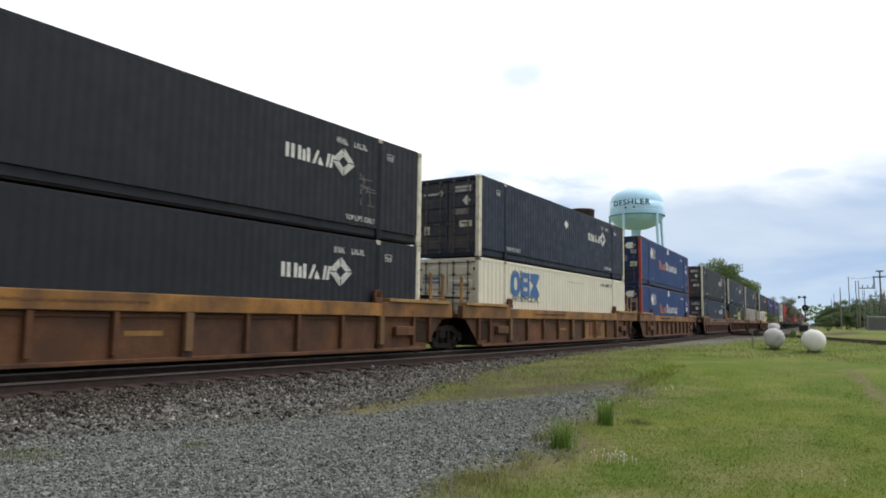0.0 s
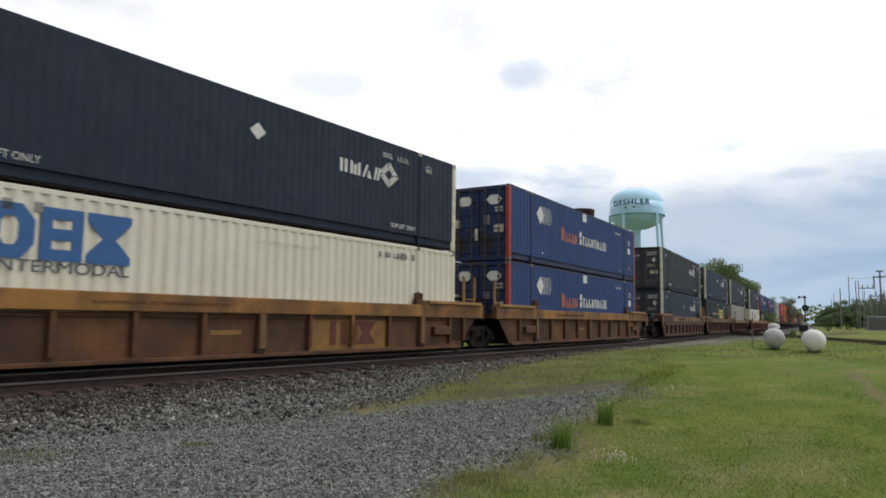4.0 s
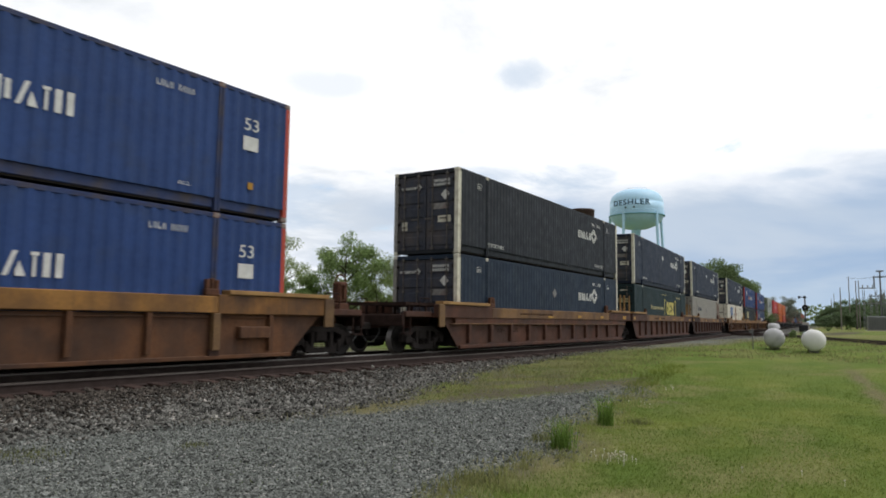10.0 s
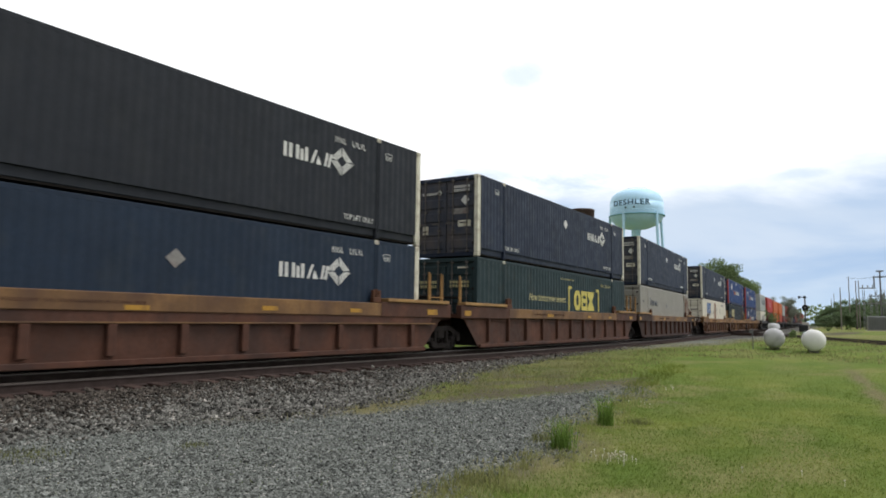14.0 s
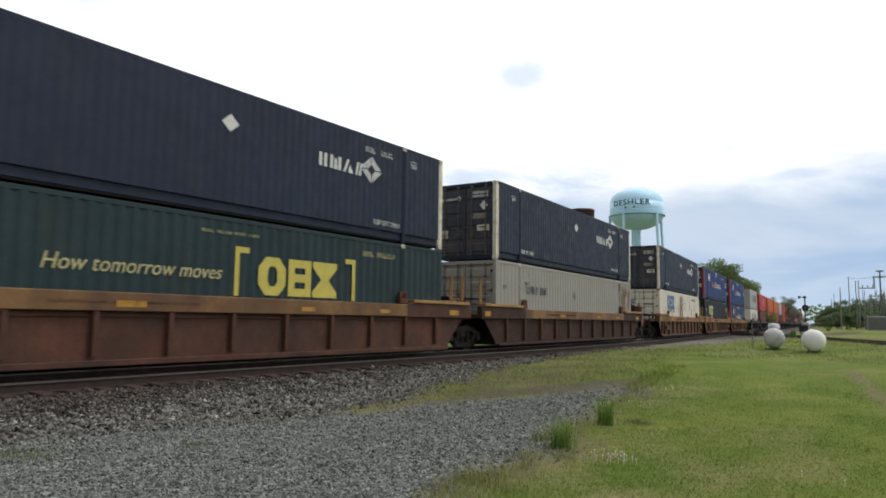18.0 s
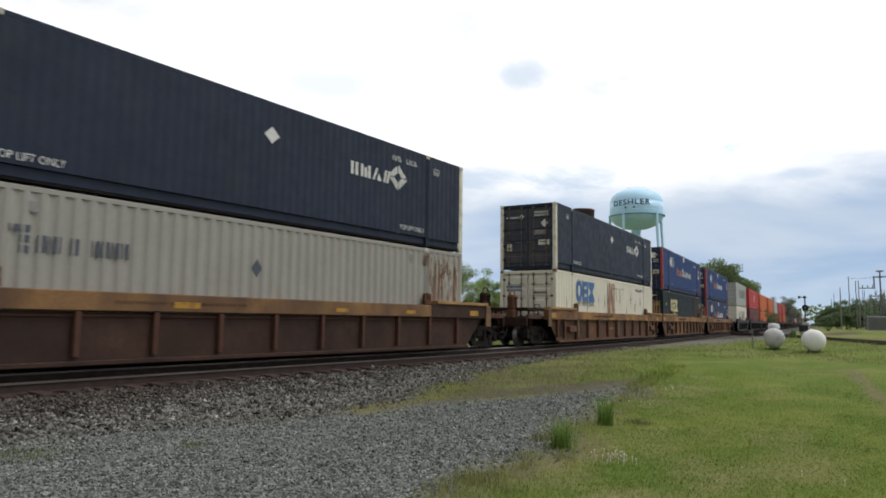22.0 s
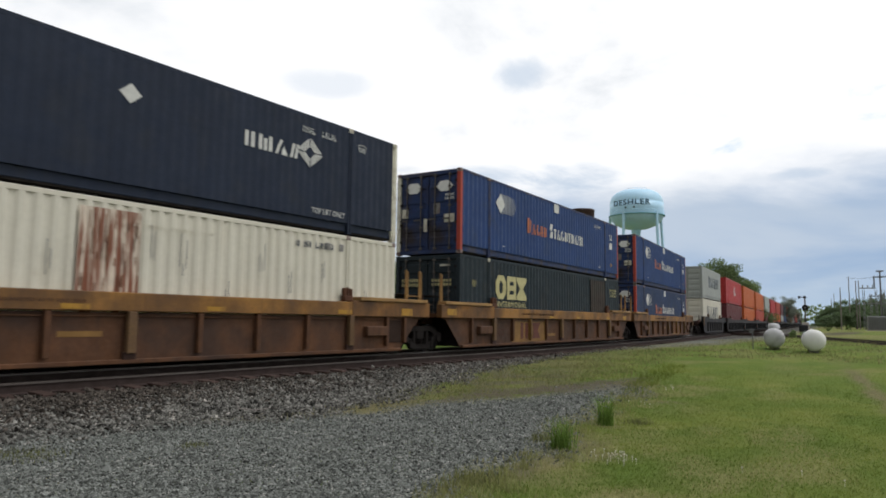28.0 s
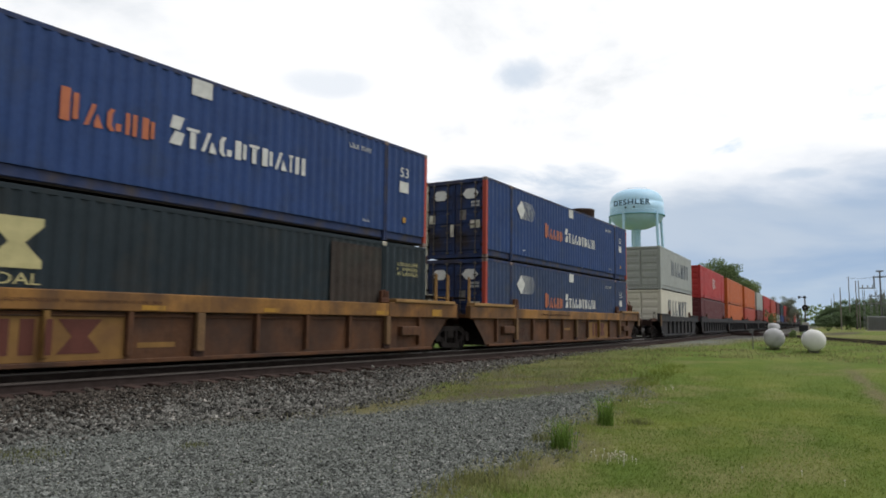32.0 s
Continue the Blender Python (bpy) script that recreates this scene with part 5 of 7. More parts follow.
def end_fittings(th, e, h, simple):
    """What the coupler end carries: end plates, a raised crossover platform with its legs, a cross beam and grab irons."""
    for y in (-1, 1):
        part("end_plate", kept(("eplate", e), lambda: Shape().box(e * 1.12, e * 1.44, -0.03, 0.03, 0.76, 1.46, 0.012).mesh("end_plate", m_endplate)), None, th, "tan steel end plate", pose(e * h, y * (OUT + 0.012), 0))
        part("grab_iron", kept(("grab", e), lambda: Shape().tube([(e * 1.5, 0, 1.12), (e * 1.5, 0, 1.62), (e * 2.0, 0, 1.62), (e * 2.0, 0, 1.12)], 0.016, 6).mesh("grab_iron", m_gear)), None, th, "thin grab iron", pose(e * h, y * 1.2, 0))
        part("step", kept(("step", e), lambda: Shape().box(e * 2.5, e * 2.86, -0.09, 0.09, 0.55, 0.58, 0.005).box(e * 2.5, e * 2.53, -0.02, 0.02, 0.55, 1.05).box(e * 2.83, e * 2.86, -0.02, 0.02, 0.55, 1.05).mesh("step", m_gear)), None, th, "hanging steel step", pose(e * h, y * 1.22, 0))
    for y in (-1.22, 1.22):
        part("deck_edge", kept(("xbeam", e), lambda: Shape().box(e * 1.46, e * 2.8, -0.06, 0.06, 1.06, 1.22, 0.012).mesh("deck_edge", m_car_brown)), None, th, "rusty tan deck edge", pose(e * h, y, 0))
    if e < 0 and not simple:
        crossover(th, e, h)


def crossover(th, e, h):
    plat = part("crossover_platform", kept(("xover", e), lambda: platform_frame(e)), None, th, "dark raised crossover platform", pose(e * h, 0, 0))
    for k in range(10):
        part("grating", kept(("xslat", e), lambda: Shape().box(0, e * 0.16, -1.15, 1.15, 1.462, 1.49).mesh("grating", m_gear)), None, plat, "", pose(e * (0.5 + k * 0.22), 0, 0))


def platform_frame(e):
    """Three joists on legs that run into one frame."""
    sh = Shape()
    for y in (-1.15, 0, 1.15):
        sh.box(e * 0.5, e * 2.66, y - 0.03, y + 0.03, 1.40, 1.46)
        for k in (0.7, 1.6, 2.5):
            sh.box(e * (k - 0.03), e * (k + 0.03), y - 0.03, y + 0.03, 1.09, 1.41)
    sh.box(e * 0.47, e * 0.53, -1.18, 1.18, 1.38, 1.455).box(e * 2.63, e * 2.69, -1.18, 1.18, 1.38, 1.455)
    return sh.mesh("crossover_platform", m_gear)


def well_car(L, first, last, paint, sheet, mark, turning, label, seed=0, simple=False):
    """One unit of an articulated well car. L: the container's length. first, last: whether its -x and +x ends carry a coupler."""
    rnd = random.Random(seed)
    th = thing("well_car", label, "well car", group="cars of the train")
    h = L / 2
    nk = (L, paint.name)
    for side in (-1, 1):
        y = side * (OUT - 0.1)
        part("side_sill", kept((nk, "sill"), lambda: Shape().box(-h + 2.0, h - 2.0, -0.1, 0.1, SILL_LO, SILL_HI, 0.015).mesh("side_sill", paint)), None, th, "", pose(0, y, 0))
        for e in (-1, 1):
            part("end_sill", kept((nk, "esill", sheet.name), lambda: Shape().box(-1.71, 1.71, -0.1, 0.1, SILL_LO - 0.02, SILL_END - 0.10, 0.015).mesh("end_sill", sheet if paint is m_car_dull else m_car_end if paint is m_car else paint)), None, th, "", pose(e * (h - 0.29), y, 0))
            part("sill_cap", kept((nk, "cap", simple), lambda: Shape().box(-1.5, 1.5, -0.15, 0.15, SILL_END - 0.095, SILL_END, 0.01).mesh("sill_cap", paint if simple else m_cap)), None, th, "worn tan sill cap", pose(e * (h - 0.25), y, 0))
            part("guide_block", kept("guide", lambda: Shape().box(-0.17, 0.17, -0.06, 0.07, 0, 0.15, 0.02).box(-0.16, -0.07, -0.05, 0.06, 0.14, 0.34, 0.015).box(-0.04, 0.04, -0.05, 0.06, 0.14, 0.36, 0.015).box(0.07, 0.16, -0.05, 0.06, 0.14, 0.33, 0.015).mesh("guide_block", m_rustblock)), None, th, "rusty container guide", pose(e * (h - 2.12), y, SILL_END - 0.13))
        def sheet_mesh(side=side):
            o = OUT - 0.13
            c = [(-h - 0.12, SHEET_LO), (h + 0.12, SHEET_LO), (h + 1.0, SILL_LO - 0.08), (h + 1.3, SILL_LO - 0.02), (-h - 1.3, SILL_LO - 0.02), (-h - 1.0, SILL_LO - 0.08)]
            return Shape().sheet(c, "y", side * o - 0.008, 0.016).mesh("side_sheet", sheet)
        part("side_sheet", kept((nk, "sheet", side, sheet.name), sheet_mesh), None, th, "rust-streaked side sheet")
        part("bottom_chord", kept((nk, "chord", sheet.name), lambda: Shape().box(-h - 0.1, h + 0.1, -0.05, 0.05, SHEET_LO - (0.06 if sheet is m_car_brown else 0.03), SHEET_LO + 0.05, 0.01).mesh("bottom_chord", sheet)), None, th, "", pose(0, side * (OUT - 0.07), 0))
        if mark.get("ledge"):
            part("side_band", kept((nk, "band"), lambda: Shape().box(-h - 0.4, h + 0.4, -0.03, 0.03, 0.865, SILL_LO, 0.006).mesh("side_band", sheet)), None, th, "upper band of the side sheet", pose(0, side * (OUT - 0.06), 0))
            if side < 0:
                part("fine_lettering", kept(("ledgebars",), lambda: bars(1.7, 0.16, 11, m_car_deep, 47)), None, th, "faint dark lettering", pose(2.6 - h, -OUT + 0.119, 0.56))
            part("side_ledge", kept((nk, "ledge"), lambda: Shape().box(-h - 0.6, h + 0.6, -0.04, 0.075, 0.84, 0.87, 0.004).mesh("side_ledge", m_car_dull)), None, th, "worn ledge along the side", pose(0, side * (OUT - 0.045), 0, 0, 0, 0 if side < 0 else 180))
        if not simple:
            part("sill_lip", kept((nk, "lip"), lambda: Shape().box(-h + 0.3, h - 0.3, -0.02, 0.02, SILL_LO - 0.105, SILL_LO - 0.075, 0.005).mesh("sill_lip", sheet)), None, th, "thin lip under the side sill", pose(0, side * (OUT - 0.105), 0))
        n = int((h - 0.3) / 1.51)
        for i in range(-n, n + 1):
            x = i * 1.51
            deep = abs(i) in (0, 4) and not simple and (sheet is m_car_sheet or mark.get("deep", False))
            half = 0.09 if deep or mark.get("ledge") else 0.055
            painted = side < 0 and mark["panel"] is not None and i == mark["panel"] + 1
            if deep:
                part("stake_foot", kept(("sfoot",), lambda: Shape().box(-0.13, 0.13, -0.03, 0.05, 0, 0.16, 0.02).mesh("stake_foot", m_car_deep)), None, th, "dark brown stake foot", pose(x, side * (OUT - 0.05), SHEET_LO + 0.03, 0, 0, 0 if side < 0 else 180))
            part("stake", kept((nk, "stake", deep, painted, mark.get("ledge", False)), lambda: Shape().box(-half, half, -0.05, 0.075, SHEET_LO + 0.12 if not deep else SHEET_LO + 0.16, 0.838 if mark.get("ledge") else SILL_LO, 0.012).mesh("stake", m_ochre if painted else sheet if not deep else m_endplate)), None, th, "", pose(x, side * (OUT - 0.06) if not deep else side * (OUT - 0.02), -0.002, 0, 0, 0 if side < 0 else 180))
        if side < 0 and not simple:
            for x, w, hh, z in mark["yellow"]:
                part("reflector_patch", kept(("ry", w, hh), lambda: Shape().box(0, w, -0.005, 0.002, 0, hh).mesh("reflector_patch", m_patch)), None, th, "yellow reflective patch", pose(x - h, -OUT - 0.003, z))
            if mark["panel"] is not None:
                x0 = mark["panel"] * 1.51
                p = part("marking_panel", kept(("mp",), lambda: Shape().box(0.06, 2.96, -0.005, 0.002, 0, 0.80).mesh("marking_panel", m_ochre)), None, th, "ochre painted panel", pose(x0, -OUT + 0.118, SHEET_LO + 0.06))
                part("brand_mark", kept(("tt", 1), lambda: Shape().box(0.74, 0.97, -0.005, 0.002, 0.12, 0.72).mesh("brand_mark", m_logo_maroon)), None, p, "maroon brand bar", pose(0, -0.006, 0))
                part("brand_mark", kept(("tt", 2), lambda: Shape().box(1.13, 1.36, -0.005, 0.002, 0.12, 0.72).mesh("brand_mark", m_logo_maroon)), None, p, "maroon brand bar", pose(0, -0.006, 0))
                part("brand_mark", kept(("tt", 3), lambda: Shape().sheet([(1.74, 0.12), (2.52, 0.12), (2.27, 0.42), (2.52, 0.72), (1.74, 0.72), (1.99, 0.42)], "y", -0.005, 0.007).mesh("brand_mark", m_logo_maroon)), None, p, "maroon brand shape", pose(0, -0.006, 0))
                part("brand_mark", kept(("tt", 4), lambda: Shape().box(1.455, 1.565, -0.005, 0.002, 0.12, 0.72).mesh("brand_mark", m_logo_maroon)), None, p, "maroon brand bar over the stake", pose(0, -0.191, 0))
            if sheet is m_car_sheet:
                part("fine_lettering", kept(("sheetbars",), lambda: bars(0.56, 0.28, 2, m_car_brown, 44)), None, th, "faint dark lettering", pose(-5.6, -OUT + 0.119, 0.42))
                part("data_plate", kept(("dplate",), lambda: Shape().box(0, 0.8, -0.005, 0.002, 0, 0.1).mesh("data_plate", m_ochre)), None, th, "worn ochre data plate", pose(-1.3, -OUT + 0.119, 0.60 if mark["panel"] != -3 else 0.38))
            part("fine_lettering", kept(("sillbars",), lambda: bars(3.0, 0.06, 40, m_car_brown, 41)), None, th, "small brown lettering", pose(1.2 - h + 3.0, -OUT - 0.004, 1.2))
            for k in (0.98, 14.72) if L > 14 and sheet is m_car_sheet else ():
                part("equipment_box", kept("eqbox", lambda: Shape().box(0, 0.85, -0.09, 0.075, 0, 0.26, 0.02).mesh("equipment_box", sheet)), None, th, "small side box", pose(k - h, -OUT + 0.06, 0.52))
            if mark.get("hatch"):
                for x in (-8.25, 7.63):
                    part("access_panel", kept(("apanel",), lambda: Shape().box(0, 0.62, -0.012, 0.01, 0, 0.62, 0.006).mesh("access_panel", m_hatch)), None, th, "dark brown access panel", pose(x, -OUT + 0.118, 0.33))
                for x in (-8.34, 8.34):
                    part("stake", kept(("hstake",), lambda: Shape().box(-0.055, 0.055, -0.05, 0.075, 0.32, SILL_LO, 0.012).mesh("stake", sheet)), None, th, "", pose(x, -OUT + 0.06, -0.002))
    # floor of the well
    for i in range(5):
        x = -h + 0.6 + i * (L - 1.2) / 4
        part("cross_bearer", kept("bearer", lambda: Shape().box(-0.22, 0.22, -OUT + 0.15, OUT - 0.15, SHEET_LO - 0.02, 0.28, 0.01).mesh("cross_bearer", m_iron)), None, th, "", pose(x, 0, 0))
    for e in (-1, 1):
        joined = not (first if e < 0 else last)
        ln = 1.30 if joined else 2.9
        part("end_deck", kept((nk, "deck", joined, e), lambda: Shape().box(e * (h + 0.1), e * (h + 1.40), -OUT + 0.21, OUT - 0.21, 1.05, 1.17, 0.01).box(e * (h + 0.12), e * (h + ln), -0.35, 0.35, 0.72, 1.05, 0.02).mesh("end_deck", sheet)), None, th, "end platform over the truck")
        part("bulkhead", kept((nk, "bulk", e), lambda: Shape().box(e * (h + 0.06), e * (h + 0.11), -OUT + 0.21, OUT - 0.21, SHEET_LO, 1.17).mesh("bulkhead", m_iron)), None, th)
        if joined and e < 0 and not simple:
            part("brake_gear", kept(("bgear",), lambda: Shape().box(-0.26, 0.2, -0.3, 0.25, 0.98, 1.50, 0.05).rod((-0.03, -0.12, 1.48), (-0.03, -0.12, 1.74), 0.07, 10).rod((-0.30, -0.1, 1.2), (0.26, -0.1, 1.2), 0.12, 12).mesh("brake_gear", m_gear)), None, th, "rust-brown brake gear over the shared truck", pose(-h - 1.72, -0.85, 0))
        if not joined:
            part("coupler_deck", kept((nk, "cdeck", e), lambda: Shape().box(e * (h + 1.42), e * (h + 2.9), -1.15, 1.15, 1.02, 1.10, 0.01).box(e * (h + 2.82), e * (h + 2.96), -1.25, 1.25, 0.78, 1.12, 0.02).mesh("coupler_deck", m_gear)), None, th, "rust-brown walkway at the coupler end")
            end_fittings(th, e, h, simple)
            part("coupler", kept(("coup", e), lambda: Shape().box(0, e * 0.55, -0.11, 0.11, 0.66, 0.88, 0.03).box(e * 0.48, e * 0.78, -0.2, 0.14, 0.62, 0.92, 0.05).mesh("coupler", m_iron)), None, th, "knuckle coupler", pose(e * (h + 2.9), 0, 0))
            hose = Shape()
            pts = [(e * 0.0, -0.45, 0.72)] + [(e * (0.06 + 0.125 * k), -0.45 + 0.02 * k, 0.66 - 0.36 * math.sin(math.pi * (k + 0.6) / 6.6)) for k in range(6)]
            hose.tube(pts, 0.022, 6)
            part("air_hose", kept(("hose", e), lambda: hose.mesh("air_hose", m_gasket)), None, th, "hanging air hose", pose(e * (h + 2.95), 0, 0))
            # brake stand, rails and steps
            if e > 0 or paint is m_car:
                part("brake_stand", kept(("bstand", paint is m_car), lambda: brake_stand_mesh(m_rustblock if paint is m_car else m_gear)), None, th, "hand-brake stand with a wheel", pose(e * (h + 2.72), -0.55, 0))
        # railing posts
        if joined and not simple:
            for dx in (0.62, 1.28) if e > 0 else (1.05,):
                part("stanchion", kept(("stan",), lambda: Shape().box(-0.055, -0.02, -0.03, 0.03, 1.16, 2.42, 0.006).box(0.02, 0.055, -0.03, 0.03, 1.16, 2.38, 0.006).box(-0.055, 0.055, -0.02, 0.02, 1.62, 1.68, 0.005).mesh("stanchion", m_cap)), None, th, "tan steel stanchion", pose(e * (h + dx), -1.24, 0))
            if e > 0:
                part("hand_rail", kept(("hrail2",), lambda: Shape().tube([(0.62, -1.24, 1.66), (1.28, -1.24, 1.66)], 0.016, 6).mesh("hand_rail", m_cap)), None, th, "thin rail", pose(h, 0, 0))
            part("walkway_grid", kept(("wgrid", e), lambda: Shape().box(e * 0.3, e * 1.36, -1.1, 1.1, 1.70, 1.73, 0.005).box(e * 0.36, e * 0.42, -0.9, -0.84, 1.17, 1.70).box(e * 0.36, e * 0.42, 0.84, 0.9, 1.17, 1.70).mesh("walkway_grid", m_iron)), None, th, "dark raised walkway", pose(e * h, 0, 0))
    # trucks: one under each coupler end, shared ones under the -x end
    truck(th, -h - (1.56 if first else 1.87), turning)
    if last:
        truck(th, h + 1.56, turning)
    return th


m_rustblock = material("rusty_casting", (0.085, 0.036, 0.020), 0.85, vary=0.3, scale=6, bump=0.3)

# ---- the train ----
SPEED, GAIN = 4.5101, 0.000694
DRIFT = (0.5, 0.25, 0.03, -0.1, -0.12, -0.05, 0.0, 0.05, 0.1, 0.18, 0.3, 0.38, 0.36, 0.28, 0.2, 0.1, 0.0)
FLOOR_Z = 0.285
TIMES = [i * 0.8 for i in range(41)]
TURN_TIMES = [i * 0.1 for i in range(321)]
CARRIED, TURNING = [], []


def gone(t):
    """How far the train has rolled after t seconds: nearly even, with a slow surge."""
    u = min(t / 2, 15.999)
    i = int(u)
    u -= i
    a, b, c, d = (DRIFT[min(max(j, 0), 16)] for j in (i - 1, i, i + 1, i + 2))
    surge = 0.5 * (2 * b + (c - a) * u + (2 * a - 5 * b + 4 * c - d) * u * u + (3 * b - a - 3 * c + d) * u ** 3)
    return SPEED * t + GAIN * t * t + surge


def train_pose(start, L, t, z=0.0):
    s = start - gone(t)
    (xa, ya, _), (xb, yb, _) = track(s), track(s + L)
    return pose((xa + xb) / 2, (ya + yb) / 2, z, 0, 0, math.degrees(math.atan2(yb - ya, xb - xa)))


def carry(th, start, L, z=0.0):
    th.matrix_basis = train_pose(start, L, 0, z)
    CARRIED.append((th, start, L, z))


def build_train():
    yellow_a = {"yellow": ((6.75, 0.5, 0.09, 1.09), (9.7, 0.45, 0.09, 1.1), (13.6, 0.5, 0.1, 1.1), (16.2, 0.5, 0.2, 0.78 + 0.3), (-1.1, 0.55, 0.2, 1.12)), "panel": -3}
    yellow_d = {"yellow": yellow_a["yellow"][:1] + ((10.0, 0.45, 0.1, 1.14), (12.9, 0.45, 0.1, 1.14), (16.3, 0.5, 0.16, 1.12)), "panel": None, "ledge": True}
    yellow_g = {"yellow": yellow_a["yellow"], "panel": None, "hatch": True}
    yellow_b = {"yellow": ((16.3, 0.5, 0.16, 1.12), (-1.2, 0.4, 0.16, 1.12), (10.0, 0.45, 0.1, 1.14), (12.9, 0.45, 0.1, 1.14), (5.4, 0.6, 0.12, 1.14)), "panel": None}
    none = {"yellow": (), "panel": 1}
    bare = {"yellow": (), "panel": None}
    hatched = {"yellow": (), "panel": None, "hatch": True}
    none_hatched = {"yellow": (), "panel": 1, "hatch": True}
    tan, brown = "rust-streaked yellow well car carrying stacked containers", "brown-rusted well car with a dull yellow sill carrying stacked containers"
    units = [
        ("A", 1.00, False, False, m_car, m_car_sheet, hatched, tan, lambda: diamond_box(m_black, False), lambda: diamond_box(m_black, True, None)),
        ("B", 20.47, False, False, m_car, m_car_sheet, none_hatched, tan, lambda: cream(False), lambda: diamond_box(m_navy, True, "d")),
        ("C", 40.23, False, True, m_car, m_car_sheet, bare, tan, striped_box, striped_box),
        ("D", 63.76, True, False, m_car_dull, m_car_brown, yellow_d, brown, lambda: diamond_box(m_slate, False, "d"), lambda: diamond_box(m_black, True)),
        ("E", 83.21, False, False, m_car_dull, m_car_brown, yellow_b, brown, lambda: green("slogan"), lambda: diamond_box(m_navy, True, "d")),
        ("F", 102.75, False, True, m_car_dull, m_car_deep, yellow_b, brown, pale, lambda: diamond_box(m_navy, True, "d")),
        ("G", 126.31, True, False, m_car, m_car_sheet, yellow_g, tan, lambda: cream(True), lambda: diamond_box(m_navy, True, "d")),
        ("H", 145.81, False, False, m_car, m_car_sheet, yellow_a, tan, lambda: green("plain"), striped_box),
        ("I", 165.47, False, True, m_car, m_car_sheet, none, tan, lambda: striped_box(m_blue_dull), striped_box),
    ]
    L = 16.15
    for i, (_, s, first, last, paint, sheet, mark, label, low, top) in enumerate(units):
        turning = []
        carry(well_car(L, first, last, paint, sheet, mark, turning, label, i), s, L)
        TURNING.extend(turning)
        a = low()
        z = FLOOR_Z + (0.05 if i == 2 else 0.0)
        carry(a, s, L, z)
        b = top()
        carry(b, s, L, z + BOX_H + 0.018)
        if i == 0:
            scratched(b, L)
    # the far part of the train: other owners' boxes on dark cars
    dark = "dark grey well car carrying stacked containers"
    lettered = lambda mat, x, w, h, n: (lambda th, L: brand_row(th, L, ("pair", "wedge", "ring", "triple", "hourglass", "bar")[:n], x, 1.1, ((w / n * 0.8, h, w / n * 0.2),) * n, mat, "large brand shape"))
    far = [
        (190.2, 12.19, "white", m_cream, "light grey-green", m_greygreen, lettered(m_logo_dark, 2.4, 7.4, 1.15, 6), lettered(m_logo_dark, 3.7, 7.2, 1.05, 6)),
        (207.2, 16.15, "maroon", m_maroon, "red", m_red, None, lettered(m_logo_white, 7.4, 2.0, 1.0, 3)),
        (226.4, 16.15, "orange", m_box_orange, "orange", m_box_orange, None, None),
        (245.6, 16.15, "red-orange", m_orange, "orange", m_box_orange, None, None),
        (265.2, 12.19, "maroon", m_maroon, "light grey", m_grey, None, None),
        (280.6, 16.15, "red-orange", m_orange, "red", m_red, None, None),
        (300.0, 16.15, "orange", m_box_orange, "red-orange", m_orange, None, None),
        (319.4, 12.19, "light grey", m_grey, "maroon", m_maroon, None, None),
        (335.0, 16.15, "blue", m_blue, "dark green", m_green, None, None),
        (354.4, 16.15, "maroon", m_maroon, "red", m_red, None, None),
        (373.8, 12.19, "orange", m_box_orange, "maroon", m_maroon, None, None),
        (389.4, 16.15, "light grey", m_grey, "blue", m_blue, None, None),
        (408.8, 16.15, "maroon", m_maroon, "maroon", m_maroon, None, None),
        (428.2, 12.19, "red", m_red, "orange", m_box_orange, None, None),
        (443.8, 16.15, "light grey", m_grey, "maroon", m_maroon, None, None),
        (463.2, 16.15, "blue", m_blue, "red", m_red, None, None),
        (482.6, 16.15, "maroon", m_maroon, "light grey", m_grey, None, None),
    ]
    for i, (s, L, n0, m0, n1, m1, k0, k1) in enumerate(far):
        turning = [] if i < 2 else None
        carry(well_car(L, i == 0, False, m_car_dark, m_car_dark, bare, turning, dark, 50 + i, simple=True), s, L)
        TURNING.extend(turning or [])
        carry(plain(n0, m0, L, [k0] if k0 else ()), s, L, FLOOR_Z)
        carry(plain(n1, m1, L, [k1] if k1 else ()), s, L, FLOOR_Z + BOX_H + 0.018)


build_train()


def aim(az, dist, z=0.0):
    a = radians(az)
    return Vector((dist * math.cos(a), dist * math.sin(a), z))


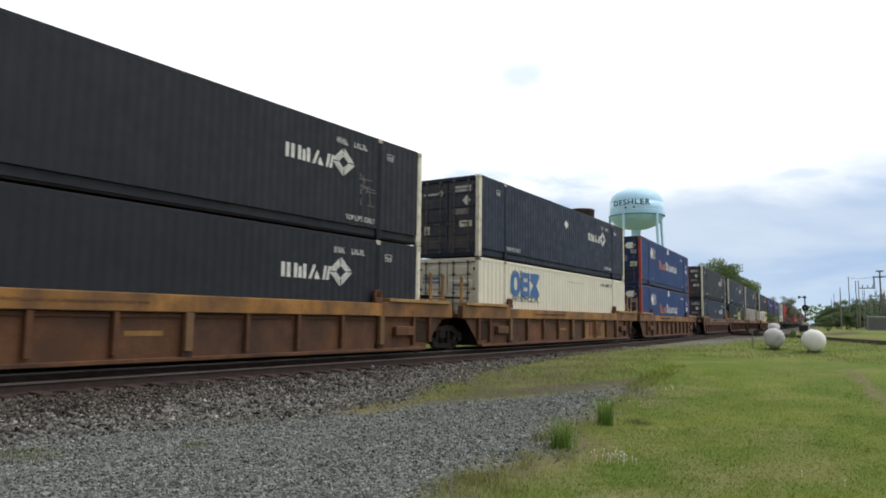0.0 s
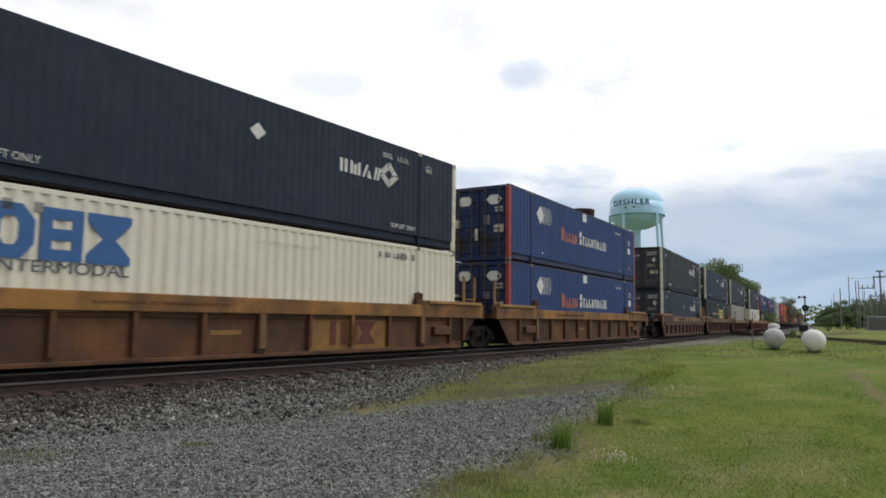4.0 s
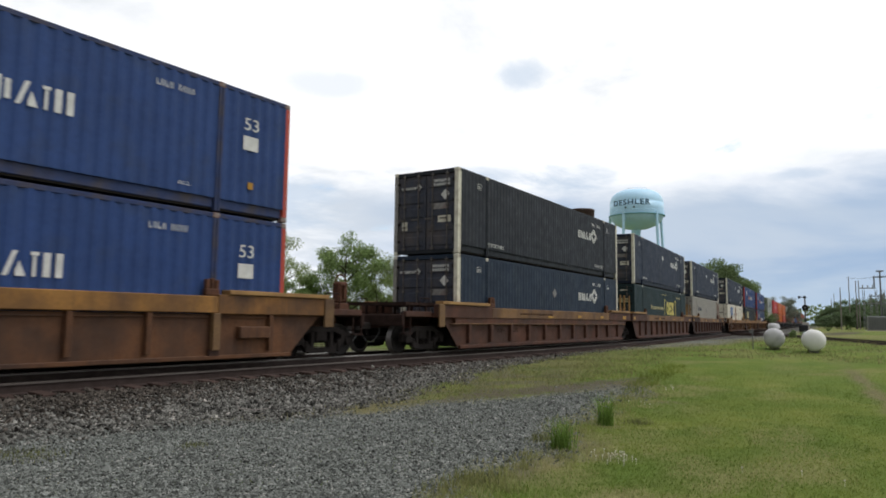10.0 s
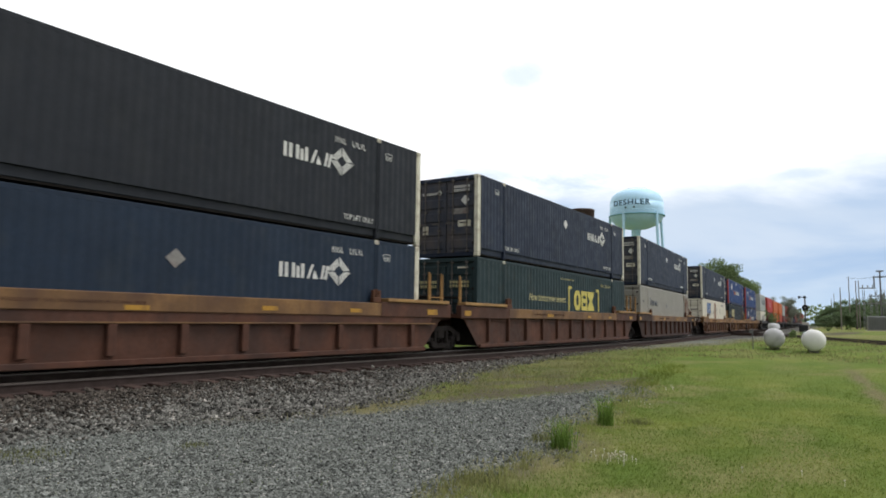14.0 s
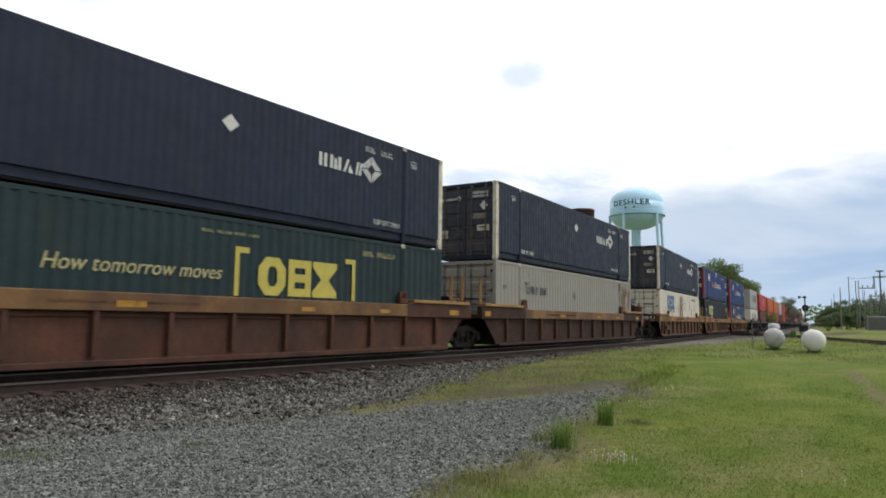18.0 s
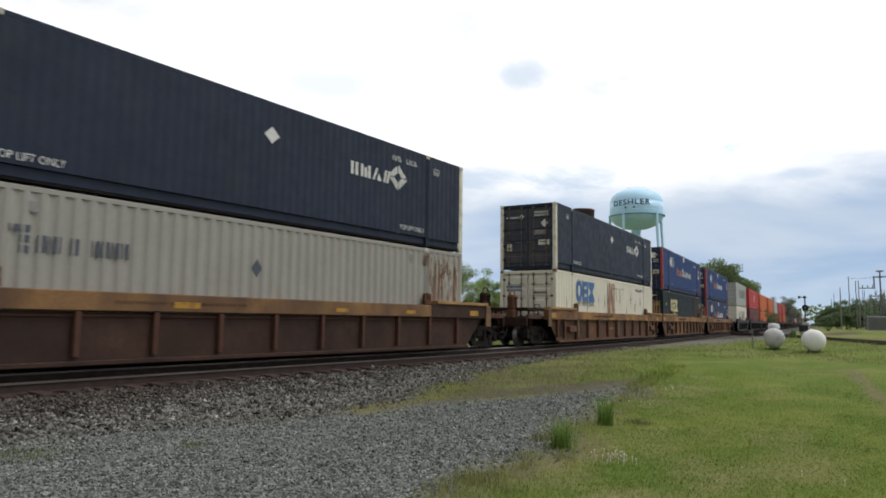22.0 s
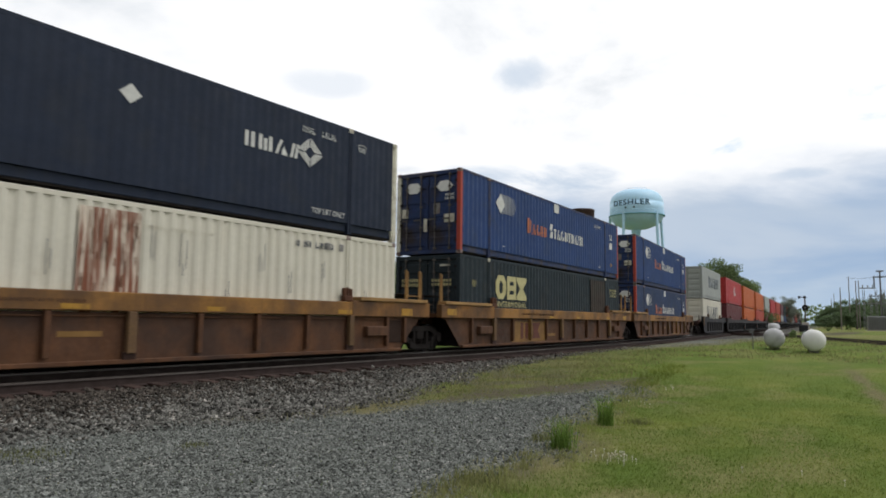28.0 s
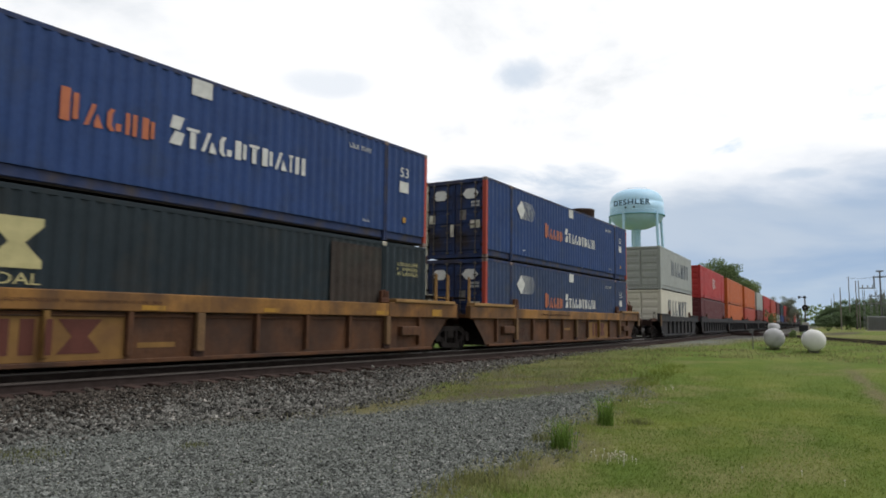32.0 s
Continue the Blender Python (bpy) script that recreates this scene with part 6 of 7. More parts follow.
# ---- water tower ----
def build_tower():
    at = aim(18.66, 168)
    th = thing("water_tower", "pale blue steel water tower on legs with dark lettering", "water tower", pose(at.x, at.y, -0.3, 0, 0, 18.66))
    R, z0, z1 = 6.2, 26.45, 30.85
    prof = [(1.0, z0 - 3.9)] + [(R * math.sin(a), z0 - 3.5 * math.cos(a)) for a in [radians(8 + 82 * i / 10) for i in range(11)]]
    part("tank_bowl", Shape().lathe(prof, 48), m_tower, th, "rounded pale blue tank bottom")
    side = [(R, z0)] + [(R, z0 + 1.2 * i) for i in (1, 2)] + [(R * math.cos(a) ** 0.55, z0 + 2.4 + 3.6 * math.sin(a)) for a in [radians(90 * i / 12) for i in range(13)]]
    part("tank_shell", Shape().lathe(side, 48), m_tower, th, "pale blue tank shell and domed roof")
    part("balcony", Shape().lathe([(R, z0 - 0.45), (R + 0.28, z0 - 0.45), (R + 0.28, z0 - 0.2), (R, z0 - 0.1)], 48), m_tower_shade, th, "ring walkway round the tank, shading in its darker blue")
    part("balcony_rail", Shape().lathe([(R + 0.25, z0 + 0.55), (R + 0.29, z0 + 0.59), (R + 0.25, z0 + 0.63), (R + 0.21, z0 + 0.59), (R + 0.25, z0 + 0.55)], 48), m_tower, th, "thin ring rail")
    part("riser_pipe", Shape().lathe([(0.85, 0), (0.85, 22.0), (1.0, 22.9), (1.7, 23.6)], 20), m_tower, th, "central riser pipe")
    for k in range(5):
        a = radians(152.7 + k * 72)
        c, s = math.cos(a), math.sin(a)
        part("leg", Shape().rod((7.6 * c, 7.6 * s, 0), (R * c, R * s, z0 + 0.1), 0.33, 12), m_tower, th)
        b = radians(152.7 + (k + 1) * 72)
        for q0, q1 in ((6, 16), (16, 6)):
            f = lambda z: 7.6 - 1.4 * z / 26.9
            part("brace_rod", Shape().rod((f(q0) * c, f(q0) * s, q0), (f(q1) * math.cos(b), f(q1) * math.sin(b), q1), 0.05, 6), m_tower, th)
    part("roof_vent", Shape().lathe([(0.7, z1 + 1.0), (0.7, z1 + 1.7), (0.1, z1 + 2.0)], 14), m_tower, th)
    # handrail on the roof
    part("roof_rail", Shape().lathe([(2.6, z1 + 1.75), (2.63, z1 + 1.79), (2.6, z1 + 1.83), (2.57, z1 + 1.79), (2.6, z1 + 1.75)], 24), m_tower, th)
    # the town's name, bent round the shell; it faces the railway side
    me = text_mesh("DESHLER", 2.0, m_lettering, 0.05, 0, 1.15, 0.0)
    co = np.empty(len(me.vertices) * 3)
    me.vertices.foreach_get("co", co)
    co = co.reshape(-1, 3)
    w = co[:, 0].max()
    ang = math.pi - 0.955 + 1.455 * co[:, 0] / w
    rr = R + 0.06 + co[:, 2]
    out = np.stack([rr * np.cos(ang), rr * np.sin(ang), z0 + 1.7 + co[:, 1] * 0.88], -1)
    me.vertices.foreach_set("co", out.ravel())
    me.update()
    part("lettering", me, None, th, "dark blue town name")
    # small lamp fixtures under the name
    for dy in (-2.45, -0.5):
        an = math.pi + dy / R
        part("hatch", Shape().box(-0.12, 0.05, -0.2, 0.2, -0.16, 0.16, 0.05), m_dark, th, "small dark hatch", pose((R + 0.02) * math.cos(an), (R + 0.02) * math.sin(an), z0 + 1.05, 0, 0, math.degrees(an) + 180))


build_tower()


def build_silo():
    at = aim(23.03, 105)
    th = thing("silo", "dark rust-brown cylindrical silo behind the train", "silo", pose(at.x, at.y, -0.3))
    part("drum", Shape().lathe([(1.9, 0), (1.9, 17.7), (1.95, 17.75), (1.95, 18.0), (1.8, 18.0), (0.05, 18.05)], 32), m_silo, th, "brown drum")
    for z in (3, 6, 9, 12, 15):
        part("hoop", Shape().lathe([(1.9, z), (1.94, z + 0.02), (1.94, z + 0.12), (1.9, z + 0.14)], 32), m_silo, th)
    low = aim(22.3, 104)
    th2 = thing("silo", "lower dark brown storage bin beside the silo", "silo", pose(low.x, low.y, -0.3))
    part("drum", Shape().lathe([(2.3, 0), (2.3, 15.2), (2.2, 15.4), (0.05, 15.5)], 32), m_silo, th2, "brown drum")


build_silo()


# ---- gas tanks ----
def gas_tank(x, y, z, r, length, heading, mat, label, dome):
    th = thing("gas_tank", label, "gas tank", pose(x, y, z, 0, 0, heading), group="white gas tanks")
    lift = 0.06
    n = 10
    prof = [(r * math.sin(radians(90 * i / n)), -length / 2 - 0.55 * r * math.cos(radians(90 * i / n)) + 0.55 * r) for i in range(n + 1)]
    prof += [(a, -b) for a, b in prof[::-1]]
    part("tank_body", Shape().lathe([(max(a, 0.004), b) for a, b in prof], 36, (0, 0, r + lift), "x"), mat, th)
    for s in (-1, 1):
        part("saddle", Shape().sheet([(-0.17, 0), (0.17, 0), (0.2, lift + 0.05), (0.1, lift + 0.015), (-0.1, lift + 0.015), (-0.2, lift + 0.05)], "x", s * length * 0.3 - 0.06, 0.12), m_mast, th, "dark steel saddle")
    if dome:
        part("valve_dome", Shape().lathe([(0.24, 0), (0.24, 0.13), (0.2, 0.2), (0.08, 0.235), (0.004, 0.24)], 20), mat, th, "white valve dome", pose(-length * 0.28, 0, 2 * r + lift - 0.02))
        part("marker_post", Shape().rod((0, 0, 0), (0, 0, 0.9), 0.025, 6).box(-0.02, 0.02, -0.03, 0.14, 0.72, 0.86), m_mast, th, "thin grey post", pose(-length * 0.42, 0.86, -0.02))
    else:
        part("valve_dome", Shape().box(-0.2, 0.2, -0.17, 0.17, 0, 0.3, 0.04), m_dark, th, "dark valve cover", pose(-length * 0.05, 0.34, 2 * r + lift - 0.1))
    return th


gas_tank(34.2, 5.36, -0.128, 0.43, 2.2, 9.5, m_tank_old, "dull white gas tank with a valve dome on the grass", True)
gas_tank(32.6, 3.62, -0.16, 0.435, 2.2, 8.2, m_tank, "clean white gas tank with a dark valve cover on the grass", False)


# ---- signal, poles, substation ----
def build_signal():
    at = aim(6.775, 128)
    th = thing("signal_mast", "railway signal mast with a dark round head and a side lamp", "railway signal", pose(at.x, at.y, -0.1, 0, 0, 6.7))
    part("foundation", Shape().box(-0.5, 0.5, -0.5, 0.5, 0, 1.4, 0.05), m_concrete, th, "pale concrete foundation")
    part("mast", Shape().rod((0, 0, 1.3), (0, 0, 5.6), 0.11, 10), m_mast, th)
    part("signal_head", Shape().lathe([(0.46, -0.06), (0.49, 0.0), (0.46, 0.06), (0.01, 0.07)], 24, (-0.15, 0, 3.77), "x").lathe([(0.47, 0.06), (0.01, -0.07)], 24, (-0.15, 0, 3.77), "x"), m_dark, th, "round black signal head")
    part("lens", Shape().lathe([(0.13, -0.14), (0.13, -0.05)], 12, (-0.2, 0, 3.77), "x").lathe([(0.01, -0.13), (0.13, -0.13)], 12, (-0.2, 0, 3.77), "x"), m_shed, th, "grey lens")
    part("arm", Shape().box(-0.05, 0.05, 0, 0.95, 5.45, 5.58), m_mast, th)
    part("side_lamp", Shape().box(-0.2, 0.2, 0.64, 1.02, 5.3, 5.7, 0.06), m_dark, th, "black lamp case")
    part("top_lamp", Shape().box(-0.18, 0.18, -0.22, 0.22, 5.3, 5.7, 0.06), m_dark, th, "black lamp case")
    part("lower_lamp", Shape().box(-0.18, 0.18, -0.2, 0.2, 1.5, 1.9, 0.06), m_dark, th, "black lamp case")
    at = aim(9.1, 96)
    bx = thing("relay_box", "pale relay box beside the track", "relay box", pose(at.x, at.y, -0.1, 0, 0, 9))
    part("case", Shape().box(-0.3, 0.3, -0.25, 0.25, 0, 1.15, 0.03), m_concrete, bx)
    part("roof", Shape().box(-0.36, 0.36, -0.31, 0.31, 1.155, 1.22, 0.02), m_concrete, bx)


build_signal()


def utility_pole(az, dist, h, arms, insul=True, label="weathered wooden utility pole"):
    at = aim(az, dist)
    th = thing("utility_pole", label + (" with crossarms" if arms else ""), "utility pole", pose(at.x, at.y, -0.15, 0, 0, az + 8), group="poles beyond the grass")
    part("pole", Shape().rod((0, 0, 0), (0, 0, h), 0.13, 10, 0.085), m_pole, th)
    for z, w in arms:
        part("crossarm", Shape().box(-0.07, 0.07, -w, w, z - 0.07, z + 0.07, 0.02), m_pole, th)
        for k in (-0.9, -0.4, 0.4, 0.9):
            part("insulator", kept("insul", lambda: Shape().lathe([(0.09, 0), (0.12, 0.1), (0.07, 0.2), (0.1, 0.3), (0.02, 0.36)], 8).mesh("insulator", m_dark)), None, th, "", pose(0, k * w, z + 0.1))
    return th


def build_right_side():
    utility_pole(3.95, 190, 12.55, ())
    utility_pole(4.5, 165, 8.75, ())
    utility_pole(4.9, 240, 10.5, ())
    utility_pole(5.08, 280, 10.3, ())
    utility_pole(3.52, 185, 11.3, ())
    utility_pole(3.35, 185, 11.3, ())
    # steelwork of the substation, each frame a row of columns across the view
    for x, cols, top, beams, mast in ((172, (9.2, 6.95, 5.55), 8.6, ((8.95, 9.95, 6.9), (5.7, 9.3, 3.4)), True), (182, (8.4, 4.6), 8.0, ((7.6, 8.6, 3.0),), False)):
        th = thing("substation_gantry", "grey steel substation gantry with crossbeams" + (" and a tall mast" if mast else ""), "gantry", pose(x, 0, -0.15), group="substation steelwork")
        for y in cols:
            sh = Shape()
            for dx in (-0.17, 0.17):
                for dy in (-0.17, 0.17):
                    sh.rod((dx, y + dy, 0), (dx, y + dy, top), 0.04, 5)
            for k in range(8):
                z = 0.3 + k * 1.0
                sh.rod((-0.17, y - 0.17, z), (-0.17, y + 0.17, z + 0.9), 0.025, 5)
                sh.rod((0.17, y + 0.17, z), (0.17, y - 0.17, z + 0.9), 0.025, 5)
            part("column", sh, m_steelgrey, th, "lattice column")
        for z, y0, y1 in beams:
            part("crossbeam", Shape().box(-0.15, 0.15, y1, y0, z - 0.1, z + 0.1, 0.02), m_steelgrey, th)
            for k in range(3):
                part("insulator", kept("insul2", lambda: Shape().lathe([(0.07, 0), (0.12, 0.15), (0.07, 0.3), (0.12, 0.45), (0.03, 0.6)], 8).mesh("insulator", m_pole)), None, th, "", pose(0, y1 + (y0 - y1) * (0.2 + 0.3 * k), z + 0.1))
        if mast:
            part("mast", Shape().rod((0, 6.1, 0), (0, 6.1, 12.6), 0.2, 10, 0.15), m_mast, th, "dark mast")
            part("side_post", Shape().rod((0, 7.2, 8.9), (0, 7.2, 11.5), 0.14, 8), m_mast, th, "dark post")
            part("mast_arm", Shape().box(-0.1, 0.1, 5.4, 6.8, 12.35, 12.65, 0.03), m_mast, th, "dark crossarm")
            part("mast_arm", Shape().box(-0.08, 0.08, 3.0, 7.4, 11.15, 11.4, 0.03), m_mast, th, "dark crossarm")
    at = aim(2.25, 150)
    tf = thing("transformer", "large grey transformer with cooling fins", "transformer", pose(at.x, at.y, -0.15, 0, 0, 5))
    part("case", Shape().box(-1.2, 1.2, -1.75, 1.75, 0.3, 2.75, 0.08), m_shed, tf)
    part("plinth", Shape().box(-1.5, 1.5, -2.0, 2.0, 0, 0.29, 0.03), m_concrete, tf)
    for i in range(9):
        part("cooling_fin", kept("fin", lambda: Shape().box(-0.25, 0.0, -0.05, 0.05, 0.5, 2.55, 0.02).mesh("cooling_fin", m_shed)), None, tf, "", pose(-1.2, -1.6 + i * 0.4, 0))
    at = aim(1.4, 152)
    tf2 = thing("switch_cabinet", "grey steel switch cabinet", "cabinet", pose(at.x, at.y, -0.15, 0, 0, 3))
    part("case", Shape().box(-1.0, 1.0, -1.6, 1.6, 0, 1.9, 0.05), m_shed, tf2)
    part("roof", Shape().box(-1.1, 1.1, -1.7, 1.7, 1.9, 2.0, 0.02), m_shed, tf2)
    # wires from pole to pole
    w = thing("overhead_wires", "thin dark overhead wires", "wires", kind="stuff")
    sh = Shape()
    a, b, c = Vector((172, 6.1, 11.4)), aim(3.95, 190, 12.1), aim(-6, 160, 12)
    for o in (-0.6, 0.6):
        for p, q in ((c, a), (a, b)):
            pts = []
            for i in range(9):
                t = i / 8
                v = p.lerp(q, t) + Vector((0, o, -1.2 * 4 * t * (1 - t) * (q - p).length / 60))
                pts.append(tuple(v))
            sh.tube(pts, 0.018, 4)
    part("wire", sh, m_dark, w)


build_right_side()


# ---- trees ----
def tree_meshes(seed, h, spread, mat, leaf, count, bare=0.3, low=0.25, puff=1.0):
    """A tapered trunk with limbs, and a crown of small leaf clusters gathered round the limb ends, with gaps."""
    rnd = random.Random(seed)
    nr = np.random.RandomState(seed)
    wood, tips = Shape(), []

    def limb(p, d, length, r, level):
        q = p + d * length
        mid = p.lerp(q, 0.5) + Vector((rnd.uniform(-1, 1), rnd.uniform(-1, 1), rnd.uniform(-0.3, 0.5))) * length * 0.09
        wood.rod(p, mid, r, 7, r * 0.78)
        wood.rod(mid, q, r * 0.78, 7, r * 0.5)
        if level >= 3 or length < h * 0.07:
            tips.append(q)
            return
        tips.append(q)
        if level >= 2:
            tips.append(mid)
        for k in range(rnd.choice((2, 3, 3))):
            a = rnd.uniform(0, 2 * math.pi)
            nd = (d * rnd.uniform(0.5, 0.9) + Vector((math.cos(a), math.sin(a), rnd.uniform(-0.15, 0.55))) * spread).normalized()
            limb(q if k else mid.lerp(q, 0.6), nd, length * rnd.uniform(0.6, 0.82), r * 0.52, level + 1)

    base = Vector((0, 0, 0))
    lean = Vector((rnd.uniform(-.08, .08), rnd.uniform(-.08, .08), 1)).normalized()
    top = base + lean * h * 0.72
    wood.rod(base, base + lean * h * low, h * 0.022, 9, h * 0.017)
    wood.rod(base + lean * h * low, top, h * 0.017, 8, h * 0.005)
    for k in range(9):
        t = low + (1 - low) * k / 9
        a = k * 2.4 + rnd.uniform(-.4, .4)
        d = Vector((math.cos(a), math.sin(a), rnd.uniform(0.35, 0.9))).normalized()
        limb(base + lean * h * 0.72 * t, d, h * rnd.uniform(0.17, 0.26) * (1.15 - 0.5 * t), h * 0.008, 1)
    limb(top, lean, h * 0.16, h * 0.005, 2)
    tp = np.array([tuple(t) for t in tips])
    tp = tp[nr.rand(len(tp)) > bare * 0.5]
    pick = tp[nr.randint(0, len(tp), count)]
    off = nr.normal(0, 1, (count, 3))
    off *= (h * 0.048 * puff * nr.rand(count, 1) ** 0.5 + h * 0.012) / np.maximum(1e-6, np.linalg.norm(off, axis=1, keepdims=True)) * np.array([1.25, 1.25, 0.9])
    c = pick + off
    u = nr.normal(0, 1, (count, 3))
    u /= np.linalg.norm(u, axis=1, keepdims=True)
    w = np.cross(u, nr.normal(0, 1, (count, 3)))
    w /= np.linalg.norm(w, axis=1, keepdims=True)
    sz = leaf * nr.uniform(0.55, 1.3, (count, 1))
    n = np.cross(u, w)
    v = np.stack([c - u * sz, c - w * sz * 0.55 + n * sz * 0.12, c + u * sz, c + w * sz * 0.55 + n * sz * 0.12], 1).reshape(-1, 3)
    me = bpy.data.meshes.new("crown")
    me.from_pydata(v.tolist(), [], np.arange(count * 4).reshape(-1, 4).tolist())
    me.materials.append(mat)
    return wood.mesh("trunk", m_bark), me


def plant_tree(meshes, at, turn, scale, label, category="tree", name="tree"):
    th = thing(name, label, category, pose(at.x, at.y, at.z, 0, 0, turn), group="trees round the railway")
    part("trunk", meshes[0], None, th, "", Matrix.Diagonal((scale[0], scale[0], scale[1], 1)))
    part("crown", meshes[1], None, th, "", Matrix.Diagonal((scale[0], scale[0], scale[1], 1)))
    return th


def build_trees():
    rnd = random.Random(21)
    kinds = [tree_meshes(5, 10, 0.75, m_leaf, 0.105, 16000, 0.3, 0.2, 1.25), tree_meshes(8, 10, 0.85, m_leaf2, 0.10, 14000, 0.5, 0.2, 1.3), tree_meshes(13, 10, 0.7, m_leaf, 0.105, 14500, 0.4, 0.15, 1.25)]
    bushes = [tree_meshes(31, 5, 0.95, m_leaf, 0.10, 9000, 0.1, 0.06), tree_meshes(36, 5, 1.0, m_leaf2, 0.10, 8000, 0.2, 0.06),
              tree_meshes(32, 5, 0.95, m_leaf_deep, 0.10, 9000, 0.1, 0.06), tree_meshes(37, 5, 1.0, m_leaf_deep, 0.10, 8000, 0.2, 0.06)]
    deep = [tree_meshes(6, 10, 0.75, m_leaf_deep, 0.105, 18000, 0.2, 0.15, 1.35), tree_meshes(9, 10, 0.85, m_leaf_deep, 0.10, 15000, 0.4, 0.15, 1.3), tree_meshes(14, 10, 0.7, m_leaf_deep, 0.105, 16000, 0.3, 0.12, 1.35)]
    dark = tree_meshes(17, 10, 1.0, m_leaf_far, 0.15, 21000, 0.1, 0.06, 1.9)
    dense = tree_meshes(41, 10, 1.0, m_leaf_light, 0.15, 20000, 0.05, 0.03, 2.1)
    grey = tree_meshes(23, 10, 0.8, m_leaf_haze, 0.12, 9000, 0.5, 0.15, 1.3)
    # behind the train
    for az, d, k, h in ((76, 52, 0, 9.6), (71.5, 56, 2, 8.2), (67.2, 60, 1, 9.0), (63.2, 60, 0, 11.3), (60.4, 64, 2, 10.6), (57.6, 66, 1, 10.2), (55.0, 66, 1, 10.6), (52.2, 72, 2, 8.4), (49.0, 74, 1, 11.2),
                        (46.0, 80, 2, 7.4), (42.6, 80, 0, 11.5), (39.7, 82, 1, 9.4), (37.4, 86, 2, 8.8), (36.2, 92, 0, 9.4), (33.5, 96, 1, 9.6), (30.6, 105, 2, 9.0), (27.4, 116, 0, 9.5)):
        s = h / (10.0 if az < 58 else 10.5)
        plant_tree((kinds if az < 58 else deep)[k], aim(az, d, -0.3), rnd.uniform(0, 360), (s * rnd.uniform(0.9, 1.1), s), "leafy green tree behind the railway" if k != 1 else "sparse olive-green tree behind the railway")
    for i in range(34):
        az = 79 - i * 1.55 + rnd.uniform(-.6, .6)
        s = rnd.uniform(0.8, 1.15) * (1.3 if i < 16 else 1.0)
        plant_tree(bushes[i % 2 + (0 if az < 58 else 2)], aim(az, 50 + i * 1.6 + rnd.uniform(-3, 3), -0.35), rnd.uniform(0, 360), (s * 1.3, s), "low green bush in the hedge behind the railway", "bush", "bush")
    # by the water tower and along the line
    for az, d, h, w in ((13.6, 138, 12.0, 1.15), (12.6, 140, 13.2, 1.3), (11.6, 142, 12.2, 1.15), (10.8, 148, 9.8, 0.95), (14.6, 136, 10.2, 0.9), (13.1, 146, 12.8, 1.1), (12.0, 150, 12.6, 1.2)):
        plant_tree(dark, aim(az, d, -0.2), rnd.uniform(0, 360), (w, h / 10), "broad dark green tree behind the train")
    for az, d, h in ((8.75, 215, 8.6), (8.1, 220, 9.0), (7.5, 235, 7.6), (9.4, 200, 7.2), (8.45, 240, 8.0)):
        plant_tree(grey, aim(az, d, -0.2), rnd.uniform(0, 360), (h / 10, h / 10), "tree far down the line, distance haze in its grey-green colour")
    # right of the line
    for az, d, h, w in ((5.95, 235, 3.4, 0.3), (5.6, 215, 4.8, 0.4), (5.15, 205, 6.0, 0.5), (4.65, 200, 6.8, 0.55), (4.15, 198, 7.2, 0.6), (3.6, 200, 7.5, 0.6), (3.0, 204, 7.4, 0.6), (2.4, 208, 7.6, 0.7), (1.7, 208, 7.4, 0.7),
                        (5.35, 195, 3.4, 0.4), (4.8, 190, 4.2, 0.5), (4.2, 188, 4.6, 0.5), (3.6, 190, 4.6, 0.5), (3.0, 192, 4.6, 0.5), (2.4, 194, 4.6, 0.5)):
        plant_tree(dense, aim(az, d, -0.2), rnd.uniform(0, 360), (w * 1.25, h / 10), "dense green tree beyond the grass")
    for az, d, h, w in ((2.5, 214, 8.6, 0.6), (1.7, 216, 9.6, 0.7), (0.8, 214, 9.4, 0.8)):
        plant_tree(grey, aim(az, d, -0.2), rnd.uniform(0, 360), (w, h / 10), "thin tree behind the substation, distance haze in its grey-green colour")
    for az, d, s in ((5.35, 120, 0.16), (4.1, 150, 0.2), (7.6, 60, 0.13), (6.9, 62, 0.12)):
        plant_tree(bushes[0], aim(az, d, -0.12), rnd.uniform(0, 360), (s * 1.6, s), "small green bush in the grass", "bush", "bush")
    # far woods that close the horizon
    nr = np.random.RandomState(3)
    n = 26000
    az = np.radians(nr.uniform(-60, 175, n))
    d = nr.uniform(380, 470, n)
    z = nr.rand(n) ** 1.2 * (7 + 3 * np.sin(az * 23) + 2 * np.sin(az * 61 + 1))
    c = np.stack([d * np.cos(az), d * np.sin(az), z], -1)
    u = nr.normal(0, 1, (n, 3)); u /= np.linalg.norm(u, axis=1, keepdims=True)
    w = np.cross(u, nr.normal(0, 1, (n, 3))); w /= np.linalg.norm(w, axis=1, keepdims=True)
    v = np.stack([c - u * 1.0, c - w * .8, c + u * 1.0, c + w * .8], 1).reshape(-1, 3)
    me = bpy.data.meshes.new("far_woods")
    me.from_pydata(v.tolist(), [], np.arange(n * 4).reshape(-1, 4).tolist())
    me.materials.append(m_leaf_far)
    tagged(new("far_woods", me), "far dark green woods along the horizon", "woods", kind="stuff")


build_trees()


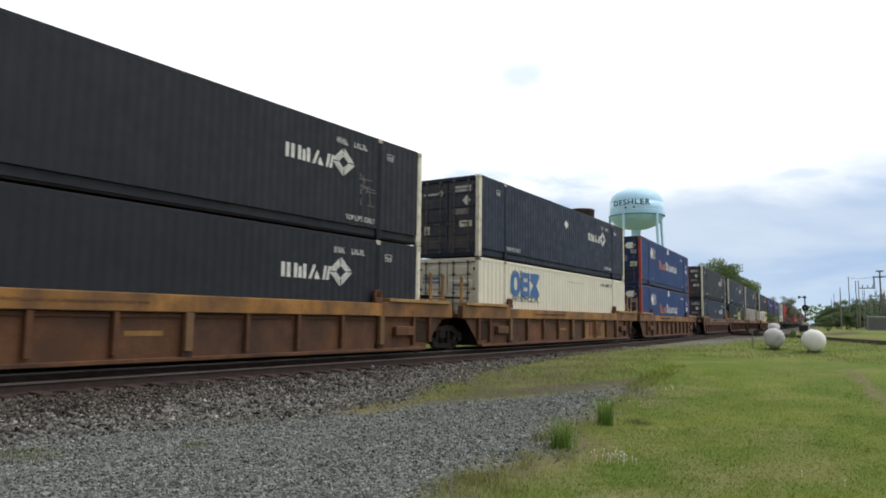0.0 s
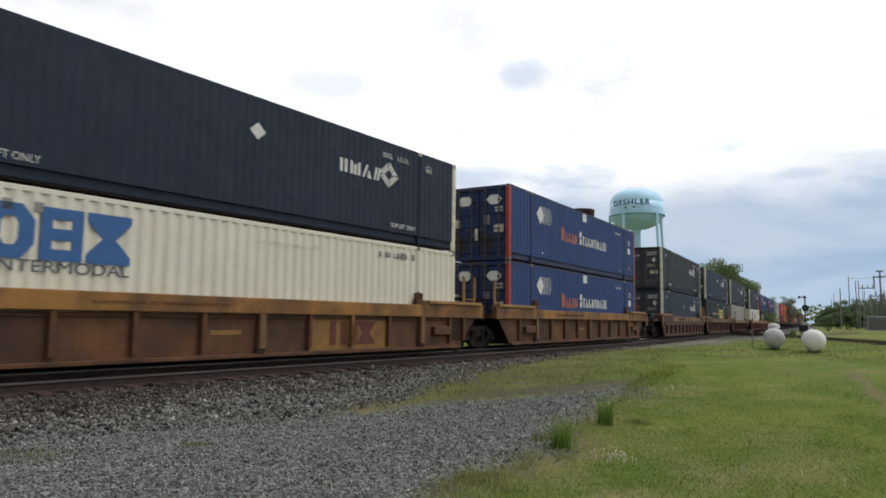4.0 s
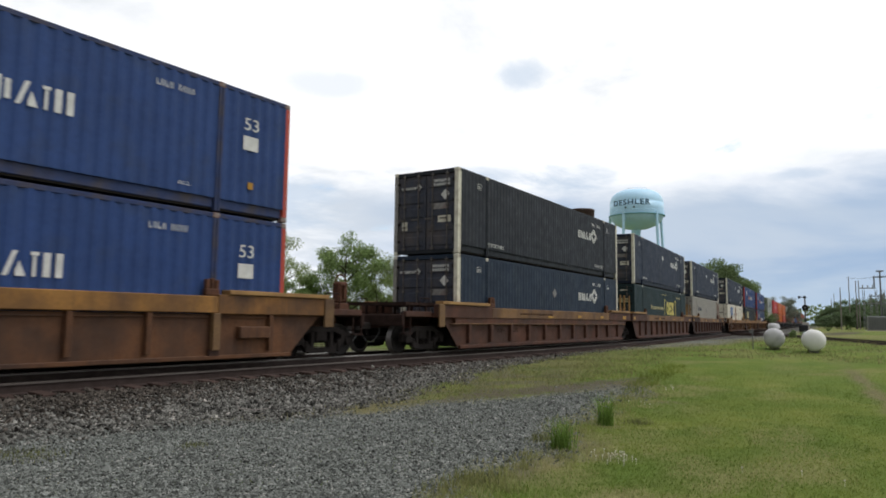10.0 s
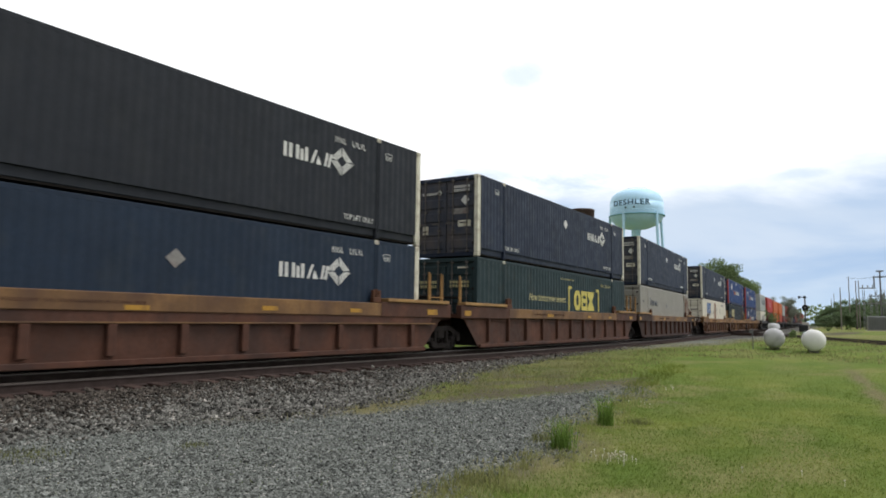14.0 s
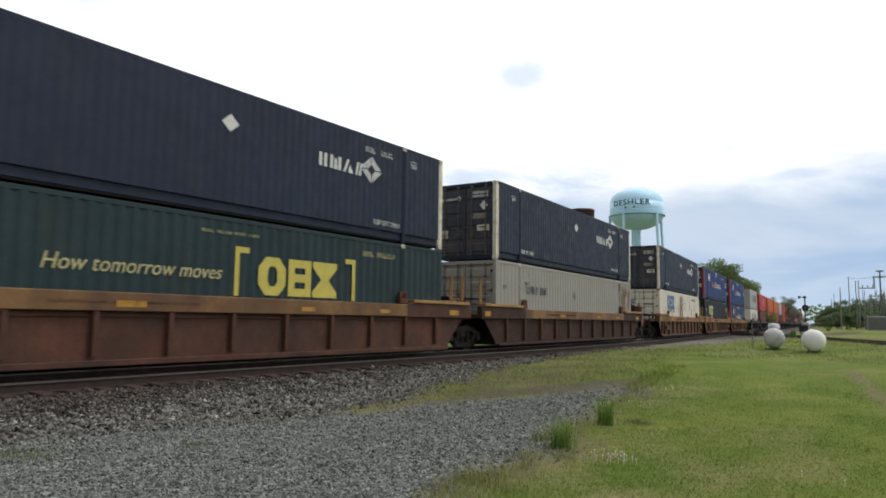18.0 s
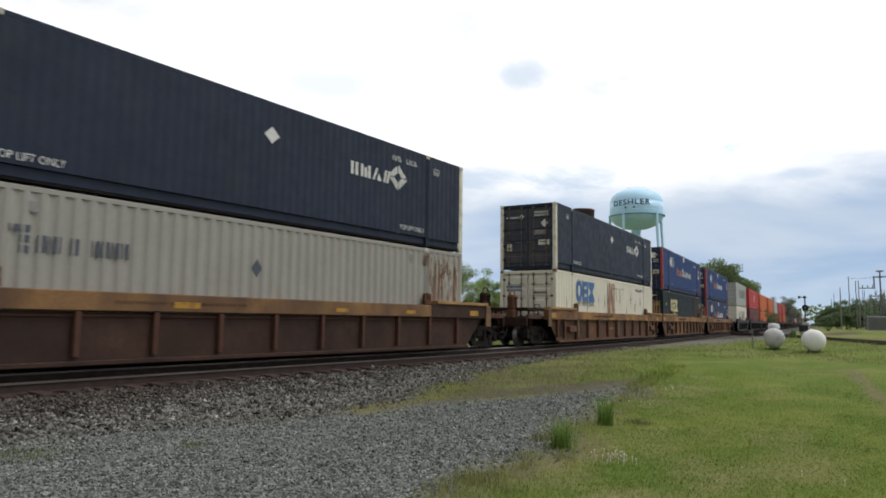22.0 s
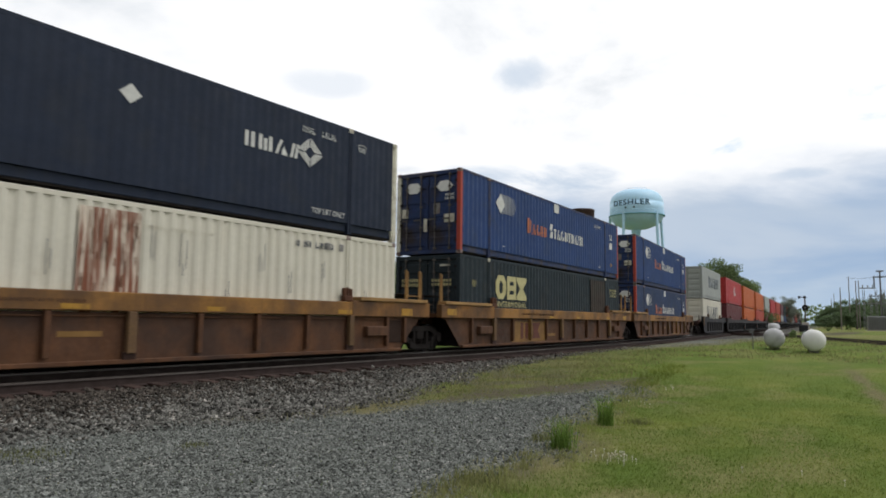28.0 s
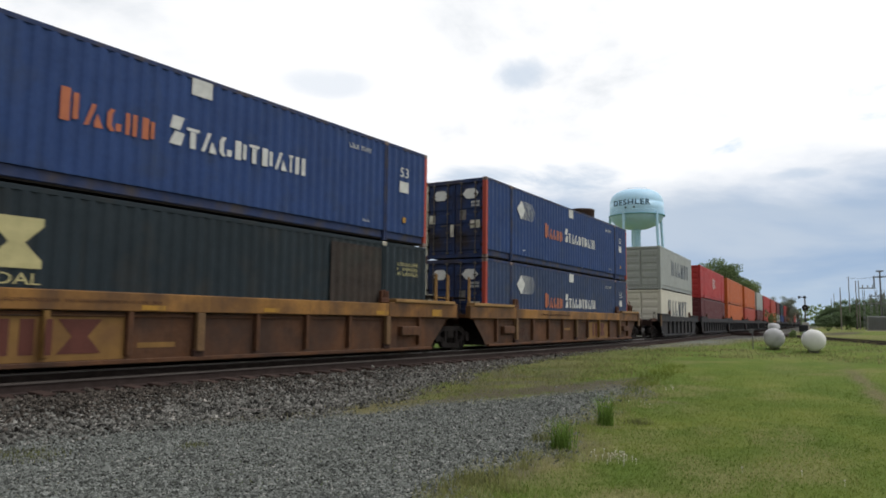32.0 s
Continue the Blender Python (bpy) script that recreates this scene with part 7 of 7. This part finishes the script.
# ---- grass and stones ----
def blades(name, pts, height, width, mat, seed, lean=0.5):
    """Grass blades, each a bent sliver of two faces."""
    nr = np.random.RandomState(seed)
    n = len(pts)
    a = nr.uniform(0, 2 * math.pi, n)
    b = a + nr.uniform(-0.6, 0.6, n)
    hgt = height * nr.uniform(0.45, 1.25, n)
    wid = width * nr.uniform(0.6, 1.3, n)
    side = np.stack([np.cos(a), np.sin(a), np.zeros(n)], -1) * wid[:, None]
    fall = np.stack([-np.sin(b), np.cos(b), np.zeros(n)], -1) * (hgt * lean * nr.uniform(0.2, 1.4, n))[:, None]
    up = np.stack([np.zeros(n), np.zeros(n), hgt], -1)
    p0, p1 = pts - side, pts + side
    q0, q1 = pts - side * 0.7 + up * 0.6 + fall * 0.35, pts + side * 0.7 + up * 0.6 + fall * 0.35
    tip = pts + up + fall
    v = np.stack([p0, p1, q1, q0, tip], 1).reshape(-1, 3)
    i = np.arange(n)[:, None] * 5
    f = np.concatenate([i + np.array([[0, 1, 2, 3]])], 1).tolist() + np.concatenate([i + np.array([[3, 2, 4]])], 1).tolist()
    me = bpy.data.meshes.new(name)
    me.from_pydata(v.tolist(), [], f)
    me.materials.append(mat)
    return me


def scatter(n, x0, x1, y0, y1, seed, near_bias=1.0):
    nr = np.random.RandomState(seed)
    x = x0 + (x1 - x0) * nr.rand(n) ** near_bias
    y = y0 + (y1 - y0) * nr.rand(n)
    return x, y, nr


def in_view(x, y, pad=1.12):
    """The wedge of ground before the camera's stand, with a margin."""
    a = np.degrees(np.arctan2(y, x)) + 5 * rolling(x, y, 9.0, 1.0) * rolling(x, y, 31.0, 2.0)
    return (a > -4) & (a < 76)


def build_grass():
    x, y, nr = scatter(460000, 2.4, 26.0, -1.5, 9.0, 2, 1.8)
    gravel, ballast, bare, dry = cover(x, y)
    grow = (1 - gravel) * (1 - ballast) * (1 - 0.85 * bare)
    thin_out = np.clip((25 - x) / 16, 0.0, 1) ** 1.3
    ok = in_view(x, y) & (nr.rand(len(x)) < grow * thin_out * np.clip((x - 2.4) / 1.8, 0, 1) + 0.012 * gravel * (1 - ballast))
    x, y, dry, lush = x[ok], y[ok], dry[ok], lush_at(x[ok], y[ok])
    p = np.stack([x, y, ground_z(x, y) - 0.008], -1)
    straw = dry > 0.2 + 0.65 * nr.rand(len(x))
    deep = ~straw & (lush > 0.3 + 0.4 * nr.rand(len(x)))
    straw_free = ~straw & ~deep
    tagged(new("thick_lawn", blades("thick_lawn", p[deep], 0.032, 0.0042, m_grass_deep, 7, 0.9)), "thick dark green mown grass", "grass", kind="stuff")
    tagged(new("lawn", blades("lawn", p[straw_free], 0.030, 0.0042, m_grass, 5, 0.9)), "short mown grass", "grass", kind="stuff")
    tagged(new("dry_lawn", blades("dry_lawn", p[straw], 0.028, 0.0038, m_straw, 6, 1.2)), "dry straw in the mown grass", "grass", kind="stuff")
    # taller rough strip beside the ballast and the darker band
    x, y, nr = scatter(120000, 6.5, 36.0, 4.0, 13.0, 9, 1.6)
    strip = poly_distance(x, y, ((7.4, 7.7), (9, 7.35), (10.5, 7.3), (13.3, 6.4), (17.5, 6.0), (36, 9.0), (36, 12.4), (16.5, 9.9), (10.5, 8.2))) + 0.35 * rolling(x, y, 2.3, 2.0) + 0.2 * rolling(x, y, 9.0, 2.0)
    gravel, ballast, bare, dry = cover(x, y)
    fade = np.clip((x - 7.0) / 4, 0.3, 1) * np.clip((35 - x) / 14, 0, 1) * step_up(strip, -0.45, 0.5)
    ok = nr.rand(len(x)) < (0.75 - 0.6 * bare) * fade * np.clip(0.75 + 0.8 * rolling(x, y, 1.7, 8), 0.1, 1)
    x, y, b = x[ok], y[ok], ballast[ok]
    p = np.stack([x, y, ground_z(x, y) - 0.01], -1)
    s = nr.rand(len(x)) < 0.5
    tagged(new("verge_grass", blades("verge_grass", p[~s], 0.105, 0.0042, m_verge, 15)), "rough uncut grass beside the ballast", "grass", kind="stuff")
    tagged(new("verge_straw", blades("verge_straw", p[s], 0.095, 0.004, m_straw, 16, 0.7)), "yellowed rough grass beside the ballast", "grass", kind="stuff")
    x, y, nr = scatter(5200, 12.8, 22.0, 4.2, 7.0, 19)
    ok = poly_distance(x, y, ((13.4, 4.55), (15.2, 4.75), (18.4, 5.2), (21.8, 5.9), (21.4, 6.5), (18.6, 6.0), (15.6, 5.4), (13.6, 4.95))) + 0.2 * rolling(x, y, 3, 1) > 0
    x, y = x[ok], y[ok]
    tagged(new("weed_band", blades("weed_band", np.stack([x, y, ground_z(x, y) - 0.01], -1), 0.12, 0.006, m_grass, 25, 0.5)), "band of taller dark weeds in the grass", "weeds", kind="stuff")
    # ragged rim where the lawn meets the gravel
    x, y, nr = scatter(34000, 4.5, 17.0, 1.6, 7.5, 29, 1.5)
    rim = poly_distance(x, y, GRAVEL) + 0.3 * rolling(x, y, 2.3, 2.0)
    ok = in_view(x, y) & (np.abs(rim + 0.22) < 0.46) & (y < 5.6) & (nr.rand(len(x)) < 0.5 + 0.5 * rolling(x, y, 3.7, 1.9))
    p = np.stack([x[ok], y[ok], ground_z(x[ok], y[ok]) - 0.01], -1)
    s = nr.rand(len(p)) < 0.45
    tagged(new("rim_grass", blades("rim_grass", p[~s], 0.085, 0.004, m_rim_grass, 45, 0.7)), "ragged green grass along the gravel's rim", "grass", kind="stuff")
    tagged(new("rim_straw", blades("rim_straw", p[s], 0.075, 0.0034, m_straw, 46, 1.0)), "dry straw along the gravel's rim", "grass", kind="stuff")
    # rough grass round the tanks and the branch track
    x, y, nr = scatter(30000, 26.0, 60.0, -3.0, 9.5, 39, 1.2)
    gravel, ballast, bare, dry = cover(x, y)
    ok = in_view(x, y) & (nr.rand(len(x)) < (1 - gravel) * (1 - ballast) * np.clip(0.45 + 0.7 * rolling(x, y, 1.1, 6.1), 0.08, 1))
    p = np.stack([x[ok], y[ok], ground_z(x[ok], y[ok]) - 0.01], -1)
    s = nr.rand(len(p)) < 0.4
    tagged(new("rough_grass", blades("rough_grass", p[~s], 0.11, 0.009, m_verge, 55, 0.7)), "rough grass round the tanks", "grass", kind="stuff")
    tagged(new("rough_straw", blades("rough_straw", p[s], 0.11, 0.007, m_straw, 56, 0.8)), "yellowed rough grass round the tanks", "grass", kind="stuff")
    # tufts
    for tx, ty, r, h, n, seed in ((9.55, 3.72, 0.095, 0.42, 170, 3), (7.55, 3.48, 0.13, 0.33, 200, 4), (9.9, 3.35, 0.2, 0.10, 160, 6), (7.95, 3.95, 0.16, 0.10, 120, 7), (5.75, 3.45, 0.26, 0.09, 160, 8), (3.75, 8.0, 0.35, 0.07, 300, 9), (5.2, 7.1, 0.16, 0.06, 120, 10),
                                    (5.28, 3.5, 0.16, 0.12, 66, 60), (5.7, 3.52, 0.18, 0.136, 78, 61), (6.05, 3.42, 0.16, 0.12, 66, 62), (6.4, 3.4, 0.15, 0.136, 66, 63), (6.95, 3.55, 0.13, 0.112, 48, 64), (5.6, 3.1, 0.17, 0.104, 60, 65), (4.9, 3.25, 0.16, 0.112, 60, 66), (7.1, 3.2, 0.16, 0.096, 54, 67), (8.75, 3.75, 0.12, 0.112, 48, 68), (10.6, 4.1, 0.2, 0.112, 66, 69), (11.6, 4.25, 0.22, 0.12, 72, 70), (12.6, 4.45, 0.22, 0.128, 72, 71)):
        nr = np.random.RandomState(seed)
        q = nr.normal(0, r * 0.55, (n, 2))
        x, y = tx + q[:, 0], ty + q[:, 1]
        z = ground_z(np.array([tx]), np.array([ty]))[0]
        me = blades("blade_clump", np.stack([q[:, 0], q[:, 1], ground_z(x, y) - z - 0.01], -1), h, 0.0045, m_grass_long if h > 0.2 else m_rim_grass if seed >= 60 else m_verge, seed + 40, 0.55)
        th = thing("grass_tuft", "tuft of tall bright green grass at the gravel's edge" if h > 0.2 else "ragged clump of yellow-green grass at the gravel's rim" if seed >= 60 else "low green weeds growing through the gravel", "grass tuft", pose(tx, ty, z), group="grass tufts")
        part("blade_clump", me, None, th)
    # clover flowers
    rnd = random.Random(9)
    for cx, cy, n in ((7.35, 2.72, 26), (14.6, 4.25, 8), (7.6, 1.0, 3), (11.9, 4.0, 4)):
        sh = Shape()
        for i in range(n):
            x, y = cx + rnd.gauss(0, 0.16), cy + rnd.gauss(0, 0.16)
            z = float(ground_z(np.array([x]), np.array([y]))[0])
            sh.rod((x, y, z - 0.005), (x, y, z + 0.055), 0.002, 4)
            sh.lathe([(0.002, 0.045), (0.008, 0.05), (0.009, 0.057), (0.002, 0.063)], 7, (x, y, z))
        th = thing("clover_patch", "small white clover flowers in the grass", "flowers", kind="stuff")
        part("clover_bloom", sh, m_post, th)


build_grass()


def stone_field(name, x, y, size, mat, seed, label, sink=0.35):
    """Angular broken stones, each a squashed and turned octahedron."""
    nr = np.random.RandomState(seed)
    n = len(x)
    base = np.array([(1, 0, 0), (-1, 0, 0), (0, 1, 0), (0, -1, 0), (0, 0, 1), (0, 0, -1)], float)
    tri = np.array([(0, 2, 4), (2, 1, 4), (1, 3, 4), (3, 0, 4), (2, 0, 5), (1, 2, 5), (3, 1, 5), (0, 3, 5)])
    v = base[None] * nr.uniform(0.6, 1.2, (n, 6, 1)) + nr.uniform(-0.25, 0.25, (n, 6, 3))
    v *= nr.uniform(0.6, 1.25, (n, 1, 3)) * np.array([1, 1, 0.75])
    a, b = nr.uniform(0, 6.283, n), nr.uniform(-0.9, 0.9, n)
    ca, sa, cb, sb = np.cos(a)[:, None], np.sin(a)[:, None], np.cos(b)[:, None], np.sin(b)[:, None]
    vx, vz = v[..., 0] * cb - v[..., 2] * sb, v[..., 0] * sb + v[..., 2] * cb
    vy = v[..., 1]
    s = (size * nr.lognormal(0, 0.32, n))[:, None]
    X, Y, Z = (vx * ca - vy * sa) * s + x[:, None], (vx * sa + vy * ca) * s + y[:, None], vz * s + (ground_z(x, y))[:, None] + s * (0.75 - sink)
    me = bpy.data.meshes.new(name)
    me.from_pydata(np.stack([X, Y, Z], -1).reshape(-1, 3).tolist(), [], (np.arange(n)[:, None, None] * 6 + tri[None]).reshape(-1, 3).tolist())
    me.materials.append(mat)
    tagged(new(name, me), label, "stones", kind="stuff")


def build_stones():
    x, y, nr = scatter(150000, 2.5, 16.5, 2.0, 11.0, 31, 1.3)
    gravel, ballast, bare, dry = cover(x, y)
    ok = in_view(x, y) & (nr.rand(len(x)) < gravel * (1 - ballast) * (1 - 0.7 * bare))
    stone_field("gravel_stones", x[ok], y[ok], 0.0135, m_stone, 32, "loose crushed grey gravel", 0.3)
    x, y, nr = scatter(85000, 2.5, 34.0, 7.5, 13.0, 33, 1.7)
    gravel, ballast, bare, dry = cover(x, y)
    d = centre_y(x) - y
    ok = in_view(x, y) & (nr.rand(len(x)) < ballast) & (d > 0.86) & ((d > 1.9) | (nr.rand(len(x)) < 0.55))
    dusty = nr.rand(len(x)) < step_up(-d + 0.5 * rolling(x, y, 1.1, 2.0), -5.0, -1.8) * (1 - 0.55 * step_up(x, 8, 15))
    pale = nr.rand(len(x)) < 0.035
    for name, pick, mat, label in (("ballast_stones", ~dusty & ~pale, m_stone2, "coarse grey ballast stones beside the track"), ("dusty_ballast_stones", dusty & ~pale, m_stone_dust, "brown brake-dusted ballast stones beside the rail"),
                                   ("pale_ballast_stones", pale, m_stone_pale, "pale limestone pieces in the ballast")):
        stone_field(name, x[ok & pick], y[ok & pick], 0.018 if mat is m_stone_pale else 0.026, mat, 34, label, 0.3)
    x, y, nr = scatter(9000, 2.5, 20.0, 12.9, 14.2, 35, 1.3)
    stone_field("crib_stones", x, y, 0.024, m_stone2, 36, "ballast stones between the sleepers", 0.5)
    # dead twig on the ballast
    z = float(ground_z(np.array([7.2]), np.array([8.6]))[0])
    th = thing("twig", "dry grey twig lying on the ballast", "twig", pose(7.15, 8.75, z + 0.03))
    part("stem", Shape().tube([(0, 0, 0.14), (-0.03, -0.1, 0.05), (0.22, -0.22, 0.02), (0.42, -0.3, 0.03)], 0.009, 5), m_pole, th)


build_stones()


def motions():
    for th, start, L, z in CARRIED:
        walk(th, [(t, train_pose(start, L, t, z)) for t in TIMES])
    for w, dx in TURNING:
        walk(w, [(t, Matrix.Translation((dx, 0, 0.42)) @ Matrix.Rotation(-gone(t) / 0.42, 4, "Y")) for t in TURN_TIMES])


motions()
